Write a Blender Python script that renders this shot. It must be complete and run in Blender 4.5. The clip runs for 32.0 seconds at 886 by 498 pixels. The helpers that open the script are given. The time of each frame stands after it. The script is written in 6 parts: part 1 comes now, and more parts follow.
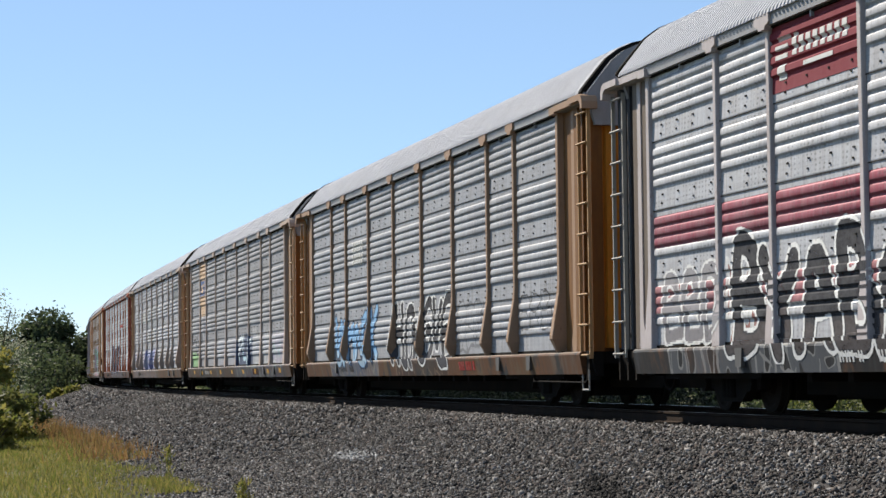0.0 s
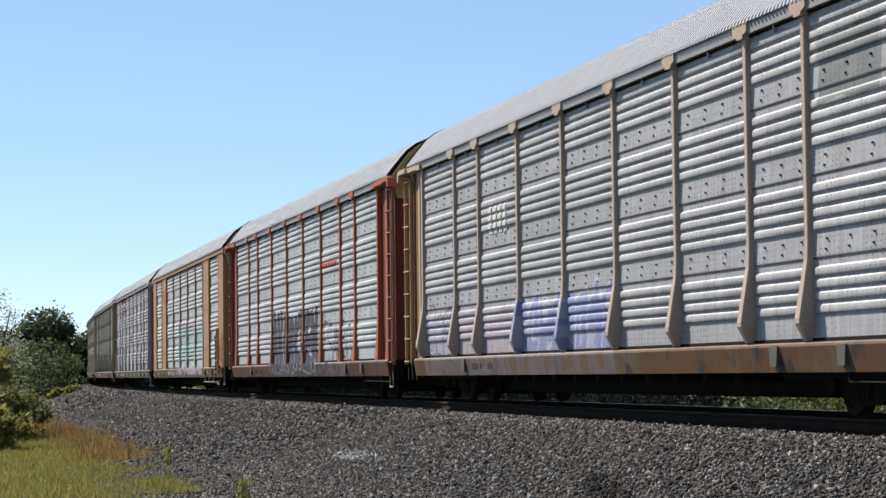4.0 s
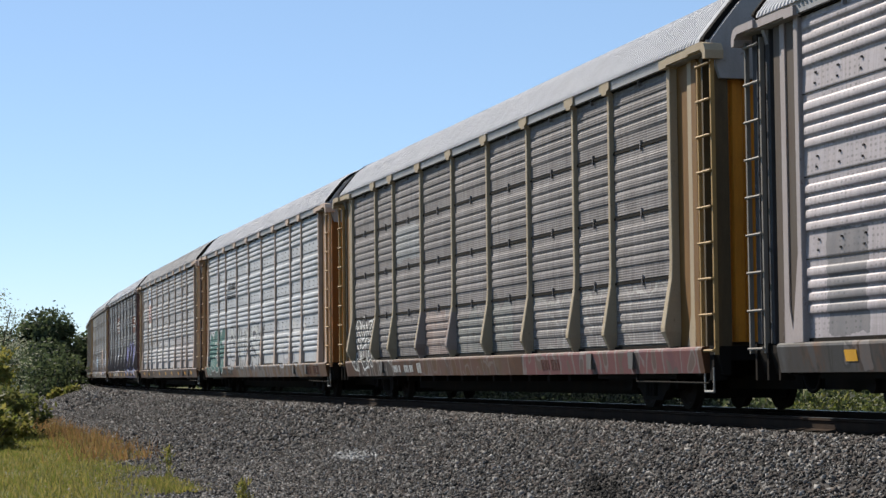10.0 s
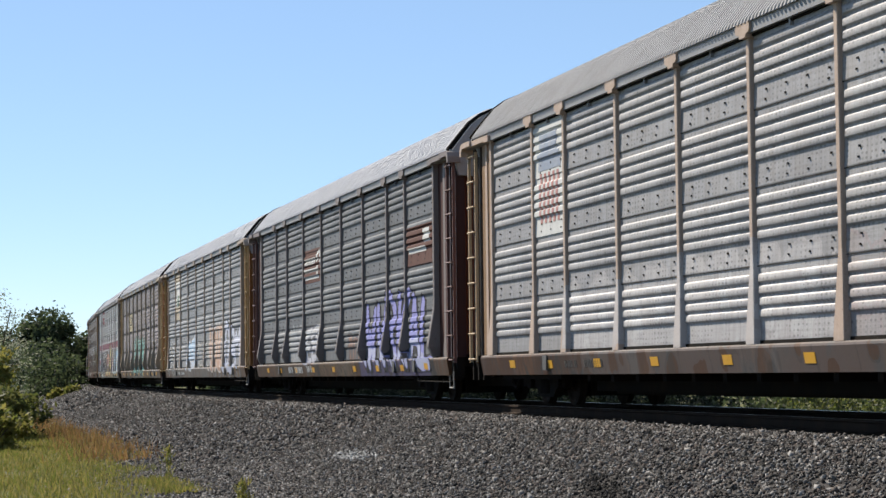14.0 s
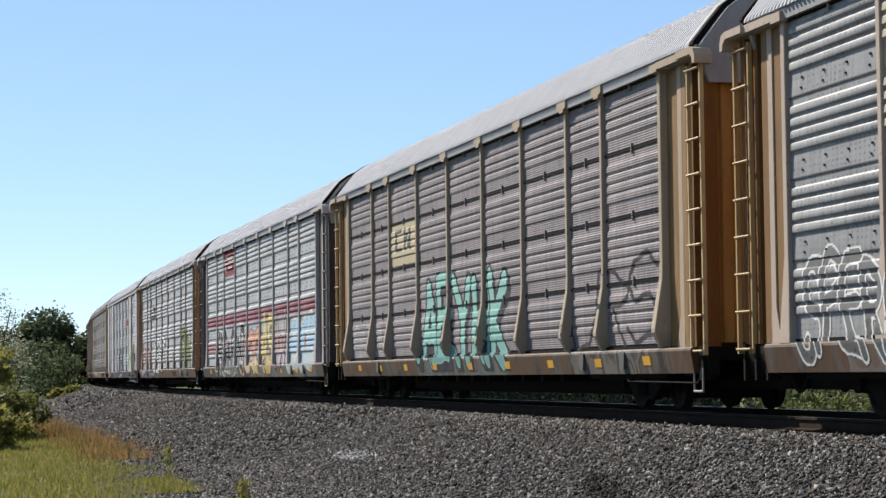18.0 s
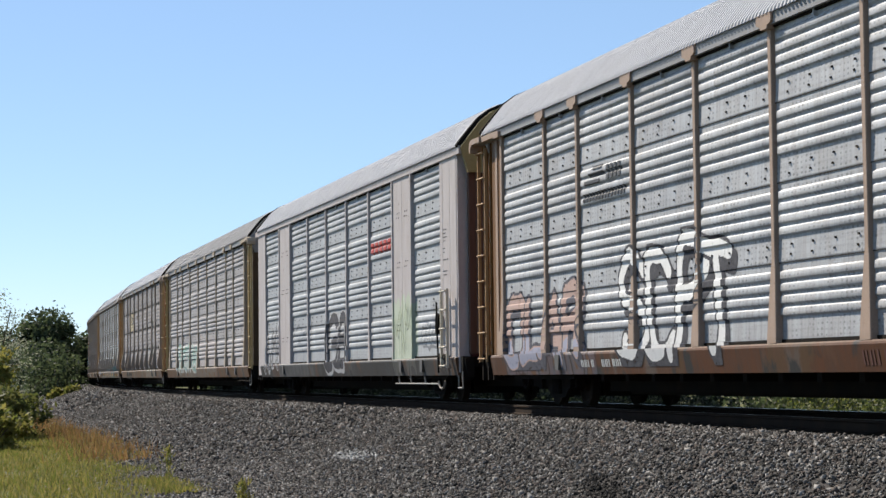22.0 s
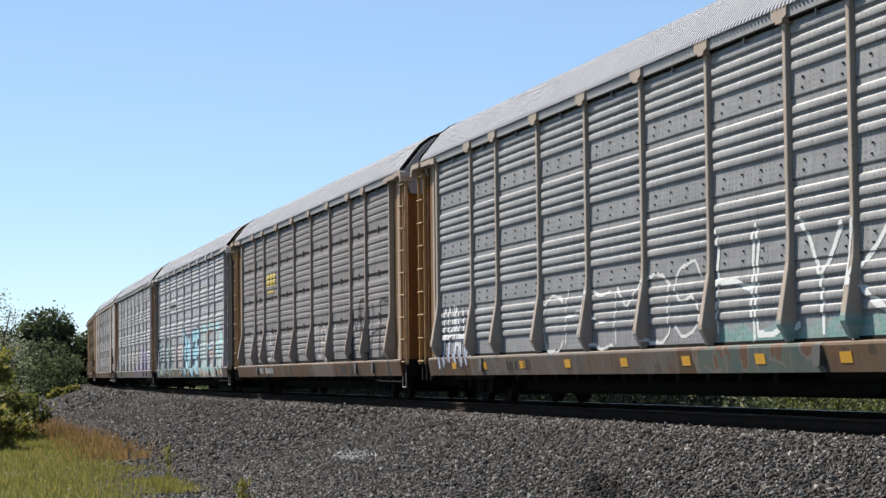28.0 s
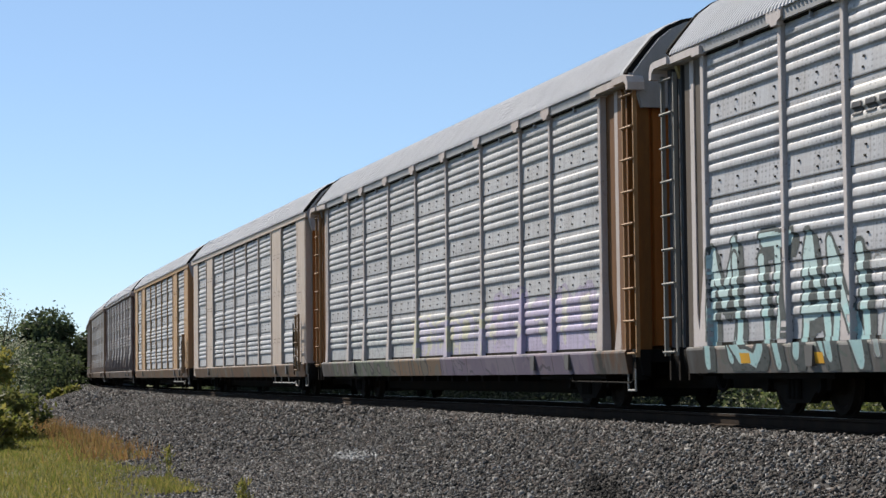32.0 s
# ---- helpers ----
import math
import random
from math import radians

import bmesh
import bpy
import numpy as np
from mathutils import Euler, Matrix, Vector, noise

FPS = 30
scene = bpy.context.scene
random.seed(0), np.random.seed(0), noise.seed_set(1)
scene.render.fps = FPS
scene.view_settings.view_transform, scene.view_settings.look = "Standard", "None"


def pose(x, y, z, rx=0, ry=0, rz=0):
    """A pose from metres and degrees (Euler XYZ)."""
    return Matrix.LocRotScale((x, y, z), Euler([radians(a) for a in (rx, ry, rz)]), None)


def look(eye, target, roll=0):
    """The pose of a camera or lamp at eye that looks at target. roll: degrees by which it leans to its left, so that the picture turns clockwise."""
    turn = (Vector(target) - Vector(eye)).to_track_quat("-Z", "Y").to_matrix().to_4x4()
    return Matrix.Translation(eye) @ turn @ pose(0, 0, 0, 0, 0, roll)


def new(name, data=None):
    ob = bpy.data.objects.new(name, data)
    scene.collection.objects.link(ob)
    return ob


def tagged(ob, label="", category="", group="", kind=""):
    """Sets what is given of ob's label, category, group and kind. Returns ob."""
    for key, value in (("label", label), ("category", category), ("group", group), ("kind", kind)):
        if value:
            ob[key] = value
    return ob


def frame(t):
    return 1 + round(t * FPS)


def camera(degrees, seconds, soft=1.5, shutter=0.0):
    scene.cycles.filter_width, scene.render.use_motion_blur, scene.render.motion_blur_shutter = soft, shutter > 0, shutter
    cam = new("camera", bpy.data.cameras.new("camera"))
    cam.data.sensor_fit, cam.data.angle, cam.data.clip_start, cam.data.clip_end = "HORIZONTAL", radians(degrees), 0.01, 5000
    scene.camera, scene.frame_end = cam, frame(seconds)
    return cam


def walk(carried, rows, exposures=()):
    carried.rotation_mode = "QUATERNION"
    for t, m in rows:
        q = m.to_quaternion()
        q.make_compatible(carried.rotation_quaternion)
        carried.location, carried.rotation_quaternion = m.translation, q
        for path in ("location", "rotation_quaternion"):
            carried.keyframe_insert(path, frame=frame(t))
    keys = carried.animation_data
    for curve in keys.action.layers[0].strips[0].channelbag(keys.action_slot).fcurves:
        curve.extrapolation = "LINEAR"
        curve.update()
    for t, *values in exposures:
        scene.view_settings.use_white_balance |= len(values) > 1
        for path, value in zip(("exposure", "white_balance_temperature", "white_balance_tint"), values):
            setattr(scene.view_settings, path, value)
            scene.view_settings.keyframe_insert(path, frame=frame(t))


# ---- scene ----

# ================= camera: on a tripod beside the line =================
cam = camera(23.4, 32.0)
EYE = pose(0, 0, 0.79, 93.10, 0, 0) @ pose(0, 0, 0, 0, 0, -1.61)
walk(cam, [(0.0, EYE), (32.0, EYE)],
     [(0, 0.79), (3, 0.76), (6, 0.84), (8, 0.78), (10, 0.72), (12, 0.78), (16, 0.78), (18, 0.84), (19, 0.90), (20, 0.80), (22, 0.76), (24, 0.69), (27, 0.73), (29, 0.84), (30, 0.90), (31.5, 0.70), (32, 0.69)])

# ================= sky, sun =================
SUN_ELEV, SUN_AZ = 42.0, -40.0         # degrees; azimuth clockwise from +y
world = bpy.data.worlds.new("sky")
scene.world = world
world.use_nodes = True
wn = world.node_tree
sky = wn.nodes.new("ShaderNodeTexSky")
sky.sky_type = "NISHITA"
sky.sun_disc = False
sky.sun_elevation, sky.sun_rotation = radians(SUN_ELEV), radians(SUN_AZ)
sky.air_density, sky.dust_density, sky.ozone_density = 0.7, 0.12, 3.0
sky.altitude = 600
tint = wn.nodes.new("ShaderNodeMix")
tint.data_type, tint.blend_type = "RGBA", "MULTIPLY"
tint.inputs[0].default_value, tint.inputs[7].default_value = 1.0, (1.0, 1.0, 1.02, 1)
wn.links.new(sky.outputs[0], tint.inputs[6])
haze = wn.nodes.new("ShaderNodeMix")           # thin even haze over the whole dome
haze.data_type = "RGBA"
haze.inputs[0].default_value, haze.inputs[7].default_value = 0.42, (2.9, 4.4, 6.2, 1)
wn.links.new(tint.outputs[2], haze.inputs[6])
wn.links.new(haze.outputs[2], wn.nodes["Background"].inputs[0])
wn.nodes["Background"].inputs[1].default_value = 0.083
sun = new("sun", bpy.data.lights.new("sun", "SUN"))
sun.data.energy, sun.data.angle, sun.data.color = 5.0, radians(0.53), (1.0, 0.92, 0.80)
ce = math.cos(radians(SUN_ELEV))
sun_from = Vector((math.sin(radians(SUN_AZ)) * ce, math.cos(radians(SUN_AZ)) * ce, math.sin(radians(SUN_ELEV))))
sun.matrix_world = look(sun_from * 60, (0, 0, 0))

# ================= the line of the track =================
CAR = 28.53                            # over the couplers
TRUCK = 9.75                           # from the middle to a truck's pivot
CANT = 1.0


def bend(s):
    """Curvature of the track, degrees a metre, s metres beyond the mark."""
    if s < -30:
        return 0.0
    if s > 125:
        return 0.045
    return -0.0076 + 0.000817 * s - 0.00000470 * s * s


LINE = {}


def lay_line():
    for sign in (1, -1):
        x, y, a = 5.383, 30.0, radians(-14.003)
        LINE[0] = (x, y, a)
        for i in range(1, 1001 if sign > 0 else 801):
            s = sign * (i - 0.5)
            a += sign * radians(bend(s)) / 2
            x += sign * math.sin(a)
            y += sign * math.cos(a)
            a += sign * radians(bend(s)) / 2
            LINE[sign * i] = (x, y, a)


lay_line()


def on_line(s):
    i = math.floor(s)
    f = s - i
    p, q = LINE[i], LINE[i + 1]
    return tuple(p[k] + (q[k] - p[k]) * f for k in range(3))


def beside(s, lat, z=0.0):
    """A point lat metres to the camera's side of the track's middle."""
    x, y, a = on_line(s)
    return (x - math.cos(a) * lat, y + math.sin(a) * lat, z)


def car_pose(s):
    """Pose of a car whose front coupler is at s: x ahead, y to its left."""
    c = s + CAR / 2
    a, b = on_line(c - TRUCK), on_line(c + TRUCK)
    yaw = math.degrees(math.atan2(a[1] - b[1], a[0] - b[0]))
    return pose((a[0] + b[0]) / 2, (a[1] + b[1]) / 2, 0, -CANT, 0, yaw)


def gone(t):
    """Metres that the train has rolled by t."""
    slack = ((0, -0.15), (3, 0.15), (7, 0.35), (10.5, 0.35), (12.5, 0.1), (14, -0.2), (18, -0.28), (22, -0.42), (25, -0.25), (32.1, -0.12))
    for (a, p), (b, q) in zip(slack, slack[1:]):
        if a <= t <= b:
            f = (t - a) / (b - a)
            f = f * f * (3 - 2 * f)
            return 17.52 * t + 0.012 * t * t + p + (q - p) * f


# ================= helpers =================
def part(name, mesh, parent, mats=(), m=None, label=""):
    ob = new(name, mesh)
    ob.parent = parent
    if m is not None:
        ob.matrix_basis = m
    for i, mat in enumerate(mats):
        ob.material_slots[i].link = "OBJECT"
        ob.material_slots[i].material = mat
    return tagged(ob, label) if label else ob


def mesh_of(name, verts, faces, slots=1, index=None, smooth=False):
    me = bpy.data.meshes.new(name)
    me.from_pydata(verts, [], faces)
    for _ in range(slots):
        me.materials.append(None)
    if index is not None:
        me.polygons.foreach_set("material_index", index)
    if smooth:
        me.polygons.foreach_set("use_smooth", [True] * len(faces))
    me.update()
    return me


class Shape:
    """Collects boxes, prisms and strips for one mesh."""

    def __init__(self):
        self.v, self.f, self.i = [], [], []

    def add(self, vs, fs, k=0):
        n = len(self.v)
        self.v += [tuple(p) for p in vs]
        self.f += [tuple(a + n for a in q) for q in fs]
        self.i += [k] * len(fs)
        return self

    def box(self, x0, y0, z0, x1, y1, z1, k=0, m=None):
        vs = [Vector((x, y, z)) for x in (x0, x1) for y in (y0, y1) for z in (z0, z1)]
        if m is not None:
            vs = [m @ p for p in vs]
        return self.add(vs, [(0, 1, 3, 2), (4, 6, 7, 5), (0, 4, 5, 1), (2, 3, 7, 6), (0, 2, 6, 4), (1, 5, 7, 3)], k)

    def prism(self, outline, axis, lo, hi, k=0):
        """An outline in the plane across axis, drawn out from lo to hi."""
        def at(p, d):
            return {"x": (d, p[0], p[1]), "y": (p[0], d, p[1]), "z": (p[0], p[1], d)}[axis]
        n = len(outline)
        vs = [at(p, lo) for p in outline] + [at(p, hi) for p in outline]
        fs = [tuple(range(n)), tuple(range(2 * n - 1, n - 1, -1))] + [(a, (a + 1) % n, (a + 1) % n + n, a + n) for a in range(n)]
        return self.add(vs, fs, k)

    def rod(self, a, b, r, n=6, k=0):
        a, b = Vector(a), Vector(b)
        q = (b - a).to_track_quat("Z", "Y")
        ring = [q @ Vector((r * math.cos(i * 2 * math.pi / n), r * math.sin(i * 2 * math.pi / n), 0)) for i in range(n)]
        vs = [a + p for p in ring] + [b + p for p in ring]
        fs = [(i, (i + 1) % n, (i + 1) % n + n, i + n) for i in range(n)] + [tuple(range(n - 1, -1, -1)), tuple(range(n, 2 * n))]
        return self.add(vs, fs, k)

    def mesh(self, name, slots=1, smooth=False):
        me = mesh_of(name, self.v, self.f, slots, self.i, smooth)
        bm = bmesh.new()
        bm.from_mesh(me)
        bmesh.ops.recalc_face_normals(bm, faces=bm.faces)
        bm.to_mesh(me)
        bm.free()
        return me


def nodes_of(name):
    mat = bpy.data.materials.new(name)
    mat.use_nodes = True
    nt = mat.node_tree
    return mat, nt, nt.nodes["Principled BSDF"]


def mix(nt, fac, a, b, kind="MIX"):
    n = nt.nodes.new("ShaderNodeMix")
    n.data_type, n.blend_type = "RGBA", kind
    for sock, val in ((n.inputs[0], fac), (n.inputs[6], a), (n.inputs[7], b)):
        if isinstance(val, bpy.types.NodeSocket):
            nt.links.new(val, sock)
        elif isinstance(val, (int, float)):
            sock.default_value = val
        else:
            sock.default_value = (*val, 1)
    return n.outputs[2]


def noise_of(nt, scale, detail=4, rough=0.6, stretch=None, space="Object"):
    tc = nt.nodes.new("ShaderNodeTexCoord")
    vec = tc.outputs[space]
    if stretch:
        mp = nt.nodes.new("ShaderNodeMapping")
        mp.inputs["Scale"].default_value = stretch
        nt.links.new(vec, mp.inputs[0])
        vec = mp.outputs[0]
    n = nt.nodes.new("ShaderNodeTexNoise")
    n.inputs["Scale"].default_value, n.inputs["Detail"].default_value, n.inputs["Roughness"].default_value = scale, detail, rough
    nt.links.new(vec, n.inputs["Vector"])
    return n.outputs["Fac"]


def ramp(nt, fac, lo, hi):
    n = nt.nodes.new("ShaderNodeMapRange")
    n.inputs[1].default_value, n.inputs[2].default_value = lo, hi
    nt.links.new(fac, n.inputs[0])
    return n.outputs[0]


def bump(nt, bsdf, height, strength=0.3, dist=0.02):
    n = nt.nodes.new("ShaderNodeBump")
    n.inputs["Strength"].default_value, n.inputs["Distance"].default_value = strength, dist
    nt.links.new(height, n.inputs["Height"])
    nt.links.new(n.outputs[0], bsdf.inputs["Normal"])


def plain(name, col, rough=0.7, metal=0.0, stain=(0.1, 0.06, 0.035), amount=0.3, grain=6.0):
    """Paint or bare surface with stains running down and a fine grain."""
    mat, nt, b = nodes_of(name)
    big = ramp(nt, noise_of(nt, 1.3, 5, 0.65, (1.5, 1.5, 0.4)), 0.45, 0.75)
    fine = noise_of(nt, grain * 6, 3)
    c = mix(nt, big, col, mix(nt, amount, col, stain))
    c = mix(nt, 0.35, c, mix(nt, fine, (0.3, 0.3, 0.3), (1, 1, 1)), "MULTIPLY")
    nt.links.new(c, b.inputs["Base Color"])
    b.inputs["Roughness"].default_value, b.inputs["Metallic"].default_value = rough, metal
    b.inputs["Specular IOR Level"].default_value = 0.5 if rough < 0.7 else 0.15
    bump(nt, b, fine, 0.15, 0.005)
    return mat

# ================= materials =================
def spray_group():
    """A sprayed tag: letters side by side between x0..x1 and z0..z1, laid over Base."""
    g = bpy.data.node_groups.new("spray", "ShaderNodeTree")
    for nm, kind in (("Base", "Color"), ("Fill", "Color"), ("Shade", "Color"), ("Line", "Color")):
        g.interface.new_socket(nm, in_out="INPUT", socket_type="NodeSocketColor")
    for nm in ("x0", "x1", "z0", "z1", "letters", "seed", "cover", "weight"):
        g.interface.new_socket(nm, in_out="INPUT", socket_type="NodeSocketFloat")
    g.interface.new_socket("Color", in_out="OUTPUT", socket_type="NodeSocketColor")
    i, o = g.nodes.new("NodeGroupInput"), g.nodes.new("NodeGroupOutput")
    sep = g.nodes.new("ShaderNodeSeparateXYZ")
    tc = g.nodes.new("ShaderNodeTexCoord")
    g.links.new(tc.outputs["Object"], sep.inputs[0])

    def op(kind, a, b=None, c=None):
        n = g.nodes.new("ShaderNodeMath")
        n.operation = kind
        for k, v in enumerate((a, b, c)):
            if v is None:
                continue
            if isinstance(v, (int, float)):
                n.inputs[k].default_value = v
            else:
                g.links.new(v, n.inputs[k])
        return n.outputs[0]

    def wob(scale, off):
        cb = g.nodes.new("ShaderNodeCombineXYZ")
        g.links.new(op("ADD", sep.outputs[0], off), cb.inputs[0])
        g.links.new(sep.outputs[2], cb.inputs[2])
        g.links.new(i.outputs["seed"], cb.inputs[1])
        n = g.nodes.new("ShaderNodeTexNoise")
        n.inputs["Scale"].default_value, n.inputs["Detail"].default_value = scale, 1.5
        g.links.new(cb.outputs[0], n.inputs["Vector"])
        return op("SUBTRACT", n.outputs["Fac"], 0.5)
    wa, wb, wc = wob(1.5, 0.0), wob(1.9, 17.0), wob(5.0, 31.0)
    x = op("MULTIPLY_ADD", wa, 0.45, op("MULTIPLY_ADD", wc, 0.10, sep.outputs[0]))
    z = op("MULTIPLY_ADD", wb, 0.45, op("MULTIPLY_ADD", wc, 0.08, sep.outputs[2]))
    width = op("SUBTRACT", i.outputs["x1"], i.outputs["x0"])
    tall = op("SUBTRACT", i.outputs["z1"], i.outputs["z0"])
    up = op("SUBTRACT", z, i.outputs["z0"])
    # letters lean a little and stand side by side, each with a round or pointed head
    lean = op("MULTIPLY", op("SINE", op("MULTIPLY", i.outputs["seed"], 7.7)), 0.22)
    u = op("DIVIDE", op("SUBTRACT", op("MULTIPLY_ADD", up, lean, x), i.outputs["x0"]), width)
    count = op("ROUND", op("MULTIPLY", i.outputs["letters"], 1.3))
    run = op("MULTIPLY", u, count)
    cell, f = op("FLOOR", run), op("FRACT", run)
    pitch = op("DIVIDE", width, count)
    off = op("ABSOLUTE", op("MULTIPLY_ADD", f, 2.0, -1.0))

    def chance(k):
        n = g.nodes.new("ShaderNodeTexWhiteNoise")
        n.noise_dimensions = "1D"
        g.links.new(op("ADD", op("MULTIPLY_ADD", i.outputs["seed"], 3.1, cell), k * 17.3), n.inputs["W"])
        return n.outputs["Value"]
    sharp = op("MULTIPLY_ADD", op("SINE", op("MULTIPLY", i.outputs["seed"], 5.3)), 1.0, 2.3)
    head = op("SUBTRACT", 1.0, op("POWER", off, sharp))
    top = op("MULTIPLY", tall, op("MULTIPLY_ADD", head, 0.2, op("MULTIPLY_ADD", chance(9), 0.2, 0.6)))
    sides = op("MINIMUM", op("SUBTRACT", x, i.outputs["x0"]), op("SUBTRACT", i.outputs["x1"], x))
    whole = op("MINIMUM", op("MINIMUM", sides, op("SUBTRACT", top, up)), op("ADD", up, 0.03))
    inside = op("GREATER_THAN", whole, -0.04)
    wide = i.outputs["weight"]
    line = op("LESS_THAN", whole, op("MULTIPLY", wide, 0.05))
    # strokes between the letters, rising to a height of their own
    gap = op("MULTIPLY", op("SUBTRACT", 1.0, off), op("MULTIPLY", pitch, 0.5))
    reach = op("LESS_THAN", up, op("MULTIPLY", tall, op("MULTIPLY_ADD", chance(3), 0.75, 0.2)))
    line = op("MAXIMUM", line, op("MULTIPLY", op("LESS_THAN", gap, op("MULTIPLY", wide, 0.055)), reach))
    # a counter in each letter, rimmed
    mid = op("MULTIPLY", tall, op("MULTIPLY_ADD", chance(4), 0.4, 0.25))
    ex = op("DIVIDE", op("ADD", op("SUBTRACT", f, 0.5), op("MULTIPLY_ADD", chance(5), 0.3, -0.15)), op("MULTIPLY_ADD", chance(6), 0.16, 0.07))
    ez = op("DIVIDE", op("SUBTRACT", up, mid), op("MULTIPLY", tall, op("MULTIPLY_ADD", chance(7), 0.22, 0.06)))
    oval = op("ADD", op("POWER", op("ABSOLUTE", ex), 2.6), op("POWER", op("ABSOLUTE", ez), 2.6))
    hole = op("LESS_THAN", oval, 1.0)
    line = op("MAXIMUM", line, op("MULTIPLY", op("SUBTRACT", op("LESS_THAN", oval, op("MULTIPLY_ADD", wide, 1.6, 0.9)), hole), op("GREATER_THAN", chance(8), 0.3)))
    # a cross stroke in some
    bar = op("LESS_THAN", op("ABSOLUTE", op("SUBTRACT", op("MULTIPLY_ADD", f, 0.3, up), op("MULTIPLY", tall, op("MULTIPLY_ADD", chance(11), 0.6, 0.25)))), op("MULTIPLY", wide, 0.045))
    line = op("MAXIMUM", line, op("MULTIPLY", bar, op("MULTIPLY", op("GREATER_THAN", chance(12), 0.45), op("LESS_THAN", off, 0.7))))
    tone = op("MAXIMUM", hole, op("GREATER_THAN", wa, 0.12))

    def mx(f, a, b):
        n = g.nodes.new("ShaderNodeMix")
        n.data_type = "RGBA"
        for k, v in ((0, f), (6, a), (7, b)):
            g.links.new(v, n.inputs[k])
        return n.outputs[2]
    col = mx(line, mx(tone, i.outputs["Fill"], i.outputs["Shade"]), i.outputs["Line"])
    g.links.new(mx(op("MULTIPLY", inside, i.outputs["cover"]), i.outputs["Base"], col), o.inputs[0])
    return g


SPRAY = spray_group()


def box_mask(nt, x0, x1, z0, z1, ragged=0.0):
    """1 inside an upright rectangle of the side, 0 outside."""
    tc, sep = nt.nodes.new("ShaderNodeTexCoord"), nt.nodes.new("ShaderNodeSeparateXYZ")
    nt.links.new(tc.outputs["Object"], sep.inputs[0])
    out = None
    for axis, lo, hi in ((0, x0, x1), (2, z0, z1)):
        src = sep.outputs[axis]
        if ragged:
            w = nt.nodes.new("ShaderNodeMath")
            w.operation = "MULTIPLY_ADD"
            nt.links.new(noise_of(nt, 1.1, 3), w.inputs[0])
            w.inputs[1].default_value = ragged
            nt.links.new(src, w.inputs[2])
            src = w.outputs[0]
        n = nt.nodes.new("ShaderNodeMath")
        n.operation = "COMPARE"
        nt.links.new(src, n.inputs[0])
        n.inputs[1].default_value, n.inputs[2].default_value = (lo + hi) / 2 + ragged / 2, (hi - lo) / 2
        if out is None:
            out = n.outputs[0]
        else:
            m = nt.nodes.new("ShaderNodeMath")
            m.operation = "MULTIPLY"
            nt.links.new(out, m.inputs[0])
            nt.links.new(n.outputs[0], m.inputs[1])
            out = m.outputs[0]
    return out


def sprayed(nt, col, tags, heavy=0.75):
    for k, (x0, x1, z0, z1, letters, fill, shade, line, cover) in enumerate(q for q in tags if not isinstance(q[4], str)):
        n = nt.nodes.new("ShaderNodeGroup")
        n.node_tree = SPRAY
        nt.links.new(col, n.inputs["Base"])
        for nm, v in (("Fill", fill), ("Shade", shade), ("Line", line)):
            n.inputs[nm].default_value = (*v, 1)
        for nm, v in (("x0", x0), ("x1", x1), ("z0", z0), ("z1", z1), ("letters", letters), ("seed", x0 * 3.7 + z1 + k * 5.3), ("cover", cover), ("weight", heavy if cover >= 0.84 else 0.65)):
            n.inputs[nm].default_value = v
        col = n.outputs[0]
    return col


def object_random(nt):
    return nt.nodes.new("ShaderNodeObjectInfo").outputs["Random"]


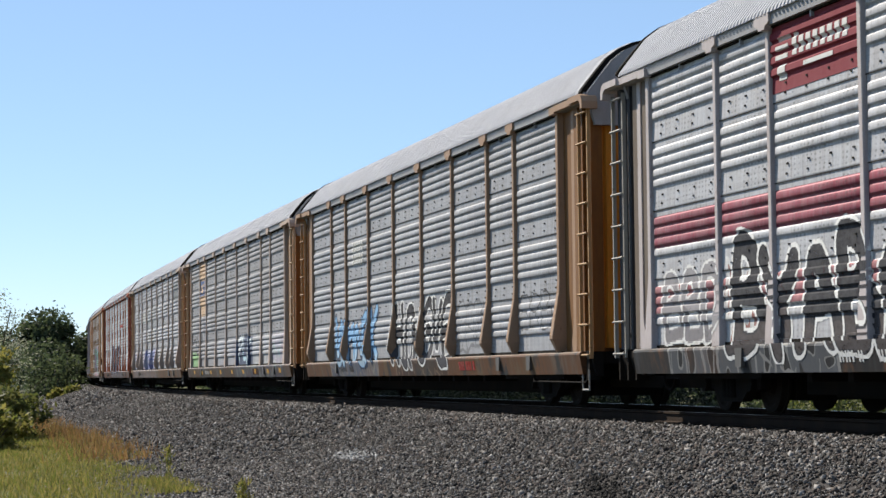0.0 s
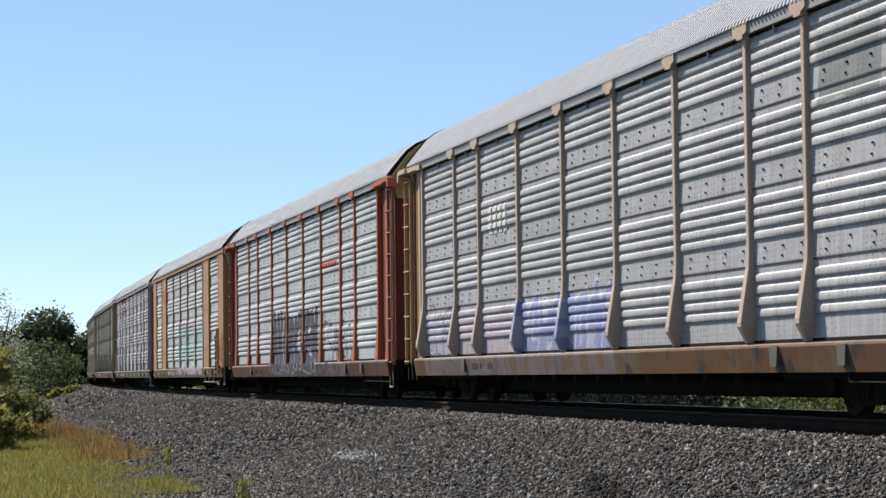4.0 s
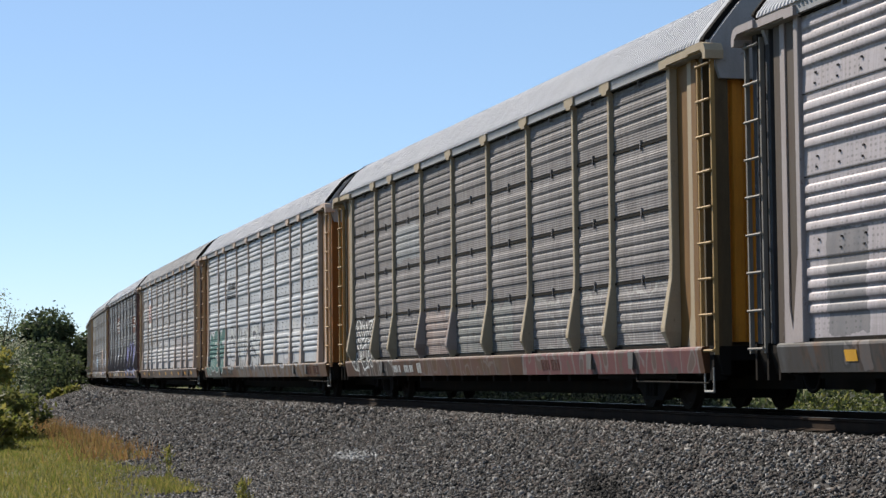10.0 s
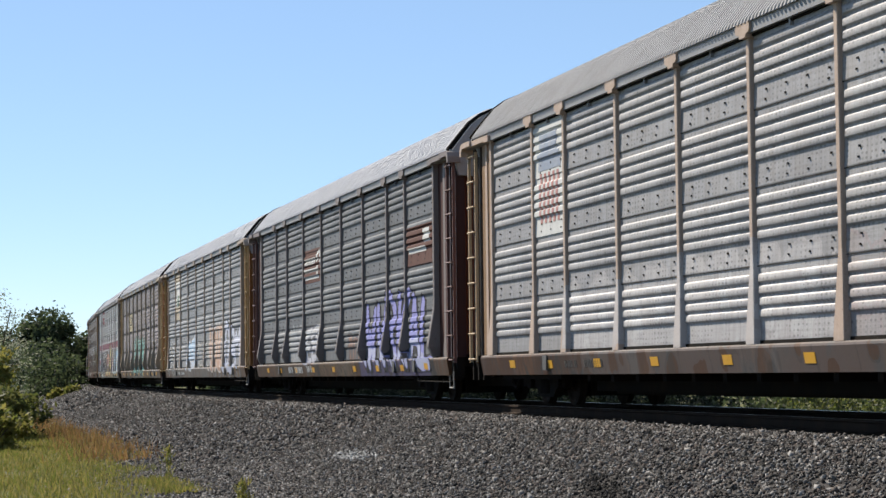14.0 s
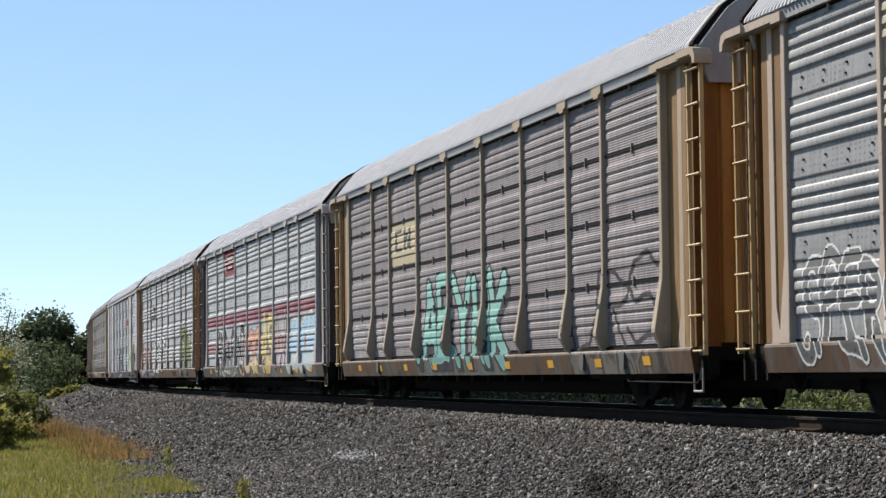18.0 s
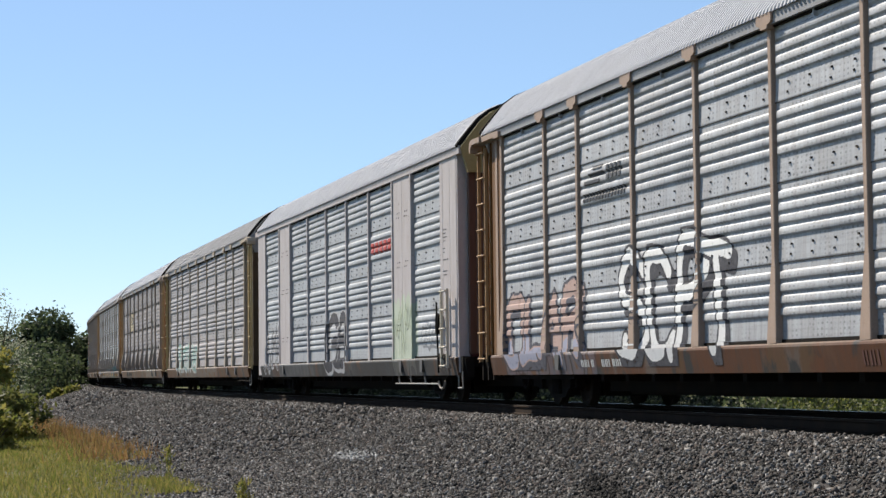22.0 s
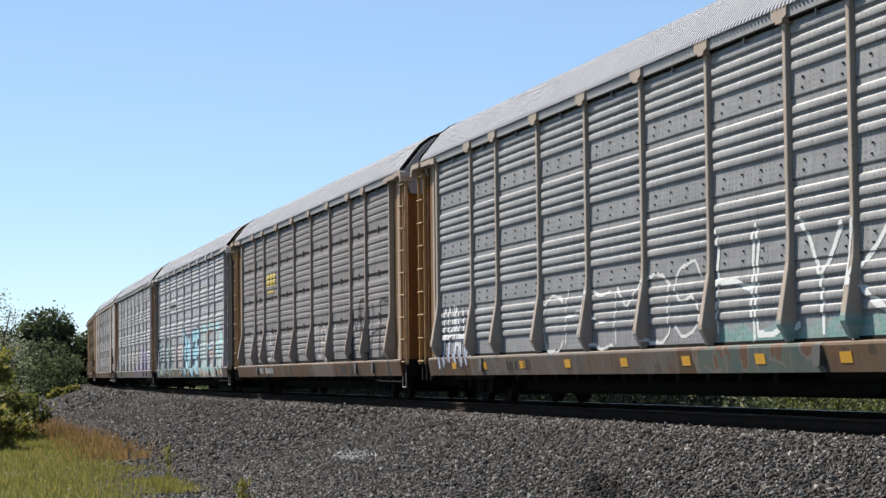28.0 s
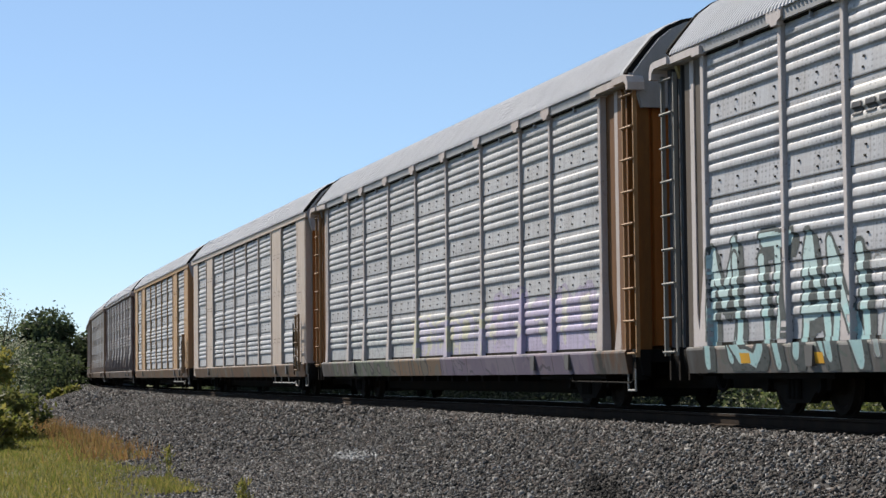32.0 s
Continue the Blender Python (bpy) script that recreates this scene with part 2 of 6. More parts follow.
def sheet(name, col, dirt, amount, tags=(), blocks=(), flutes=False, heavy=0.75):
    """Galvanised screen sheet: streaks, punched holes, grime, and what was painted on it."""
    mat, nt, b = nodes_of(name)
    streak = ramp(nt, noise_of(nt, 2.2, 6, 0.7, (3.0, 1.0, 0.35)), 0.42, 0.72)
    cloud = ramp(nt, noise_of(nt, 0.55, 4, 0.6), 0.35, 0.7)
    c = mix(nt, streak, col, tuple(a * (1 - amount) + d * amount for a, d in zip(col, dirt)))
    c = mix(nt, cloud, c, mix(nt, amount * 0.8, c, dirt))
    r = ramp(nt, object_random(nt), 0, 1)
    c = mix(nt, 0.5, c, mix(nt, r, (0.84, 0.83, 0.83), (1.0, 0.985, 0.96)), "MULTIPLY")
    for x0, x1, z0, z1, paint, ragged in blocks:
        c = mix(nt, box_mask(nt, x0, x1, z0, z1, ragged), c, mix(nt, streak, paint, tuple(0.8 * a + 0.2 * q for a, q in zip(paint, col))))
    c = sprayed(nt, c, tags, heavy)
    # rows of punched holes
    tc = nt.nodes.new("ShaderNodeTexCoord")
    mp = nt.nodes.new("ShaderNodeMapping")
    mp.inputs["Scale"].default_value = (7.5, 0.0, 14.0)
    nt.links.new(tc.outputs["Object"], mp.inputs[0])
    vo = nt.nodes.new("ShaderNodeTexVoronoi")
    vo.inputs["Scale"].default_value, vo.inputs["Randomness"].default_value = 1.0, 0.25
    nt.links.new(mp.outputs[0], vo.inputs["Vector"])
    hole = ramp(nt, vo.outputs["Distance"], 0.30, 0.19)
    group = ramp(nt, noise_of(nt, 1.0, 2, 0.5, (2.3, 0.2, 1.2)), 0.38, 0.58)
    hm = mix(nt, hole, (0, 0, 0), group)
    c = mix(nt, hm, c, mix(nt, 0.45, c, (0.03, 0.03, 0.03)))
    # fine upright runs of dirt and rubbed lengthwise lines
    runs = ramp(nt, noise_of(nt, 1.0, 5, 0.7, (16.0, 1.0, 0.9)), 0.45, 0.75)
    c = mix(nt, runs, c, mix(nt, 0.25 + 0.5 * amount, c, tuple(0.7 * q for q in dirt)))
    rubs = ramp(nt, noise_of(nt, 1.0, 4, 0.6, (0.7, 1.0, 22.0)), 0.5, 0.8)
    c = mix(nt, rubs, c, mix(nt, 0.35, c, tuple(0.6 * q for q in dirt)))
    grain = noise_of(nt, 60, 3)
    c = mix(nt, 0.6, c, mix(nt, grain, (0.42, 0.42, 0.42), (0.86, 0.86, 0.86)), "MULTIPLY")
    nt.links.new(c, b.inputs["Base Color"])
    b.inputs["Metallic"].default_value = 0.15 if flutes else 0.28
    b.inputs["Specular IOR Level"].default_value = 0.2 if flutes else 0.3
    lo = 0.66 if flutes else 0.56
    nt.links.new(mix(nt, streak, (lo, lo, lo), (lo + 0.16, lo + 0.16, lo + 0.16)), b.inputs["Roughness"])
    if flutes:
        wv = nt.nodes.new("ShaderNodeTexWave")
        wv.bands_direction = "Z"
        wv.inputs["Scale"].default_value = 8.0
        wv.inputs["Distortion"].default_value = 0.0
        nt.links.new(tc.outputs["Object"], wv.inputs["Vector"])
        bump(nt, b, wv.outputs["Fac"], 0.4, 0.010)
    else:
        bump(nt, b, noise_of(nt, 3.5, 3, 0.5, (0.6, 1, 1)), 0.35, 0.03)
    return mat


def paint(name, col, dirt=(0.1, 0.06, 0.035), amount=0.5, tags=(), blocks=(), rough=0.6, patches=()):
    """Weathered paint on steel: streaks, chips of rust, tags."""
    mat, nt, b = nodes_of(name)
    streak = ramp(nt, noise_of(nt, 2.0, 6, 0.7, (2.5, 2.5, 0.5)), 0.4, 0.75)
    c = mix(nt, streak, col, tuple(a * (1 - amount) + d * amount for a, d in zip(col, dirt)))
    for k, pc in enumerate(patches):
        # patches of other paint along the sill
        c = mix(nt, ramp(nt, noise_of(nt, 0.9 + 0.35 * k, 5, 0.6, (0.8, 0.0, 0.25 + 0.1 * k)), 0.55, 0.62), c, pc)
    chips = ramp(nt, noise_of(nt, 7, 6, 0.75), 0.62, 0.7)
    c = mix(nt, chips, c, mix(nt, 0.6, c, (0.12, 0.05, 0.025)))
    for x0, x1, z0, z1, pc, ragged in blocks:
        c = mix(nt, box_mask(nt, x0, x1, z0, z1, ragged), c, pc)
    c = sprayed(nt, c, tags)
    grain = noise_of(nt, 45, 3)
    c = mix(nt, 0.6, c, mix(nt, grain, (0.42, 0.42, 0.42), (0.86, 0.86, 0.86)), "MULTIPLY")
    nt.links.new(c, b.inputs["Base Color"])
    b.inputs["Roughness"].default_value = rough
    b.inputs["Specular IOR Level"].default_value = 0.22
    bump(nt, b, noise_of(nt, 9, 4), 0.25, 0.01)
    return mat


def speckled(name, cols, rough=0.9, per="island"):
    """A heap of alike pieces, each with a colour of its own."""
    mat, nt, b = nodes_of(name)
    src = nt.nodes.new("ShaderNodeNewGeometry").outputs["Random Per Island"] if per == "island" else object_random(nt)
    cr = nt.nodes.new("ShaderNodeValToRGB")
    cr.color_ramp.interpolation = "CONSTANT"
    while len(cr.color_ramp.elements) < len(cols):
        cr.color_ramp.elements.new(0.5)
    for k, (el, c) in enumerate(zip(cr.color_ramp.elements, cols)):
        el.position, el.color = k / len(cols), (*c, 1)
    nt.links.new(src, cr.inputs[0])
    fine = noise_of(nt, 40, 3)
    nt.links.new(mix(nt, 0.5, cr.outputs[0], mix(nt, fine, (0.2, 0.2, 0.2), (0.85, 0.85, 0.85)), "MULTIPLY"), b.inputs["Base Color"])
    b.inputs["Roughness"].default_value = rough
    b.inputs["Specular IOR Level"].default_value = 0.2
    return mat


def leafy(name, cols):
    mat = speckled(name, cols, 0.6)
    b = mat.node_tree.nodes["Principled BSDF"]
    b.inputs["Subsurface Weight"].default_value = 0.0
    nt = mat.node_tree
    tr = nt.nodes.new("ShaderNodeBsdfTranslucent")
    nt.links.new(b.inputs["Base Color"].links[0].from_socket, tr.inputs[0])
    ad = nt.nodes.new("ShaderNodeMixShader")
    ad.inputs[0].default_value = 0.55
    out = nt.nodes["Material Output"]
    nt.links.new(b.outputs[0], ad.inputs[1])
    nt.links.new(tr.outputs[0], ad.inputs[2])
    nt.links.new(ad.outputs[0], out.inputs[0])
    return mat


ROOF = plain("roof_sheet", (0.47, 0.47, 0.495), 0.75, 0.0, (0.38, 0.375, 0.385), 0.5)
ROOF_DULL = plain("dull_roof_sheet", (0.36, 0.35, 0.35), 0.8, 0.0, (0.28, 0.26, 0.25), 0.6)
BLACK = plain("underframe_black", (0.012, 0.011, 0.01), 0.9, 0, (0.03, 0.018, 0.01), 0.5)
STEEL = plain("wheel_steel", (0.02, 0.016, 0.013), 0.85, 0.0)
BOLT = plain("bolt_and_lap_dark", (0.03, 0.03, 0.03), 0.8)
YELLOW = plain("yellow_reflector", (0.70, 0.36, 0.02), 0.45, 0, (0.3, 0.15, 0.03), 0.3)
OFFWHITE = plain("stencil_white", (0.62, 0.62, 0.6), 0.6, 0, (0.3, 0.3, 0.3), 0.4)
MARKDARK = plain("stencil_dark", (0.07, 0.065, 0.06), 0.6)
LADDERWHITE = plain("ladder_pale", (0.22, 0.21, 0.19), 0.5, 0, (0.3, 0.2, 0.12), 0.5)
RAIL = plain("rail_steel", (0.03, 0.021, 0.016), 0.9, 0.0)
SHINE = plain("rail_head", (0.4, 0.39, 0.38), 0.3, 0.9)
TIE = plain("tarred_wood", (0.03, 0.025, 0.02), 0.9, 0, (0.1, 0.085, 0.07), 0.5)
BED = plain("ballast_bed", (0.06, 0.055, 0.053), 0.95, 0, (0.05, 0.045, 0.04), 0.6, 14)
for dull in (BLACK, STEEL, RAIL, TIE, BED):
    dull.node_tree.nodes["Principled BSDF"].inputs["Specular IOR Level"].default_value = 0.06
STONE = speckled("crushed_stone", [(0.085, 0.08, 0.078), (0.149, 0.142, 0.136), (0.044, 0.042, 0.04), (0.109, 0.086, 0.076), (0.299, 0.285, 0.273), (0.059, 0.056, 0.052), (0.12, 0.099, 0.088), (0.028, 0.026, 0.024), (0.199, 0.188, 0.18), (0.041, 0.036, 0.033)])
STONE_DARK = speckled("dark_stone", [(0.012, 0.011, 0.011), (0.02, 0.018, 0.017), (0.03, 0.027, 0.025), (0.008, 0.008, 0.008)])
STONE_PALE = speckled("pale_stone", [(0.42, 0.42, 0.41), (0.30, 0.295, 0.29), (0.15, 0.145, 0.14), (0.5, 0.5, 0.49)])
GRASS = leafy("dry_grass", [(0.25, 0.22, 0.055), (0.17, 0.19, 0.04), (0.30, 0.25, 0.09), (0.12, 0.14, 0.03)])
RUSSET = leafy("russet_weed", [(0.22, 0.12, 0.05), (0.26, 0.16, 0.07), (0.17, 0.12, 0.04)])
LEAF = leafy("leaf_green", [(0.10, 0.12, 0.032), (0.13, 0.14, 0.04), (0.08, 0.10, 0.028), (0.15, 0.15, 0.05)])
LEAF_DARK = leafy("leaf_dark", [(0.068, 0.092, 0.045), (0.088, 0.112, 0.05), (0.058, 0.08, 0.04)])
# lit and shaded copies: sun and shade are put into the leaf colours
LEAF_SUN = leafy("leaf_sunny", [(0.12, 0.14, 0.03), (0.07, 0.09, 0.02), (0.19, 0.19, 0.06), (0.03, 0.04, 0.012), (0.025, 0.035, 0.012)])
LEAF_SHADE = leafy("leaf_shaded", [(0.018, 0.022, 0.011), (0.03, 0.034, 0.016), (0.012, 0.014, 0.008), (0.10, 0.10, 0.075)])
LEAF_OLIVE = leafy("leaf_olive", [(0.22, 0.21, 0.05), (0.28, 0.25, 0.07), (0.15, 0.17, 0.04)])
LEAF_PALE = leafy("leaf_pale", [(0.27, 0.29, 0.2), (0.33, 0.34, 0.26), (0.22, 0.25, 0.16)])
BARK = plain("bark", (0.09, 0.07, 0.05), 0.95, 0, (0.04, 0.03, 0.025), 0.6)
EARTH = plain("grassy_earth", (0.085, 0.09, 0.03), 0.95, 0, (0.15, 0.11, 0.05), 0.7)

# ================= ground, ballast, track =================
def bed_height(lat, s=0.0):
    """Height of the ground lat metres to the camera's side of the track's middle."""
    a = abs(lat)
    knots = ((0, -0.26), (1.25, -0.26), (1.7, -0.205), (2.7, -0.225), (4.0, -0.57), (5.6, -1.02), (9.5, -1.12), (13, -1.05), (40, -1.1), (2000, -1.6))
    if lat < 0:
        knots = ((0, -0.26), (1.25, -0.26), (2.2, -0.26), (3.4, -0.7), (5, -0.9), (40, -0.9), (2000, -1.6))
    for (p, u), (q, v) in zip(knots, knots[1:]):
        if a <= q:
            return u + (v - u) * (a - p) / (q - p)
    return -1.6


LATS = (-850, -300, -120, -50, -20, -9, -5, -3.4, -2.2, -1.25, 0, 1.25, 1.7, 2.2, 2.7, 3.2, 4.0, 4.8, 5.6, 6.5, 7.5, 8.5, 10, 12, 15, 20, 30, 60, 150, 400, 850)
ALONG = tuple(range(-700, -40, 60)) + tuple(range(-40, 80, 2)) + tuple(range(80, 240, 10)) + tuple(range(240, 901, 60))


def make_ground():
    vs = []
    for s in ALONG:
        for l in LATS:
            z = bed_height(l)
            if -45 < s < 230 and 11 < abs(l) < 35:
                z += 0.10 * noise.noise(Vector((s * 0.35, l * 0.5, 0.0)))
            vs.append(beside(s, l, z))
    n = len(LATS)
    fs = [(i * n + j, i * n + j + 1, i * n + n + j + 1, i * n + n + j) for i in range(len(ALONG) - 1) for j in range(n - 1)]
    idx = [0 if -3.6 < (LATS[j] + LATS[j + 1]) / 2 < 8.2 else 1 for i in range(len(ALONG) - 1) for j in range(n - 1)]
    ob = part("ground", mesh_of("ground", vs, fs, 2, idx, True), None, [BED, EARTH])
    tagged(ob, "grey ballast embankment falling to dry grassy earth", "ground", "", "structure")


make_ground()


def make_rail(lat):
    prof = ((-0.035, 0, 1), (0.035, 0, 1), (0.037, -0.035, 0), (0.012, -0.05, 0), (0.012, -0.15, 0), (0.07, -0.165, 0), (0.07, -0.18, 0),
            (-0.07, -0.18, 0), (-0.07, -0.165, 0), (-0.012, -0.15, 0), (-0.012, -0.05, 0), (-0.037, -0.035, 0))
    run = tuple(range(-300, -40, 20)) + tuple(range(-40, 420, 4))
    n = len(prof)
    vs = [beside(s, lat + d, z - 0.05) for s in run for d, z, k in prof]
    fs = [(i * n + j, i * n + (j + 1) % n, i * n + n + (j + 1) % n, i * n + n + j) for i in range(len(run) - 1) for j in range(n)]
    idx = [1 if j == 0 else 0 for i in range(len(run) - 1) for j in range(n)]
    ob = part("rail", mesh_of("rail", vs, fs, 2, idx), None, [RAIL, SHINE])
    tagged(ob, "rusty steel rail with a worn bright head", "rail", "", "structure")


make_rail(-0.755)
make_rail(0.755)


def make_track_ties():
    me = Shape().box(-0.115, -1.3, -0.38, 0.115, 1.3, -0.225).mesh("tie")
    track = tagged(new("track_ties"), "dark creosoted wooden ties bedded in grey ballast", "railway ties", "", "structure")
    plate = Shape().box(-0.09, -0.19, -0.228, 0.09, 0.19, -0.217).mesh("tie_plate")
    for k in range(150):
        s = -20 + k * 0.55
        x, y, a = on_line(s)
        m = pose(x, y, 0, 0, 0, 90 - math.degrees(a)) @ pose(0, 0, 0, 0, 0, random.uniform(-1.5, 1.5))
        t = part("tie", me, track, [TIE], m)
        if k < 60:
            part("tie_plate", plate, t, [STEEL], pose(0, 0.755, 0))
            part("tie_plate", plate, t, [STEEL], pose(0, -0.755, 0))


make_track_ties()


VERGE_S, VERGE_LAT = (-20, 2, 9, 20, 33, 50, 80, 200), (10.6, 10.0, 9.2, 8.3, 7.9, 8.3, 7.6, 7.0)


def make_stones():
    """Crushed stone on the ballast shoulder."""
    rng = np.random.default_rng(5)
    n1, n2, n3, n4 = 125000, 50000, 4000, 14000
    s = np.concatenate([rng.uniform(-14, 16, n1), rng.uniform(16, 75, n2), rng.uniform(-16, 40, n3), rng.uniform(75, 190, n4)])
    lat = np.concatenate([rng.uniform(1.32, 10.5, n1), rng.uniform(1.32, 9.6, n2), rng.uniform(-3, -1.35, n3), rng.uniform(1.32, 7.5, n4)])
    edge = np.interp(s, VERGE_S, VERGE_LAT) - 0.5
    thin = np.exp(-np.clip(lat - edge, 0, 9) * 2.2)
    keep = rng.random(len(s)) < np.where(lat > 0, thin, 1)
    s, lat = s[keep], lat[keep]
    n = len(s)
    r = rng.uniform(0.014, 0.034, n) * np.where(s > 16, 1.45, 1.0) * np.where(s > 75, 1.9, 1.0) * np.where(rng.random(n) < 0.06, 1.5, 1)
    base = np.array([(1.5, 0, 0), (-1.5, 0, 0), (0, 1.35, 0), (0, -1.35, 0), (0, 0, 1.2), (0, 0, -1.2)], float)
    q = rng.normal(size=(n, 4))
    q /= np.linalg.norm(q, axis=1)[:, None]
    w, x, y, z = q.T
    rot = np.stack([1 - 2 * (y * y + z * z), 2 * (x * y - z * w), 2 * (x * z + y * w), 2 * (x * y + z * w), 1 - 2 * (x * x + z * z), 2 * (y * z - x * w),
                    2 * (x * z - y * w), 2 * (y * z + x * w), 1 - 2 * (x * x + y * y)], 1).reshape(n, 3, 3)
    v = base[None] * rng.uniform(0.6, 1.15, (n, 6, 1)) * rng.uniform(0.6, 1.1, (n, 1, 3)) * (r[:, None, None] * 0.8)
    v += rng.normal(0, 0.25, v.shape) * r[:, None, None]
    v = np.einsum("nij,nkj->nki", rot, v)
    pos = np.array([beside(float(a), float(b), bed_height(float(b))) for a, b in zip(s, lat)])
    pos[:, 2] += r * 0.35
    v = (v + pos[:, None]).reshape(-1, 3)
    f = np.array([(0, 2, 4), (2, 1, 4), (1, 3, 4), (3, 0, 4), (2, 0, 5), (1, 2, 5), (3, 1, 5), (0, 3, 5)])
    f = (f[None] + 6 * np.arange(n)[:, None, None]).reshape(-1)
    me = bpy.data.meshes.new("ballast_stones")
    me.vertices.add(n * 6)
    me.vertices.foreach_set("co", v.ravel())
    me.loops.add(len(f))
    me.loops.foreach_set("vertex_index", f.astype(np.int32))
    me.polygons.add(n * 8)
    me.polygons.foreach_set("loop_start", np.arange(0, len(f), 3, dtype=np.int32))
    me.materials.append(STONE)
    me.materials.append(STONE_DARK)
    # a slanted patch of darker stones on the shoulder
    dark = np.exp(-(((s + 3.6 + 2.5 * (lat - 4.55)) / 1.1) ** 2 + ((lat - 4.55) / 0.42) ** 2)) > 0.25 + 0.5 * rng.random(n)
    me.materials.append(STONE_PALE)
    pale = np.exp(-(((s - 10.2) / 1.5) ** 2 + ((lat - 4.8) / 0.25) ** 2)) > 0.2 + 0.6 * rng.random(n)
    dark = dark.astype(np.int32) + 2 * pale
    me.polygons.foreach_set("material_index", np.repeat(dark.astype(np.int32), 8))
    me.update(calc_edges=True)
    tagged(new("ballast_stones", me), "loose grey and pinkish crushed stone ballast", "gravel", "", "stuff")


make_stones()


# ================= plants =================
def scatter_quads(name, centres, sizes, mat, label, category, upright=False, seed=3, parent=None, lean=0.5):
    """Many small leaves or blades in one mesh."""
    rng = np.random.default_rng(seed)
    c = np.asarray(centres, float)
    n = len(c)
    sz = np.asarray(sizes, float)
    if upright:
        az = rng.uniform(0, 2 * np.pi, n)
        side = np.stack([np.cos(az), np.sin(az), np.zeros(n)], 1) * sz[:, :1]
        up = np.stack([rng.normal(0, lean, n), rng.normal(0, lean, n), np.ones(n)], 1)
        up = up / np.linalg.norm(up, axis=1)[:, None] * sz[:, 1:]
        v = np.stack([c - side, c + side, c + up * 0.6 + side * 0.6, c + up], 1)
    else:
        a = rng.normal(size=(n, 3))
        a /= np.linalg.norm(a, axis=1)[:, None]
        b = np.cross(a, rng.normal(size=(n, 3)))
        b /= np.linalg.norm(b, axis=1)[:, None]
        v = np.stack([c - a * sz[:, :1], c + b * sz[:, 1:] * 0.6, c + a * sz[:, :1], c - b * sz[:, 1:] * 0.6], 1)
    me = bpy.data.meshes.new(name)
    me.vertices.add(n * 4)
    me.vertices.foreach_set("co", v.reshape(-1))
    me.loops.add(n * 4)
    me.loops.foreach_set("vertex_index", np.arange(n * 4, dtype=np.int32))
    me.polygons.add(n)
    me.polygons.foreach_set("loop_start", np.arange(0, n * 4, 4, dtype=np.int32))
    me.materials.append(mat)
    me.update(calc_edges=True)
    ob = new(name, me)
    if parent is not None:
        ob.parent = parent
        return ob
    return tagged(ob, label, category, "", "stuff")


def clumps(rng, centre, radii, count, per, spread):
    """Leaf places in a crown of many small clumps."""
    out = []
    cx = np.asarray(centre, float)
    rad = np.asarray(radii, float)
    for _ in range(count):
        d = rng.normal(size=3)
        d /= np.linalg.norm(d)
        p = cx + d * rad * rng.uniform(0.35, 1.0) ** 0.6
        out.append(p + rng.normal(0, spread, (per, 3)))
    return np.concatenate(out)


def make_tree(x, y, z, height, radius, mat, seed, label, leaf=0.22, n=70, per=45):
    rng = np.random.default_rng(seed)
    tree = tagged(new("tree"), label, "tree", "trees beyond the bend")
    tree.location = (x, y, z)
    sh = Shape()
    sh.rod((0, 0, 0), (0.1, 0, height * 0.35), 0.05 * radius, 7)
    top = Vector((0.1, 0, height * 0.35))
    for k in range(7):
        a = k * 2.4
        end = top + Vector((math.cos(a) * radius * 0.6, math.sin(a) * radius * 0.6, height * (0.2 + 0.06 * k)))
        sh.rod(top, end, 0.016 * radius, 5)
    part("trunk", sh.mesh("trunk"), tree, [BARK])
    pts = clumps(rng, (0, 0, height * 0.6), (radius, radius, height * 0.4), n, per, radius * 0.13)
    pts = np.concatenate([pts, clumps(rng, (0, 0, height * 0.25), (radius * 0.9, radius * 0.9, height * 0.22), n // 2, per, radius * 0.13)])
    pts = pts[pts[:, 2] > height * 0.04]
    scatter_quads("crown", pts, rng.uniform(0.6, 1.3, (len(pts), 2)) * leaf, mat, "", "", False, seed, tree)
    return tree


def make_bush(x, y, z, rx, ry, rz, mat, seed, label, leaf=0.06, n=60, per=40):
    rng = np.random.default_rng(seed)
    bush = tagged(new("bush"), label, "bush", "bushes by the line")
    bush.location = (x, y, z)
    sh = Shape()
    for k in range(6):
        a = k * 1.05
        sh.rod((0, 0, 0), (math.cos(a) * rx * 0.5, math.sin(a) * ry * 0.5, rz * 1.2), 0.02, 5)
    part("stem", sh.mesh("stem"), bush, [BARK])
    pts = clumps(rng, (0, 0, rz), (rx, ry, rz), n, per, min(rx, rz) * 0.16)
    pts = pts[pts[:, 2] > 0.02]
    scatter_quads("foliage", pts, rng.uniform(0.6, 1.3, (len(pts), 2)) * leaf, mat, "", "", False, seed, bush)
    return bush


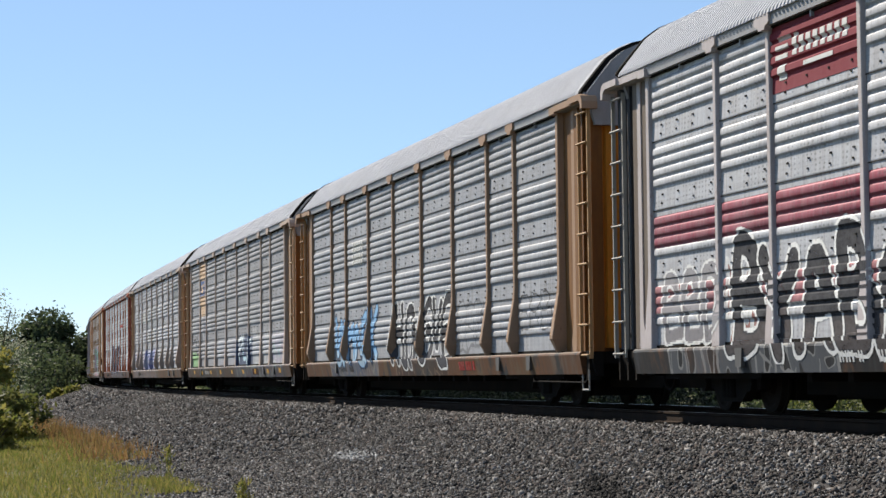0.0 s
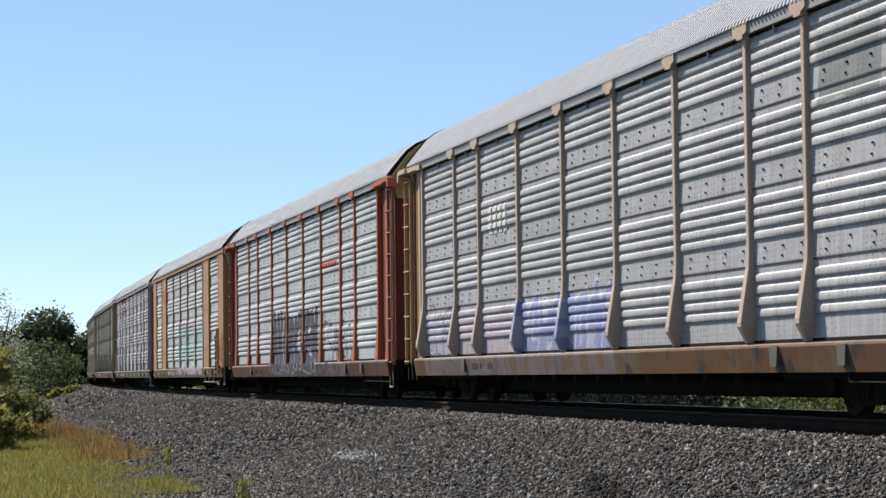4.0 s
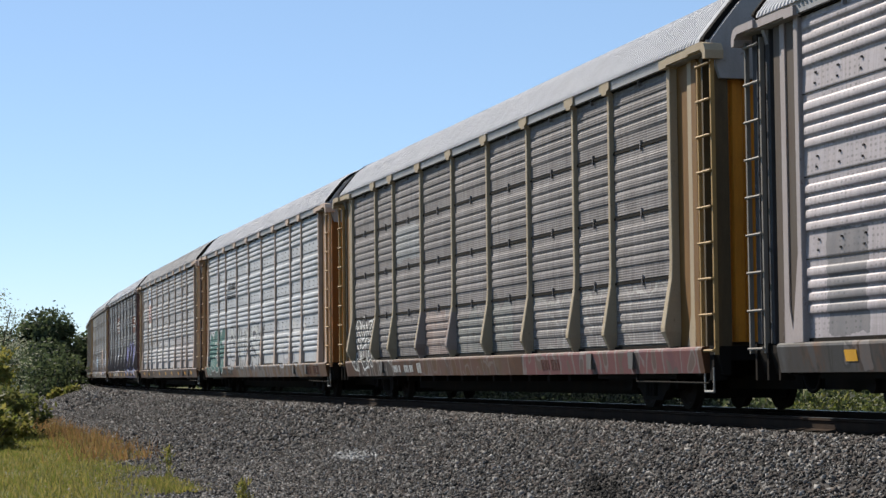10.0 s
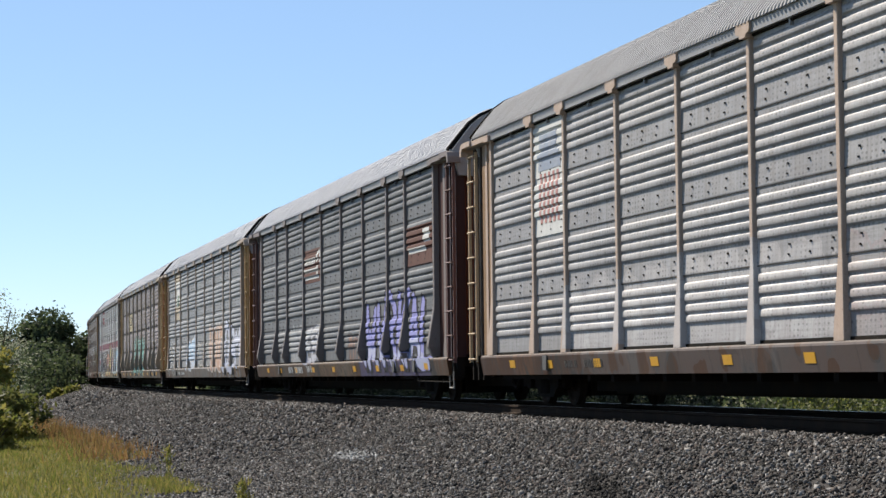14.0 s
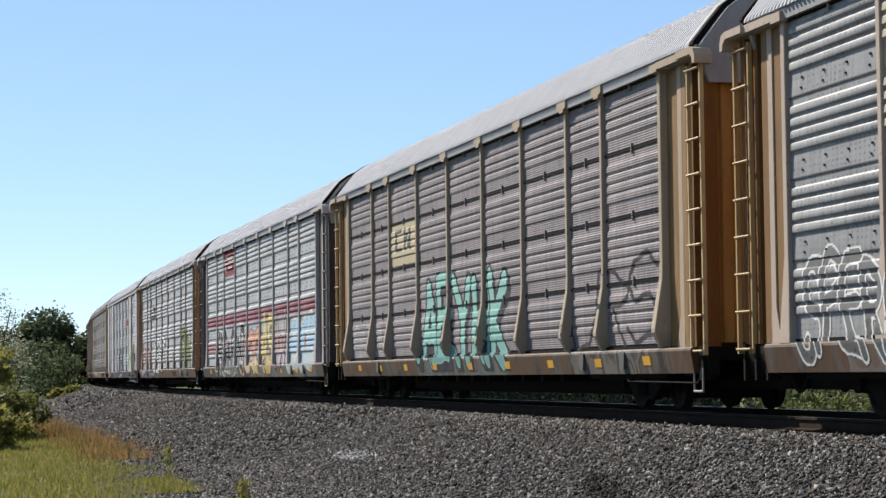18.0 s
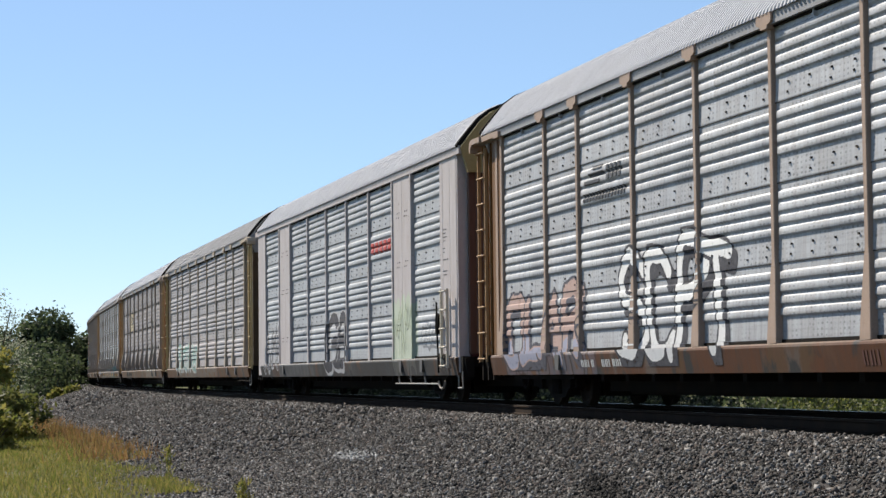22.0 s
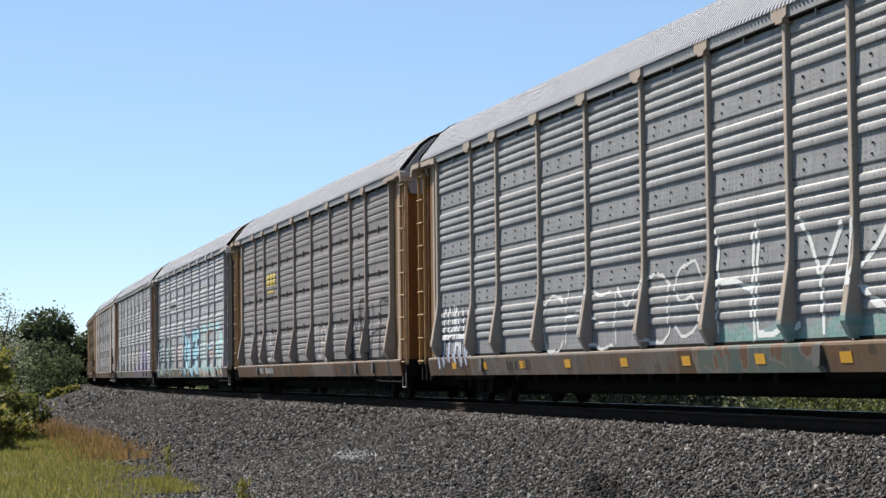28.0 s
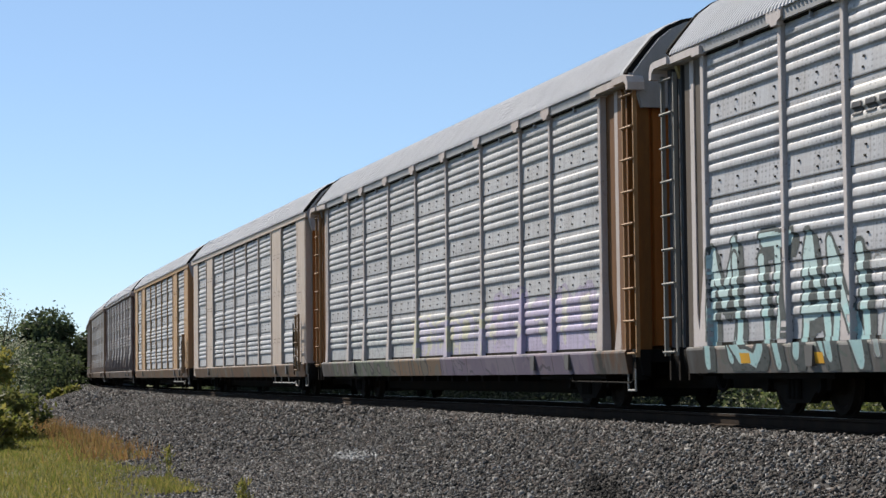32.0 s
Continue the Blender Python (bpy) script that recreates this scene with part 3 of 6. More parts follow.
def make_plants():
    # the wood beyond the bend
    for k, (x, y, h, r, m, lab) in enumerate((
            (-41.5, 222, 9.0, 3.2, LEAF_DARK, "broad dark green tree standing above the wood"),
            (-37.5, 228, 6.4, 3.0, LEAF_DARK, "dark green tree at the edge of the wood"),
            (-46, 220, 7.0, 3.4, LEAF_DARK, "dark leafy tree in a dense wood"),
            (-34.5, 232, 6.6, 2.8, LEAF_DARK, "dark green tree behind the bend of the line"),
            (-50, 214, 6.6, 3.4, LEAF_DARK, "dark leafy tree in a dense wood"),
            (-31, 250, 7.2, 3.5, LEAF_DARK, "dark green tree behind the bend of the line"),
            (-39.5, 212, 5.4, 2.8, LEAF_DARK, "green young tree before the wood"),
            (-43.5, 205, 5.2, 2.8, LEAF_DARK, "green young tree before the wood"),
            (-25, 290, 8, 4, LEAF_DARK, "dark green tree behind the bend of the line"),
            (-56, 230, 8, 4, LEAF_DARK, "dark leafy tree in a dense wood"))):
        make_tree(x, y, -1.4, h, r, m, 20 + k, lab, 0.24, 130, 55)
    make_tree(-14.9, 70, -1.3, 5.0, 1.35, LEAF_PALE, 51, "slender pale feathery tree with thin sparse foliage", 0.042, 90, 45)
    for k, (x, y, rx, ry, rz, m, lab) in enumerate((
            (-17.6, 78, 2.2, 2.4, 1.4, LEAF_DARK, "dense green bush beside the embankment"),
            (-19.0, 87, 2.2, 2.6, 1.6, LEAF_DARK, "dense green bush beside the embankment"),
            (-13.4, 64, 1.4, 2.0, 0.8, LEAF, "olive green bush in dry grass"),
            (-12.0, 56, 1.1, 1.6, 0.55, LEAF_OLIVE, "low olive bush in dry grass"),
            (-14.3, 67, 0.95, 1.4, 1.45, LEAF_OLIVE, "upright olive green bush below a pale tree"),
            (-26.5, 112, 2.6, 3.0, 1.8, LEAF_DARK, "tall green thicket beside the line"),
            (-32, 150, 3.0, 3.5, 2.2, LEAF_DARK, "dark green thicket below the wood"),
            (-26.5, 150, 1.6, 1.6, 0.55, LEAF_OLIVE, "small round yellow-green bush by the rails"),
            (-29, 165, 1.5, 1.6, 0.5, LEAF_OLIVE, "small round yellow-green bush by the rails"),
            (-31.5, 170, 3.0, 3.5, 2.0, LEAF_DARK, "green thicket at the foot of the wood"),
            (-35, 180, 3.5, 3.5, 2.2, LEAF_DARK, "dark thicket at the foot of the wood"))):
        make_bush(x, y, -1.15, rx, ry, rz, m, 70 + k, lab, 0.05 + 0.0007 * y)
    # grass below the embankment
    rng = np.random.default_rng(9)
    n = 90000
    s = rng.uniform(-4, 75, n)
    lat = np.interp(s, VERGE_S, VERGE_LAT) - 0.25 + np.abs(rng.normal(0, 2.6, n)) + rng.normal(0, 0.3, n) + 0.3 * np.sin(s * 0.8)
    tuft = rng.random(n) < 0.03            # a tongue of grass on the foot of the ballast
    s, lat = np.where(tuft, 7.6 + 0.45 * (s - 35) / 8, s), np.where(tuft, 8.5 + rng.normal(0, 0.2, n), lat)
    pts = np.array([beside(float(a), float(b), bed_height(float(b)) - 0.02) for a, b in zip(s, lat)])
    scatter_quads("grass", pts, np.stack([rng.uniform(0.006, 0.014, n), rng.uniform(0.05, 0.19, n)], 1), GRASS, "dry yellow-green grass below the embankment", "grass", True, 10)
    n = 3500
    s = rng.uniform(18, 62, n)
    lat = np.interp(s, VERGE_S, VERGE_LAT) - 0.1 + rng.normal(0, 0.45, n)
    pts = np.array([beside(float(a), float(b), bed_height(float(b)) - 0.02) for a, b in zip(s, lat)])
    scatter_quads("russet_weeds", pts, np.stack([rng.uniform(0.01, 0.02, n), rng.uniform(0.1, 0.45, n)], 1), RUSSET, "reddish dry weeds along the foot of the ballast", "weeds", True, 11)
    # far-shoulder weeds beyond the track, seen below the cars: train's shade coloured in
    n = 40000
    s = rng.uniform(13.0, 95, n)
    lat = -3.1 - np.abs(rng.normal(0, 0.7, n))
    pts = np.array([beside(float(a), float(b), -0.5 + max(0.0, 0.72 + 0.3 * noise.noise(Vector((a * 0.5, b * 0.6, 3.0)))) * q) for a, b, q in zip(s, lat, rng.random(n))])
    scatter_quads("trackside_weeds", pts, rng.uniform(0.02, 0.06, (n, 2)), LEAF_SHADE, "weeds beyond the track, coloured dark for the train's shade", "weeds", False, 12)
    n = 26000
    s = rng.uniform(-22, 13.6, n)
    lat = -4.4 - np.abs(rng.normal(0, 1.2, n))
    pts = np.array([beside(float(a), float(b), -0.9 + (0.95 + 0.5 * noise.noise(Vector((a * 0.9, b * 0.8, 5.0)))) * q) for a, b, q in zip(s, lat, rng.random(n))])
    scatter_quads("sunlit_weeds", pts, rng.uniform(0.015, 0.05, (n, 2)), LEAF_SUN, "sunlit yellow-green weeds beyond the track", "weeds", False, 14)
    # a hedge added beyond the weeds to block bright sky below the cars
    n = 42000
    s = rng.uniform(-40, 200, n)
    lat = -9.5 - np.abs(rng.normal(0, 1.6, n))
    pts = np.array([beside(float(a), float(b), -0.9 + (2.3 + 1.5 * noise.noise(Vector((a * 0.2, b * 0.3, 8.0)))) * q) for a, b, q in zip(s, lat, rng.random(n))])
    scatter_quads("hedge", pts, rng.uniform(0.08, 0.2, (n, 2)), LEAF_DARK, "dense green hedge added along the far side to block the sky", "hedge", False, 13)
    # single sprigs on the ballast
    for k, (s, lat, h) in enumerate(((1.5, 8.1, 0.34), (9.9, 8.15, 0.57))):
        x, y, z = beside(s, lat, bed_height(lat))
        sprig = tagged(new("weed_sprig"), "thin green weed growing in the ballast", "weed", "sprigs on the ballast")
        sprig.location = (x, y, z)
        part("stem", Shape().rod((0, 0, 0), (0.01, 0, h), 0.006, 5).mesh("stem"), sprig, [LEAF_OLIVE])
        rr = np.random.default_rng(60 + k)
        m = 130
        pts = np.stack([rr.normal(0, 0.05, m), rr.normal(0, 0.05, m), rr.uniform(0.03, h, m)], 1)
        scatter_quads("leaf_tuft", pts, np.stack([rr.uniform(0.008, 0.015, m), rr.uniform(0.06, 0.15, m)], 1), LEAF_OLIVE, "", "", True, 61 + k, sprig, 0.6)["kind"] = "stuff"


make_plants()

# ================= the cars =================
POSTS = (-11.9, -9.05, -7.1, -4.26, -1.42, 1.42, 4.26, 7.1, 9.05, 11.9)
FACE = 1.46                            # from the middle to the plane of the side sheets
Z_LOW, Z_TOP = 0.95, 5.12
JOINTS = (5.12, 4.08, 3.02, 1.97, 0.95)
CACHE = {}


def cached(key, make):
    if key not in CACHE:
        CACHE[key] = make()
    return CACHE[key]


RIB = ((0.0, 0.0), (0.05, 0.22), (0.10, 0.62), (0.17, 0.84), (0.42, 0.94), (0.66, 1.0), (0.72, 0.80), (0.80, 0.10), (0.86, 0.0))   # flat crests, undercut below


def rib_profile(kind):
    """Heights from top to bottom and how far the sheet stands out there."""
    pts = []
    for hi, lo in zip(JOINTS, JOINTS[1:]):
        pts += [(hi - 0.002, 0.0), (hi - 0.012, 0.0), (hi - 0.09, 0.0)]
        start = hi - (0.15 if kind == "jointed" else 0.10)
        pitch = 0.165 if kind == "jointed" else 0.158
        for k in range(4):
            z = start - k * pitch
            for f, d in RIB:
                pts.append((z - f * pitch, d * (0.020 if kind == "jointed" else 0.036)))
        if kind == "jointed":
            pts += [(lo + 0.22, 0.0), (lo + 0.20, 0.0), (lo + 0.06, 0.0), (lo + 0.045, 0.0), (lo + 0.040, -0.06), (lo + 0.004, -0.06)]
        else:
            pts += [(lo + 0.285, 0.002), (lo + 0.265, 0.003), (lo + 0.16, 0.006), (lo + 0.03, 0.012), (lo + 0.004, 0.012)]
    return pts


def out_at(kind, z):
    pts = cached("prof" + kind, lambda: rib_profile(kind))
    for (a, p), (b, q) in zip(pts, pts[1:]):
        if b <= z <= a:
            return p + (q - p) * (a - z) / max(a - b, 1e-6)
    return 0.0


def bay_mesh(kind, x0, x1):
    pts = rib_profile(kind)
    sh = Shape()
    cols = ((x0, 0), (x0 + 0.06, 0), (x0 + 0.15, 1), (x1 - 0.15, 1), (x1 - 0.06, 0), (x1, 0))
    vs = [(x, -FACE - (d if k or d < 0.0125 else 0.0), z) for x, k in cols for z, d in pts]
    n = len(pts)
    fs = [(i * n + j, i * n + j + 1, i * n + n + j + 1, i * n + n + j) for i in range(5) for j in range(n - 1)]
    sh.add(vs, fs)
    sh.box(x0, -FACE + 0.07, Z_LOW, x1, -FACE + 0.09, Z_TOP)
    wide = x1 - x0
    if kind == "jointed":
        # black strips darken the open joints where recess shading is too faint
        for z in JOINTS[:4]:
            sh.box(x0, -FACE - 0.016, z - 0.006, x1, -FACE + 0.03, z + 0.034, 1)
        for z in JOINTS[1:4]:
            for x in ((x0 + x1) / 2, x0 + 0.02, x1 - 0.02):
                sh.box(x - 0.013, -FACE - 0.035, z - 0.06, x + 0.013, -FACE + 0.02, z + 0.10)
    else:
        # a thin dark strip paints in the shadow under each sheet's lap
        for z in JOINTS[1:4]:
            sh.box(x0 + 0.02, -FACE - 0.013, z - 0.005, x1 - 0.02, -FACE + 0.01, z + 0.007, 1)
        cols4 = 4 if wide > 2.3 else 3
        for z in JOINTS[1:4]:
            for k in range(cols4):
                x = x0 + wide * (k + 0.7) / (cols4 + 0.2)
                for dz, dx in ((0.10, 0.0), (0.23, 0.03)):
                    y = -FACE - 0.008
                    sh.box(x + dx - 0.016, y - 0.018, z + dz - 0.013, x + dx + 0.016, y + 0.012, z + dz + 0.013, 1)
    mid = (x0 + x1) / 2
    sh.box(mid - 0.018, -FACE - 0.055, Z_TOP - 0.10, mid + 0.018, -FACE, Z_TOP - 0.004)
    me = sh.mesh("side_panel", 2)
    me.polygons.foreach_set("use_smooth", [k < len(fs) for k in range(len(me.polygons))])
    return me


def back_panel(x0, x1):
    """The same panel on the far side of a car, with shallow ribs."""
    sh = Shape().box(x0, -FACE - 0.01, Z_LOW, x1, -FACE + 0.09, Z_TOP)
    for hi in JOINTS[:4]:
        for k in range(4):
            z = hi - 0.12 - k * 0.16
            sh.prism([(-FACE - 0.008, z), (-FACE - 0.04, z - 0.07), (-FACE - 0.008, z - 0.12)], "x", x0 + 0.08, x1 - 0.08)
    return sh.mesh("side_panel", 2)


def strip_mesh(kind, x0, x1, z0, z1, lift=0.008):
    """A painted or riveted-on sheet that follows the ribs."""
    pts = [(z, d) for z, d in cached("prof" + kind, lambda: rib_profile(kind)) if z0 < z < z1]
    pts = [(z1, out_at(kind, z1))] + pts + [(z0, out_at(kind, z0))]
    vs = [(x, -FACE - max(d, 0) - l, z) for l in (lift, lift - 0.006) for x in (x0, x1) for z, d in pts]
    n = len(pts)
    fs = [(j, j + 1, n + j + 1, n + j) for j in range(n - 1)] + [(2 * n + j, 3 * n + j, 3 * n + j + 1, 2 * n + j + 1) for j in range(n - 1)]
    fs += [(0, n, 3 * n, 2 * n), (n - 1, 3 * n - 1, 4 * n - 1, 2 * n - 1)]
    fs += [(j, 2 * n + j, 2 * n + j + 1, j + 1) for j in range(n - 1)] + [(n + j, n + j + 1, 3 * n + j + 1, 3 * n + j) for j in range(n - 1)]
    return mesh_of("sign_piece", vs, fs)


def post_mesh(x, deep, end):
    """An upright with a flared foot; deep: the foot stands out as a wedge."""
    sh = Shape()
    w = 0.058 if not end else 0.07
    y0 = -FACE + 0.04
    if deep:
        levels = ((5.14, w, 0.075), (2.2, w, 0.075), (1.95, w + 0.01, 0.09), (1.22, w + 0.025, 0.22), (1.16, w + 0.025, 0.22), (0.94, w * 0.7, 0.12))
    else:
        levels = ((5.14, w, 0.065), (2.05, w, 0.065), (1.9, w + 0.02, 0.07), (1.0, w + 0.10, 0.11), (0.92, w + 0.10, 0.11))
    vs = []
    for z, h, d in levels:
        b = 0.012
        vs += [(x - h, y0, z), (x - h, -FACE - d + b, z), (x - h + b, -FACE - d, z), (x + h - b, -FACE - d, z), (x + h, -FACE - d + b, z), (x + h, y0, z)]
    n = 6
    fs = [(i * n + j, i * n + (j + 1) % n, i * n + n + (j + 1) % n, i * n + n + j) for i in range(len(levels) - 1) for j in range(n)]
    fs += [tuple(range(n)), tuple(range(len(vs) - 1, len(vs) - n - 1, -1))]
    sh.add(vs, fs)
    return sh.mesh("post")


def cap_mesh(x):
    """The head plate of a post, under the roof's edge."""
    return Shape().prism([(x - 0.25, 5.265), (x + 0.25, 5.265), (x + 0.25, 5.15), (x + 0.21, 5.125), (x + 0.13, 5.11), (x + 0.10, 5.06), (x - 0.10, 5.06), (x - 0.13, 5.11), (x - 0.21, 5.125), (x - 0.25, 5.15)], "y", -FACE - 0.14, -FACE - 0.02).mesh("post_cap")


ROOF_ARCH = ((1.58, 5.26), (1.56, 5.31), (1.32, 5.61), (1.11, 5.86), (0.88, 6.03), (0.65, 6.13), (0.36, 6.19), (0.0, 6.21))
ARCH = [(-y, z) for y, z in ROOF_ARCH] + [(0.65, 6.13), (1.11, 5.86), (1.56, 5.31), (1.58, 5.26)]
ROOF_END = 13.05


def roof_mesh():
    pitch, half, front = 0.125, ROOF_END, 13.40
    xs = []
    n = int((front + half) / pitch)
    for k in range(n):
        x = -half + k * pitch
        xs += [(x, 0.0), (x + 0.035, 0.0), (x + 0.055, 0.034), (x + 0.108, 0.034)]
    xs.append((front, 0.0))
    m = len(ARCH)
    vs = []
    for x, d in xs:
        for y, z in ARCH:
            q = 1 + d / 1.6
            vs.append((x, y * q, 5.0 + (z - 5.0) * (1 + d / 1.05) if z > 5.27 else z))
    fs = [(i * m + j, i * m + m + j, i * m + m + j + 1, i * m + j + 1) for i in range(len(xs) - 1) for j in range(m - 1)]
    a = len(vs)
    vs += [(front, y * 0.985, z - 0.03) for y, z in ARCH] + [(-half, y * 0.985, z - 0.03) for y, z in ARCH]
    fs += [tuple(a + j for j in range(m)), tuple(a + m + j for j in range(m - 1, -1, -1))]
    return mesh_of("roof", vs, fs)


def lip_mesh(x0, x1, grow):
    """The hoop at a roof's end."""
    sh = Shape()
    m = len(ARCH)
    vs = []
    for x in (x0, x1):
        for g in (grow, grow - 0.07):
            vs += [(x, y * (1 + g / 1.6), z + g * 0.9) for y, z in ARCH]
    fs = []
    for j in range(m - 1):
        fs += [(j, j + 1, 2 * m + j + 1, 2 * m + j), (m + j, 3 * m + j, 3 * m + j + 1, m + j + 1), (j, m + j, m + j + 1, j + 1), (2 * m + j, 2 * m + j + 1, 3 * m + j + 1, 3 * m + j)]
    fs += [(0, 2 * m, 3 * m, m), (m - 1, 2 * m - 1, 4 * m - 1, 3 * m - 1)]
    return sh.add(vs, fs).mesh("roof_lip")


def end_cap_mesh():
    """The sheet that closes the roof above the end doors."""
    out = [(y * 0.97, z - 0.04) for y, z in ARCH] + [(1.38, 4.72), (-1.38, 4.72)]
    return Shape().prism(out, "x", 13.56, 13.66).mesh("end_cap")


def door_mesh(side):
    """One leaf of the end doors, with upright stiffeners."""
    y0, y1 = (0.01, 1.34) if side > 0 else (-1.34, -0.01)
    w = (y1 - y0) / 8
    front = [(13.48 + (0.05 if k % 2 else 0.0), y0 + w * (k + f)) for k in range(8) for f in (0.08, 0.92)]
    out = [(13.40, y1), (13.40, y0)] + front
    return Shape().prism(out, "z", 0.98, 4.72).mesh("end_door")


def ladder_stile(x, z0, z1, y):
    return Shape().box(x - 0.022, y - 0.03, z0, x + 0.022, y + 0.03, z1).mesh("stile")


def ladder_rung(x0, x1, z, y):
    sh = Shape()
    sh.rod((x0, y - 0.05, z), (x1, y - 0.05, z - 0.0), 0.02, 6)
    sh.rod((x0, y - 0.05, z), (x0, y + 0.02, z), 0.02, 6)
    sh.rod((x1, y - 0.05, z), (x1, y + 0.02, z), 0.02, 6)
    return sh.mesh("rung")


def sill_plate(x0, x1, z0, z1, out=0.007):
    """A thin plate or mark on the sloping face of the sill."""
    lo, hi = (-1.525 - 0.175 * (z - 0.47) for z in (z0, z1))
    return Shape().prism([(lo - out, z0), (hi - out, z1), (hi + 0.004, z1), (lo + 0.004, z0)], "x", x0, x1)


def sill_mesh():
    """The deep side sill of the flatcar."""
    prof = [(-1.40, 0.54), (-1.537, 0.54), (-1.595, 0.87), (-1.585, 0.90), (-1.555, 0.92), (-1.35, 0.93), (-1.35, 0.86), (-1.42, 0.56)]
    sh = Shape().prism(prof, "x", -12.55, 13.25)
    return sh.mesh("side_sill")


def end_sill_mesh(x0, x1):
    """The dark, set-back sill below an end ladder."""
    sh = Shape().prism([(-1.28, 0.50), (-1.40, 0.52), (-1.47, 0.80), (-1.47, 0.90), (-1.28, 0.92)], "x", x0, x1)
    for x in (x0 + 0.12, (x0 + x1) / 2, x1 - 0.12):
        sh.box(x - 0.03, -1.50, 0.44, x + 0.03, -1.30, 0.93)
    return sh.mesh("end_sill")


def gusset_mesh(x):
    """A dark stake pocket let into the sill."""
    return Shape().prism([(x - 0.13, 0.88), (x + 0.13, 0.88), (x + 0.10, 0.62), (x - 0.10, 0.62)], "y", -1.615, -1.54).mesh("stake_pocket")


def frame_mesh():
    """Underframe: centre sill, cross-bearers and floor, all black."""
    sh = Shape().box(-13.5, -1.42, 0.72, 13.5, 1.42, 0.92)
    sh.box(-13.9, -0.33, 0.30, 13.9, 0.33, 0.74)
    for x in (-9.75, 9.75):
        sh.box(x - 1.9, -1.38, 0.46, x + 1.9, 1.38, 0.74)
    sh.box(-7.9, -0.7, 0.24, 7.9, 0.7, 0.72)
    sh.box(-7.4, -0.5, 0.19, 7.4, 0.5, 0.5)
    for k in range(-5, 6):
        x = k * 1.25
        sh.box(x - 0.08, -1.38, 0.42, x + 0.08, 1.38, 0.74)
    for x in (-12.6, 12.6):
        sh.box(x - 0.2, -1.36, 0.5, x + 0.2, 1.36, 0.74)
    return sh.mesh("underframe")


def wheelset_mesh():
    sh = Shape()
    n = 20
    for sgn in (-1, 1):
        rings = ((0.70, 0.44), (0.735, 0.44), (0.74, 0.415), (0.83, 0.41), (0.835, 0.34), (0.80, 0.30), (0.80, 0.16), (0.86, 0.13), (0.86, 0.06))
        vs = [(r * math.cos(j * 2 * math.pi / n), sgn * y, r * math.sin(j * 2 * math.pi / n)) for y, r in rings for j in range(n)]
        fs = [(i * n + j, i * n + (j + 1) % n, i * n + n + (j + 1) % n, i * n + n + j) for i in range(len(rings) - 1) for j in range(n)]
        fs += [tuple(range(n)), tuple(range(len(vs) - n, len(vs)))]
        sh.add(vs, fs)
    sh.rod((0, -0.75, 0), (0, 0.75, 0), 0.08, 10)
    return sh.mesh("wheelset")


def side_frame_mesh():
    out = [(-1.15, 0.52), (-0.95, 0.62), (-0.4, 0.68), (0.4, 0.68), (0.95, 0.62), (1.15, 0.52), (1.12, 0.36), (0.68, 0.36), (0.42, 0.18), (-0.42, 0.18), (-0.68, 0.36), (-1.12, 0.36)]
    sh = Shape().prism(out, "y", 0.93, 1.08)
    for x in (-0.14, 0.0, 0.14):
        sh.rod((x, 1.10, 0.24), (x, 1.10, 0.50), 0.055, 8)
    for x in (-0.88, 0.88):
        sh.rod((x, 0.9, 0.44), (x, 1.16, 0.44), 0.12, 10)
    return sh.mesh("side_frame")


def coupler_mesh():
    sh = Shape().box(13.6, -0.12, 0.62, 14.12, 0.12, 0.86)
    sh.prism([(14.08, -0.20), (14.30, -0.17), (14.30, 0.0), (14.22, 0.05), (14.22, 0.14), (14.08, 0.2)], "z", 0.56, 0.92)
    return sh.mesh("coupler")


def hose_mesh():
    """One bent tube hanging beside the coupler."""
    n, rows = 6, 10
    vs = []
    for k in range(rows):
        a = math.pi * k / (rows - 1)
        for j in range(n):
            q = 2 * math.pi * j / n
            r = 0.28 + 0.028 * math.cos(q)
            vs.append((14.03 - r * math.cos(a), 0.45 + 0.028 * math.sin(q), 0.55 - r * math.sin(a)))
    fs = [(i * n + j, i * n + (j + 1) % n, i * n + n + (j + 1) % n, i * n + n + j) for i in range(rows - 1) for j in range(n)]
    fs += [tuple(range(n)), tuple(range(len(vs) - 1, len(vs) - n - 1, -1))]
    return Shape().add(vs, fs).mesh("air_hose", 1, True)


TURN = pose(0, 0, 0, 0, 0, 180)
WHEELS = []


def build_car(label, kind, sheet_mat, post_mat, sill_mat, end_mat, recess_mat, door_mat, roof_mat, cap_mat, ladder_mat, deep=False, reflect=False, signs=(), marks=()):
    """One autorack: kind is banded, jointed or boxed."""
    car = tagged(new("autorack_car"), label, "freight car", "cars of the train")
    boxed = kind == "boxed"
    prof = "banded" if boxed else kind
    part("roof", cached("roof", roof_mesh), car, [roof_mat])
    part("roof_lip", cached("lip_a", lambda: lip_mesh(13.40, 13.56, 0.02)), car, [BLACK])
    part("roof_lip", cached("lip_b", lambda: lip_mesh(-ROOF_END - 0.06, -ROOF_END + 0.02, 0.05)), car, [BLACK])
    part("underframe", cached("frame", frame_mesh), car, [BLACK])
    part("lining", cached("lining", lambda: Shape().box(-13.3, -1.24, 0.92, 13.3, 1.24, 5.24).mesh("lining")), car, [recess_mat])
    for m in (Matrix(), TURN):
        near = m is not TURN
        part("side_sill", cached("sill", sill_mesh), car, [sill_mat], m)
        part("end_sill", cached("esill0", lambda: end_sill_mesh(-13.6, -12.56)), car, [BLACK], m)
        part("end_sill", cached("esill1", lambda: end_sill_mesh(13.26, 13.6)), car, [BLACK], m)
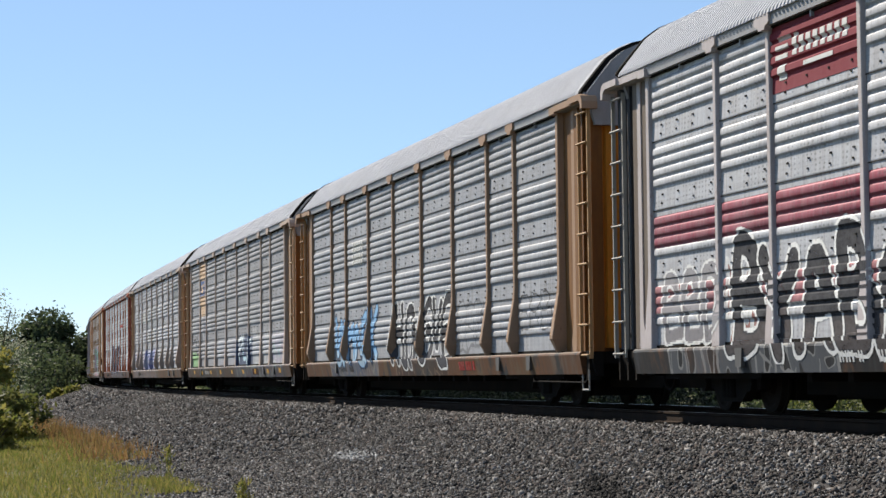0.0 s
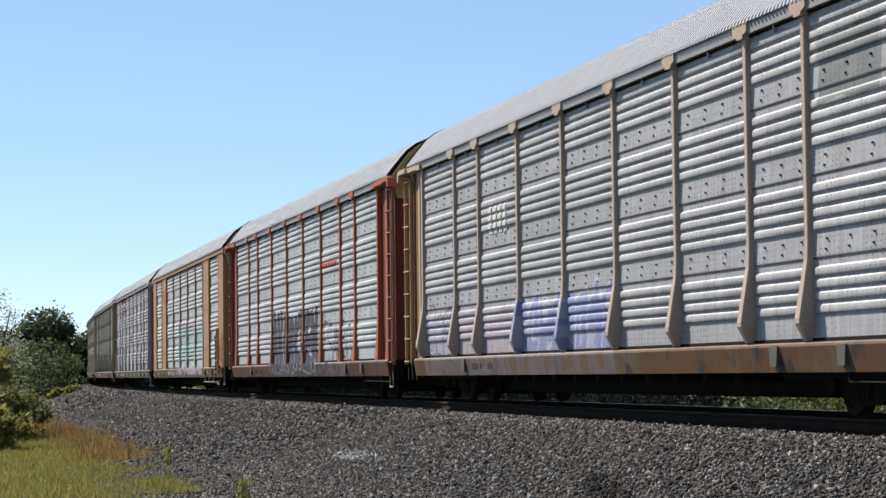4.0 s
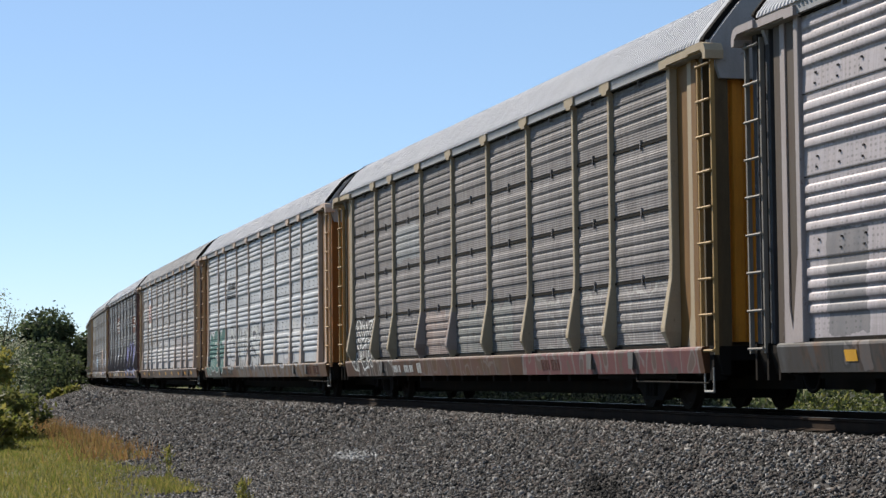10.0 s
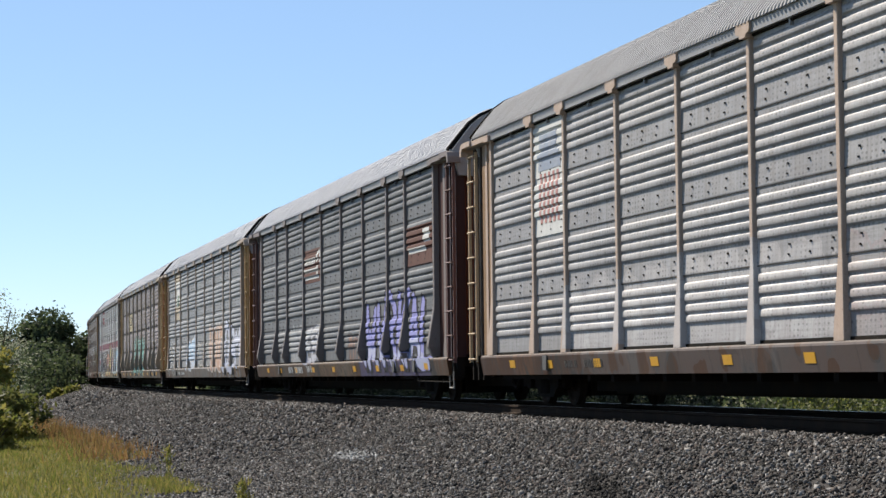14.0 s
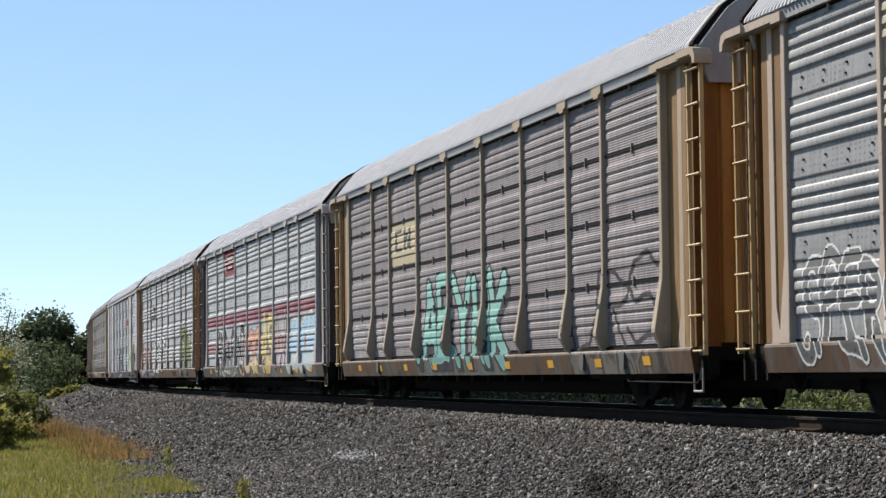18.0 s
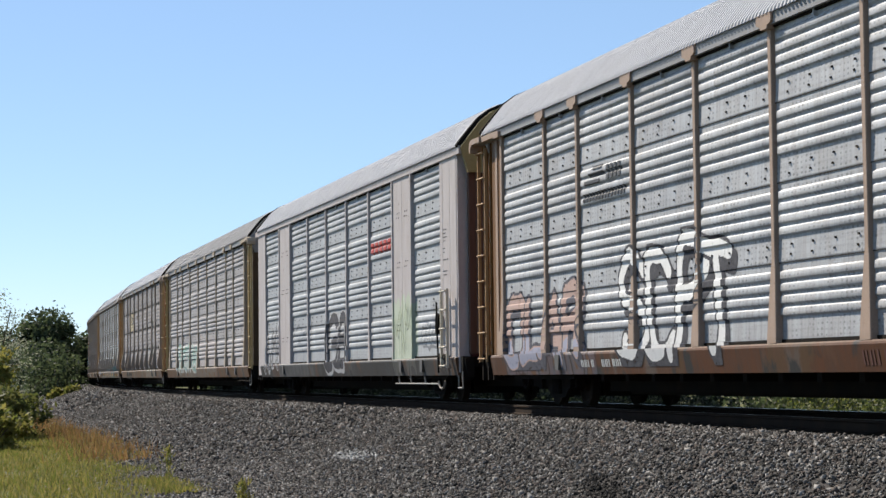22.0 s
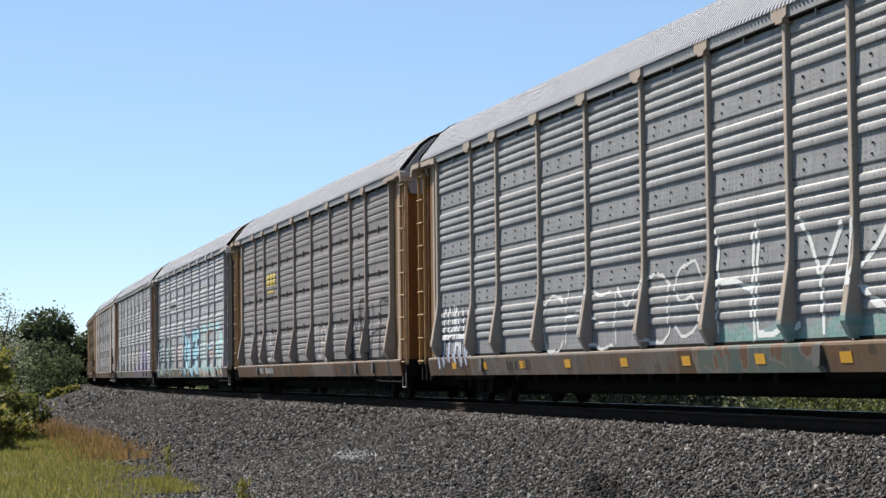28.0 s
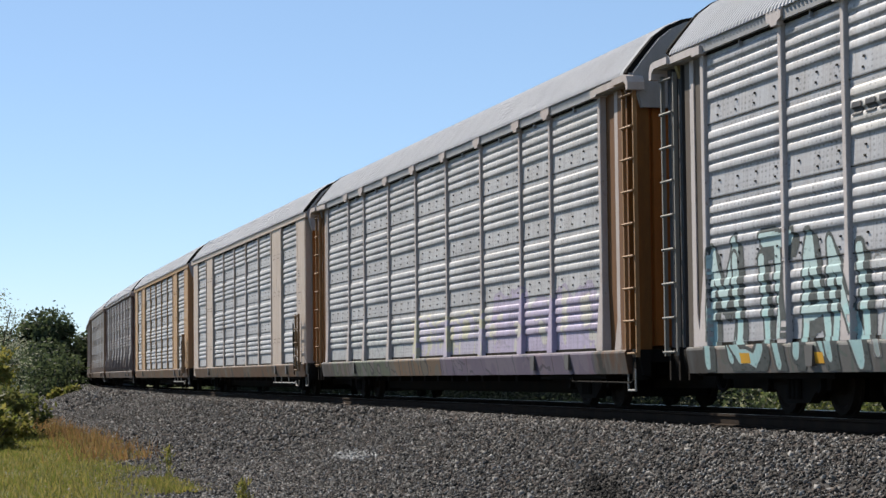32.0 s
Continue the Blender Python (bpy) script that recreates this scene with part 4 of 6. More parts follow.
        part("roof_rail", cached("eave", lambda: Shape().box(-13.6, -1.565, 5.11, 13.6, -1.40, 5.27).mesh("roof_rail")), car, [CAP_GREY if not boxed else post_mat], m)
        # black strips stand in for the shaded gaps above and below the sheets
        if near:
            part("upper_channel", cached("upper", lambda: Shape().box(-11.9, -FACE - 0.046, 5.082, 11.9, -FACE + 0.02, 5.112).mesh("upper_channel")), car, [BLACK], m)
            part("lower_channel", cached("lower_shade", lambda: Shape().box(-11.9, -FACE - 0.028, 0.922, 11.9, -FACE + 0.02, 0.972).mesh("lower_channel")), car, [BLACK], m)
        for k, (a, b) in enumerate(zip(POSTS, POSTS[1:])):
            if boxed and k in (1, 7):
                plate = part("side_plate", cached("plate%d" % k, lambda: plate_mesh(a, b)), car, [post_mat, BOLT], m)
                continue
            part("side_panel", cached("%s_bay%d" % (prof, k), lambda: bay_mesh(prof, a, b)) if near else cached("back_bay%d" % k, lambda: back_panel(a, b)), car, [sheet_mat, BLACK if kind == "jointed" else BOLT], m)
        for k, x in enumerate(POSTS):
            end = k in (0, 9)
            if boxed:
                if k in (1, 2, 7, 8):
                    continue
                part("post", cached("slim%d" % k, lambda: slim_post(x, end)), car, [post_mat], m)
                continue
            p = part("post", cached("post%d%d" % (k, deep), lambda: post_mesh(x, deep, end)), car, [post_mat], m)
            if not end:
                part("post_cap", cached("cap%d" % k, lambda: cap_mesh(x)), p, [post_mat])
        for x in (-8.1, 8.1, 10.2):
            if near:
                part("stake_pocket", cached("pocket%.1f" % x, lambda: gusset_mesh(x)), car, [MARKDARK], m)
        if reflect and near:
            for x in (-10.3, -7.9, -5.2, -2.4, 0.6, 3.4, 6.2, 8.9, 11.3):
                part("reflector", cached("reflector%.1f" % x, lambda: sill_plate(x - 0.17, x + 0.17, 0.66 + 0.01 * math.sin(9 * x), 0.80 + 0.01 * math.sin(9 * x)).mesh("reflector")), car, [YELLOW], m)
    for k, m in enumerate((Matrix(), TURN)):
        # the two ends; each has two sides
        part("end_cap", cached("endcap", end_cap_mesh), car, [cap_mat], m if k == 0 else pose(0.56, 0, 0) @ m)
        for side in (-1, 1):
            part("end_door", cached("door%d" % side, lambda: door_mesh(side)), car, [door_mat], m)
            if boxed:
                for q in range(3):
                    part("corner_plate", cached("corner%d%d" % (side, q), lambda: corner_mesh(side, q)), car, [post_mat], m)
                if side < 0 and k == 0 or side > 0 and k == 1:
                    lad = part("ladder", cached("stileb0", lambda: ladder_stile(12.35, 0.70, 2.35, -1.66)), car, [ladder_mat], m)
                    part("stile", cached("stileb1", lambda: ladder_stile(12.85, 0.70, 2.35, -1.66)), lad, [ladder_mat])
                    for q in range(5):
                        part("rung", cached("rungb%d" % q, lambda: ladder_rung(12.35, 12.85, 0.74 + q * 0.39, -1.66)), lad, [ladder_mat])
            else:
                y = 1.0 * side
                for q, (xa, xb) in enumerate(((12.46, 12.62), (12.625, 12.82), (12.96, 13.10), (13.40, 13.56))):
                    part("corner_post", cached("cpost%d%d" % (side, q), lambda: corner_post(side, xa, xb)), car, [(post_mat, end_mat, recess_mat, recess_mat)[q]], m)
                part("recess_sheet", cached("rsheet%d" % side, lambda: Shape().box(11.98, side * 1.40 - 0.02, 0.95, 12.46, side * 1.40 + 0.02, 5.1).mesh("recess_sheet")), car, [end_mat], m)
                part("recess_back", cached("rback%d" % side, lambda: Shape().box(12.82, side * 1.27 - 0.02, 0.95, 13.40, side * 1.27 + 0.02, 5.1).mesh("recess_back")), car, [end_mat if k == 0 else recess_mat], m)
                part("end_bracket", cached("brkt%d" % side, lambda: bracket_mesh(side)), car, [post_mat], m)
                lad = part("ladder", cached("stile0%d" % side, lambda: ladder_stile(13.10, 0.80, 5.02, side * 1.50)), car, [ladder_mat], m)
                part("stile", cached("stile1%d" % side, lambda: ladder_stile(13.62, 0.80, 5.02, side * 1.50)), lad, [ladder_mat])
                for q in range(9):
                    part("rung", cached("rung%d%d" % (q, side), lambda: ladder_rung(13.10, 13.62, 0.86 + q * 0.51, side * 1.50) if side < 0 else flipped_rung(q)), lad, [ladder_mat])
        part("coupler", cached("coupler", coupler_mesh), car, [BLACK], m)
        part("air_hose", cached("hose", hose_mesh), car, [BLACK], m)
        part("step", cached("step", step_mesh), car, [LADDERWHITE], m)
        truck = part("truck", cached("bolster", lambda: Shape().box(-0.2, -1.0, 0.30, 0.2, 1.0, 0.62).box(-1.3, -0.62, 0.2, 1.3, 0.62, 0.66).box(-0.35, -0.3, 0.55, 0.35, 0.3, 0.72).mesh("truck")), car, [BLACK], pose(TRUCK * (1 if k == 0 else -1), 0, -0.05))
        part("side_frame", cached("sframe", side_frame_mesh), truck, [BLACK])
        part("side_frame", cached("sframe", side_frame_mesh), truck, [BLACK], TURN)
        for x in (-0.88, 0.88):
            w = part("wheelset", cached("wheelset", wheelset_mesh), truck, [STEEL])
            w.matrix_parent_inverse = pose(x, 0, 0.44)
            WHEELS.append(w)
    if boxed:
        part("brake_box", cached("bbox", brake_mesh), car, [BLACK])
        for q in range(9):
            # rows of small stencilled data, as plain bars
            part("stencil_bar", cached("data%d" % q, lambda: data_bar(q)), car, [MARKDARK])
        part("brake_rod", cached("brod", rod_mesh), car, [LADDERWHITE])
    else:
        part("uncoupling_rod", cached("urod", lambda: Shape().rod((10.2, -1.5, 0.42), (13.3, -1.5, 0.40), 0.018, 6).rod((13.3, -1.5, 0.4), (13.5, -1.45, 0.62), 0.018, 6).rod((10.2, -1.5, 0.42), (10.1, -1.45, 0.6), 0.018, 6).mesh("uncoupling_rod")), car, [BLACK])
    for nm, lab, plate, bits in signs:
        # a painted sign that follows the ribs: one plate, plain shapes upon it
        on = None
        if plate:
            x0, x1, z0, z1, mat = plate
            on = part(nm, strip_mesh(prof, x0, x1, z0, z1, 0.008), car, [mat], None, lab)
        for x0, x1, z0, z1, mat in bits:
            part("sign_shape" if on else nm, strip_mesh(prof, x0, x1, z0, z1, 0.014), on or car, [mat])
    for x0, x1, z0, z1, mat in marks:
        # stencilled figures on the sill, as plain bars
        n = max(1, round((x1 - x0) / 0.19))
        w = (x1 - x0) / n
        for q in range(n):
            if n > 7 and q in (4, 5):
                continue
            part("stencil_bar", sill_plate(x0 + q * w, x0 + (q + 0.24) * w, z0, z1).mesh("stencil_bar"), car, [mat])
            if q % 3 < 2:
                part("stencil_bar", sill_plate(x0 + (q + 0.46) * w, x0 + (q + 0.66) * w, z0, z1).mesh("stencil_bar"), car, [mat])
    return car


def data_bar(q):
    z = (3.62, 3.54, 3.46, 3.38, 3.22, 3.14, 2.98, 2.74, 2.66)[q]
    w = (0.38, 0.3, 0.42, 0.26, 0.2, 0.16, 0.55, 0.4, 0.34)[q]
    return Shape().box(12.05, -FACE - 0.075, z, 12.05 + 0.8 * w, -FACE - 0.069, z + 0.02).mesh("stencil_bar")


def plate_mesh(a, b):
    """The plain double plate of a boxed car."""
    sh = Shape()
    mid = (a + b) / 2
    sh.box(a, -FACE - 0.07, 0.92, mid - 0.012, -FACE + 0.04, 5.12)
    sh.box(mid + 0.012, -FACE - 0.07, 0.92, b, -FACE + 0.04, 5.12)
    for x in (mid - 0.5, mid - 0.3, mid + 0.3, mid + 0.5):
        for z in (1.6, 3.05, 4.2):
            sh.box(x - 0.014, -FACE - 0.082, z - 0.012, x + 0.014, -FACE - 0.06, z + 0.012, 1)
            sh.box(x + 0.05, -FACE - 0.082, z + 0.10, x + 0.078, -FACE - 0.06, z + 0.124, 1)
    for x in (a, b):
        sh.box(x - 0.05, -FACE - 0.10, 0.92, x + 0.05, -FACE + 0.02, 5.12)
    return sh.mesh("side_plate", 2)


def slim_post(x, end):
    sh = Shape()
    w = 0.05 if not end else 0.12
    sh.prism([(x - w, 5.12), (x + w, 5.12), (x + w, 1.9), (x + w + 0.07, 0.92), (x - w - 0.07, 0.92), (x - w, 1.9)], "y", -FACE - 0.075, -FACE + 0.04)
    return sh.mesh("post")


def corner_mesh(side, q):
    sh = Shape()
    lo, hi = sorted((side * (FACE - 0.04), side * (FACE + 0.07)))
    if q == 2:
        lo, hi = sorted((side * 1.28, side * (FACE + 0.06)))
    x0, x1 = ((11.96, 12.62), (12.645, 13.20), (13.20, 13.28))[q]
    return sh.box(x0, lo, 0.60, x1, hi, 5.12).mesh("corner_plate")


def corner_post(side, xa, xb):
    sh = Shape()
    lo, hi = sorted((side * 1.24, side * 1.44))
    foot = 0.16 if xa < 12.5 else 0.0
    sh.prism([(xa, 5.12), (xb, 5.12), (xb, 1.4), (xb + foot * 0.4, 0.92), (xa - foot, 0.92), (xa, 1.4)], "y", lo, hi)
    return sh.mesh("corner_post")


def bracket_mesh(side):
    sh = Shape()
    lo, hi = sorted((side * 1.30, side * 1.62))
    sh.box(11.74, lo, 5.09, 12.05, hi, 5.215)
    sh.box(12.05, lo, 5.12, 13.55, hi, 5.225)
    lo, hi = sorted((side * 1.38, side * 1.66))
    sh.prism([(13.0, 5.13), (13.0, 5.235), (13.6, 5.235), (13.72, 5.20), (13.78, 5.10), (13.78, 4.98), (13.69, 4.98), (13.67, 5.07), (13.58, 5.13)], "y", lo, hi)
    return sh.mesh("end_bracket")


def flipped_rung(q):
    z = 0.86 + q * 0.51
    return Shape().rod((13.10, 1.55, z), (13.62, 1.55, z), 0.02, 6).mesh("rung")


def step_mesh():
    sh = Shape()
    for x in (13.15, 13.5):
        sh.rod((x, -1.5, 0.62), (x, -1.5, 0.28), 0.015, 6)
    sh.rod((13.15, -1.5, 0.28), (13.5, -1.5, 0.28), 0.02, 6)
    return sh.mesh("step")


def brake_mesh():
    sh = Shape().prism([(11.78, 1.42), (11.98, 1.46), (12.02, 1.8), (11.84, 1.86), (11.76, 1.7)], "y", -1.66, -1.53)
    sh.rod((11.9, -1.66, 2.1), (12.05, -1.66, 0.6), 0.02, 6)
    sh.rod((12.0, -1.6, 0.95), (12.6, -1.6, 0.9), 0.07, 8)
    return sh.mesh("brake_box")


def rod_mesh():
    sh = Shape().rod((7.2, -1.5, 0.36), (11.4, -1.5, 0.36), 0.02, 6)
    for x in (7.6, 8.8, 10.2):
        sh.rod((x, -1.5, 0.36), (x - 0.12, -1.5, 0.6), 0.018, 6)
    pts = [(11.4 + 0.28 * (1 - math.cos(a)), -1.5, 0.42 - 0.16 * math.sin(a)) for a in [math.pi * k / 6 for k in range(7)]]
    for p, q in zip(pts, pts[1:]):
        sh.rod(p, q, 0.022, 6)
    return sh.mesh("brake_rod")

# ================= sprayed lettering =================
# strokes of each letter on a grid four wide and six high
STROKES = {"A": "00 26 40|12 32", "B": "00 06 26 35 34 23 03|23 33 42 41 30 00", "C": "45 36 16 05 01 10 30 41", "D": "00 06 26 44 42 20 00",
           "E": "46 06 00 40|03 33", "F": "46 06 00|03 33", "G": "45 36 16 05 01 10 30 41 43 23", "H": "00 06|40 46|03 43", "I": "20 26",
           "J": "46 42 30 10 02", "K": "00 06|46 03 40", "L": "06 00 40", "M": "00 06 23 46 40", "N": "00 06 40 46", "O": "16 05 01 10 30 41 45 36 16",
           "P": "00 06 26 45 44 23 03", "R": "00 06 26 45 44 23 03|23 40", "S": "45 36 16 05 04 13 33 42 41 30 10 01", "T": "06 46|26 20",
           "U": "06 01 10 30 41 46", "V": "06 20 46", "W": "06 10 23 30 46", "Y": "06 23 46|23 20", "Z": "06 46 00 40"}


def rounded_line(pts, rounds):
    """Corners of a stroke cut off, as a can's sweep rounds them."""
    for _ in range(rounds):
        out = [pts[0]]
        for p, q in zip(pts, pts[1:]):
            out += [0.75 * p + 0.25 * q, 0.25 * p + 0.75 * q]
        pts = out + [pts[-1]]
    return pts


def lettering(word, x0, x1, z0, z1, pen, rim, drop, style, xs, zs):
    """What lies at each x and z: 0 bare, 1 fill, 2 shade, 3 line."""
    rng = np.random.default_rng(len(word) * 31 + int(abs(x0) * 10))
    gx, gz = np.meshgrid(xs, zs)
    ph = rng.uniform(0, 6, 4)
    wx = gx + 0.045 * np.sin(gz * 3.1 + ph[0]) + 0.02 * np.sin(gz * 9 + gx * 4 + ph[1])
    wz = gz + 0.06 * np.sin(gx * 2.3 + ph[2]) + 0.02 * np.sin(gx * 8 + ph[3])
    out = np.zeros(gx.shape, np.int8)
    n = len(word)
    pitch = (x1 - x0) / n
    r = pen * pitch
    for pas in (0, 1):
        rng = np.random.default_rng(n * 7 + int(abs(z1) * 10))
        for k, ch in enumerate(word):
            lean, tall, sink = rng.uniform(-0.12, 0.12), rng.uniform(0.84, 1.04), rng.uniform(-0.05, 0.05)
            wide = rng.uniform(0.92, 1.12)
            near = np.full(gx.shape, 9.0)
            low, high = z0 + r + sink, z0 + r + sink + (z1 - z0 - 2 * r) * tall
            cx = x0 + (k + 0.5) * pitch
            shift = drop if pas == 0 else 0.0
            for run in STROKES[ch].split("|"):
                pts = [np.array((int(q[0]) / 4 - 0.5, int(q[1]) / 6)) for q in run.split()]
                pts = [np.array((cx + p[0] * (pitch - 1.6 * r) * wide + lean * p[1] * (z1 - z0) + shift, low + p[1] * (high - low) - shift)) for p in pts]
                pts = rounded_line(pts, 2 if style == "round" else 0)
                for p, q in zip(pts, pts[1:]):
                    d = q - p
                    f = np.clip(((wx - p[0]) * d[0] + (wz - p[1]) * d[1]) / max(d @ d, 1e-9), 0, 1)
                    near = np.minimum(near, np.hypot(wx - p[0] - f * d[0], wz - p[1] - f * d[1]))
            if pas == 0:
                if drop:
                    out[near < r + rim] = 3
            elif style == "thin":
                out[near < rim] = 3
            else:
                out[near < r + rim] = 3
                out[near < r] = 1
                # the lower part of a letter carries the second colour
                out[(near < r * 0.8) & (gz < z0 + (z1 - z0) * (0.30 + 0.10 * math.sin(k * 2.1)) + 0.06 * np.sin(gx * 7))] = 2
    return out


def spray_mat(col, cover):
    def make():
        mat, nt, b = nodes_of("spray_paint")
        worn = noise_of(nt, 5.0, 5, 0.7, (1.2, 1.0, 2.0))
        runs = ramp(nt, noise_of(nt, 1.0, 4, 0.7, (14.0, 1.0, 1.0)), 0.45, 0.8)
        c = mix(nt, runs, col, tuple(0.7 * q + 0.03 for q in col))
        nt.links.new(mix(nt, ramp(nt, worn, 0.3, 0.75), c, tuple(0.8 * q + 0.06 for q in col)), b.inputs["Base Color"])
        b.inputs["Roughness"].default_value = 0.85
        b.inputs["Specular IOR Level"].default_value = 0.05
        n = nt.nodes.new("ShaderNodeMapRange")
        n.inputs[1].default_value, n.inputs[2].default_value = 0.30, 0.44
        n.inputs[3].default_value, n.inputs[4].default_value = max(0.0, cover - 0.4), cover
        nt.links.new(worn, n.inputs[0])
        nt.links.new(n.outputs[0], b.inputs["Alpha"])
        return mat
    return cached(("spray", col, cover), make)


def post_out(deep, x, z):
    """How far the uprights stand out at x and z, or None beside them."""
    for k, p in enumerate(POSTS):
        if abs(x - p) > 0.2:
            continue
        w = 0.058 if k not in (0, 9) else 0.07
        if deep:
            h, d = np.interp(z, (1.16, 1.22, 1.95, 2.2), (w + 0.025, w + 0.025, w + 0.01, w)), np.interp(z, (0.94, 1.16, 1.22, 1.95, 2.2), (0.12, 0.22, 0.22, 0.09, 0.075))
        else:
            h, d = np.interp(z, (1.0, 1.9, 2.05), (w + 0.10, w + 0.02, w)), np.interp(z, (1.0, 1.9, 2.05), (0.11, 0.07, 0.065))
        if abs(x - p) <= h + 1e-6:
            return d
    return None


def skin(prof, deep, boxed, x, z):
    """The painted skin's distance from the car's middle at x and z."""
    if z < 0.925:
        return 1.525 + 0.175 * (z - 0.47) + 0.006
    if z < 0.98:
        return FACE + 0.034
    if boxed:
        if -9.10 <= x <= -7.05 or 7.05 <= x <= 9.10 or min(abs(x - p) for p in POSTS) < 0.125:
            return FACE + 0.106
    else:
        d = post_out(deep, x, z)
        if d is not None:
            return FACE + d + 0.006
    gap = min(abs(x - p) for p in POSTS)
    d = cached((prof, round(z, 4)), lambda: out_at(prof, z))
    if d > 0.0125:
        d *= min(1.0, max(0.0, (gap - 0.06) / 0.09))
    return FACE + max(d, 0.0) + 0.006


def spray_word(car, prof, deep, boxed, tag):
    x0, x1, z0, z1, word, fill, shade, line, cover = tag[:9]
    pen, rim, drop, style = (tag[9:] + (0.15, 0.035, 0.0, "round")[len(tag) - 9:]) if len(tag) < 13 else tag[9:]
    levels = [z for z, d in cached("prof" + prof, lambda: rib_profile(prof))] + [0.90, 0.924, 0.926, 0.978, 0.982] + [0.56 + 0.03 * k for k in range(12)]
    levels = sorted(z for z in set(levels) if max(0.56, z0 - 0.1) <= z <= z1 + 0.12)
    rows = []
    for a, b in zip(levels, levels[1:]):
        m = max(1, math.ceil((b - a) / 0.026))
        rows += [a + (b - a) * k / m for k in range(m)]
    rows.append(levels[-1])
    xs = np.arange(x0 - 0.2, x1 + 0.2, 0.0125)
    mid = np.array([(a + b) / 2 for a, b in zip(rows, rows[1:])])
    what = lettering(word, x0, x1, z0, z1, pen, rim, drop, style, xs, mid)
    vs, fs, idx = [], [], []
    for j, (a, b) in enumerate(zip(rows, rows[1:])):
        if b - a < 0.003:
            continue
        row = what[j].copy()
        # the skin's class breaks a run at an upright's edge
        zone = np.zeros(len(xs), np.int8)
        for k, p in enumerate(POSTS):
            if boxed:
                h = 0.125
            elif deep:
                h = np.interp(mid[j], (1.16, 1.95, 2.2), (0.083, 0.068, 0.058))
            else:
                h = np.interp(mid[j], (1.0, 1.9, 2.05), (0.158, 0.078, 0.058))
            gap = np.abs(xs - p)
            zone[gap < 0.15] = 1 + (xs[gap < 0.15] > p)
            zone[gap < h] = 3
        key = row.astype(int) * 8 + (zone if mid[j] > 0.98 else 0)
        if boxed:
            key = key + 64 * (((xs > -9.1) & (xs < -7.05)) | ((xs > 7.05) & (xs < 9.1)))
        cut = np.flatnonzero(np.diff(key)) + 1
        for p, q in zip(np.concatenate([[0], cut]), np.concatenate([cut, [len(xs)]])):
            if row[p] == 0:
                continue
            xa, xb = xs[p], xs[q - 1] + 0.0125
            ia, ib = xa + 0.004, xb - 0.004
            n = len(vs)
            for x, at in ((xa, ia), (xb, ib)):
                for z, zz in ((a, a + 0.0005), (b, b - 0.0005)):
                    vs.append((x, -skin(prof, deep, boxed, at, zz), z))
            fs.append((n, n + 1, n + 3, n + 2))
            idx.append(int(row[p]) - 1)
    if fs:
        part("graffiti", mesh_of("graffiti", vs, fs, 3, idx), car, [spray_mat(tuple(w), cover) for w in (fill, shade, line)])

# ================= the train, car by car =================
W, K = (0.72, 0.72, 0.7), (0.03, 0.03, 0.035)
MAROON = paint("maroon_sign", (0.22, 0.03, 0.045), (0.3, 0.1, 0.1), 0.3, rough=0.85)
REDP = paint("red_paint", (0.5, 0.05, 0.04), (0.5, 0.2, 0.15), 0.4)
BLUEP = paint("blue_paint", (0.10, 0.16, 0.32), (0.2, 0.22, 0.3), 0.4)
TANP = paint("tan_sign", (0.60, 0.43, 0.29), (0.4, 0.3, 0.2), 0.3, rough=0.85)
BUFF = paint("buff_sign", (0.48, 0.41, 0.28), (0.4, 0.35, 0.2), 0.3, rough=0.85)
WHITEP = paint("white_sign", (0.66, 0.66, 0.64), (0.45, 0.45, 0.43), 0.4, rough=0.85)
BLACKP = paint("black_sign", (0.06, 0.06, 0.065), (0.2, 0.2, 0.2), 0.3)
OXIDE = paint("oxide_sign", (0.11, 0.045, 0.035), (0.15, 0.08, 0.06), 0.4, rough=0.85)
GREENP = paint("green_paint", (0.13, 0.2, 0.13), (0.3, 0.3, 0.25), 0.4)
FADED_RED = paint("faded_red_paint", (0.5, 0.22, 0.19), (0.5, 0.4, 0.38), 0.5)
FADED_BLUE = paint("faded_blue_paint", (0.3, 0.34, 0.42), (0.45, 0.45, 0.46), 0.5)
YELP = paint("yellow_paint", (0.65, 0.48, 0.06), (0.5, 0.4, 0.2), 0.3)

CAP_GREY = paint("grey_end_cap", (0.33, 0.33, 0.34), (0.2, 0.19, 0.19), 0.4)
# colours: sheets
BRIGHT, MID, DULL, WARM, DARK = (0.60, 0.61, 0.62), (0.47, 0.475, 0.48), (0.36, 0.36, 0.36), (0.47, 0.44, 0.43), (0.30, 0.295, 0.29)
PINKISH = (0.50, 0.42, 0.42)
GRIME, SOOT, RUSTY = (0.25, 0.23, 0.22), (0.12, 0.12, 0.12), (0.20, 0.13, 0.09)
# colours: posts and ends
CREAM, TAN, GREY, ORANGE, SILVER = (0.55, 0.43, 0.31), (0.42, 0.26, 0.12), (0.40, 0.40, 0.41), (0.46, 0.13, 0.05), (0.60, 0.60, 0.60)
OCHRE, BROWN, MAHOG, COAL = (0.42, 0.22, 0.03), (0.22, 0.095, 0.022), (0.13, 0.04, 0.035), (0.06, 0.06, 0.065)
RED_RIBS = (0.26, 0.03, 0.055)


def maroon_sign(x0, x1):
    bits = [(x0 + 0.25, x0 + 0.5, 4.35, 4.55, WHITEP), (x0 + 0.2, x0 + 0.6, 4.62, 4.68, WHITEP), (x0 + 0.2, x0 + 0.62, 4.74, 4.8, WHITEP), (x0 + 0.25, x0 + 0.65, 4.86, 4.91, WHITEP)]
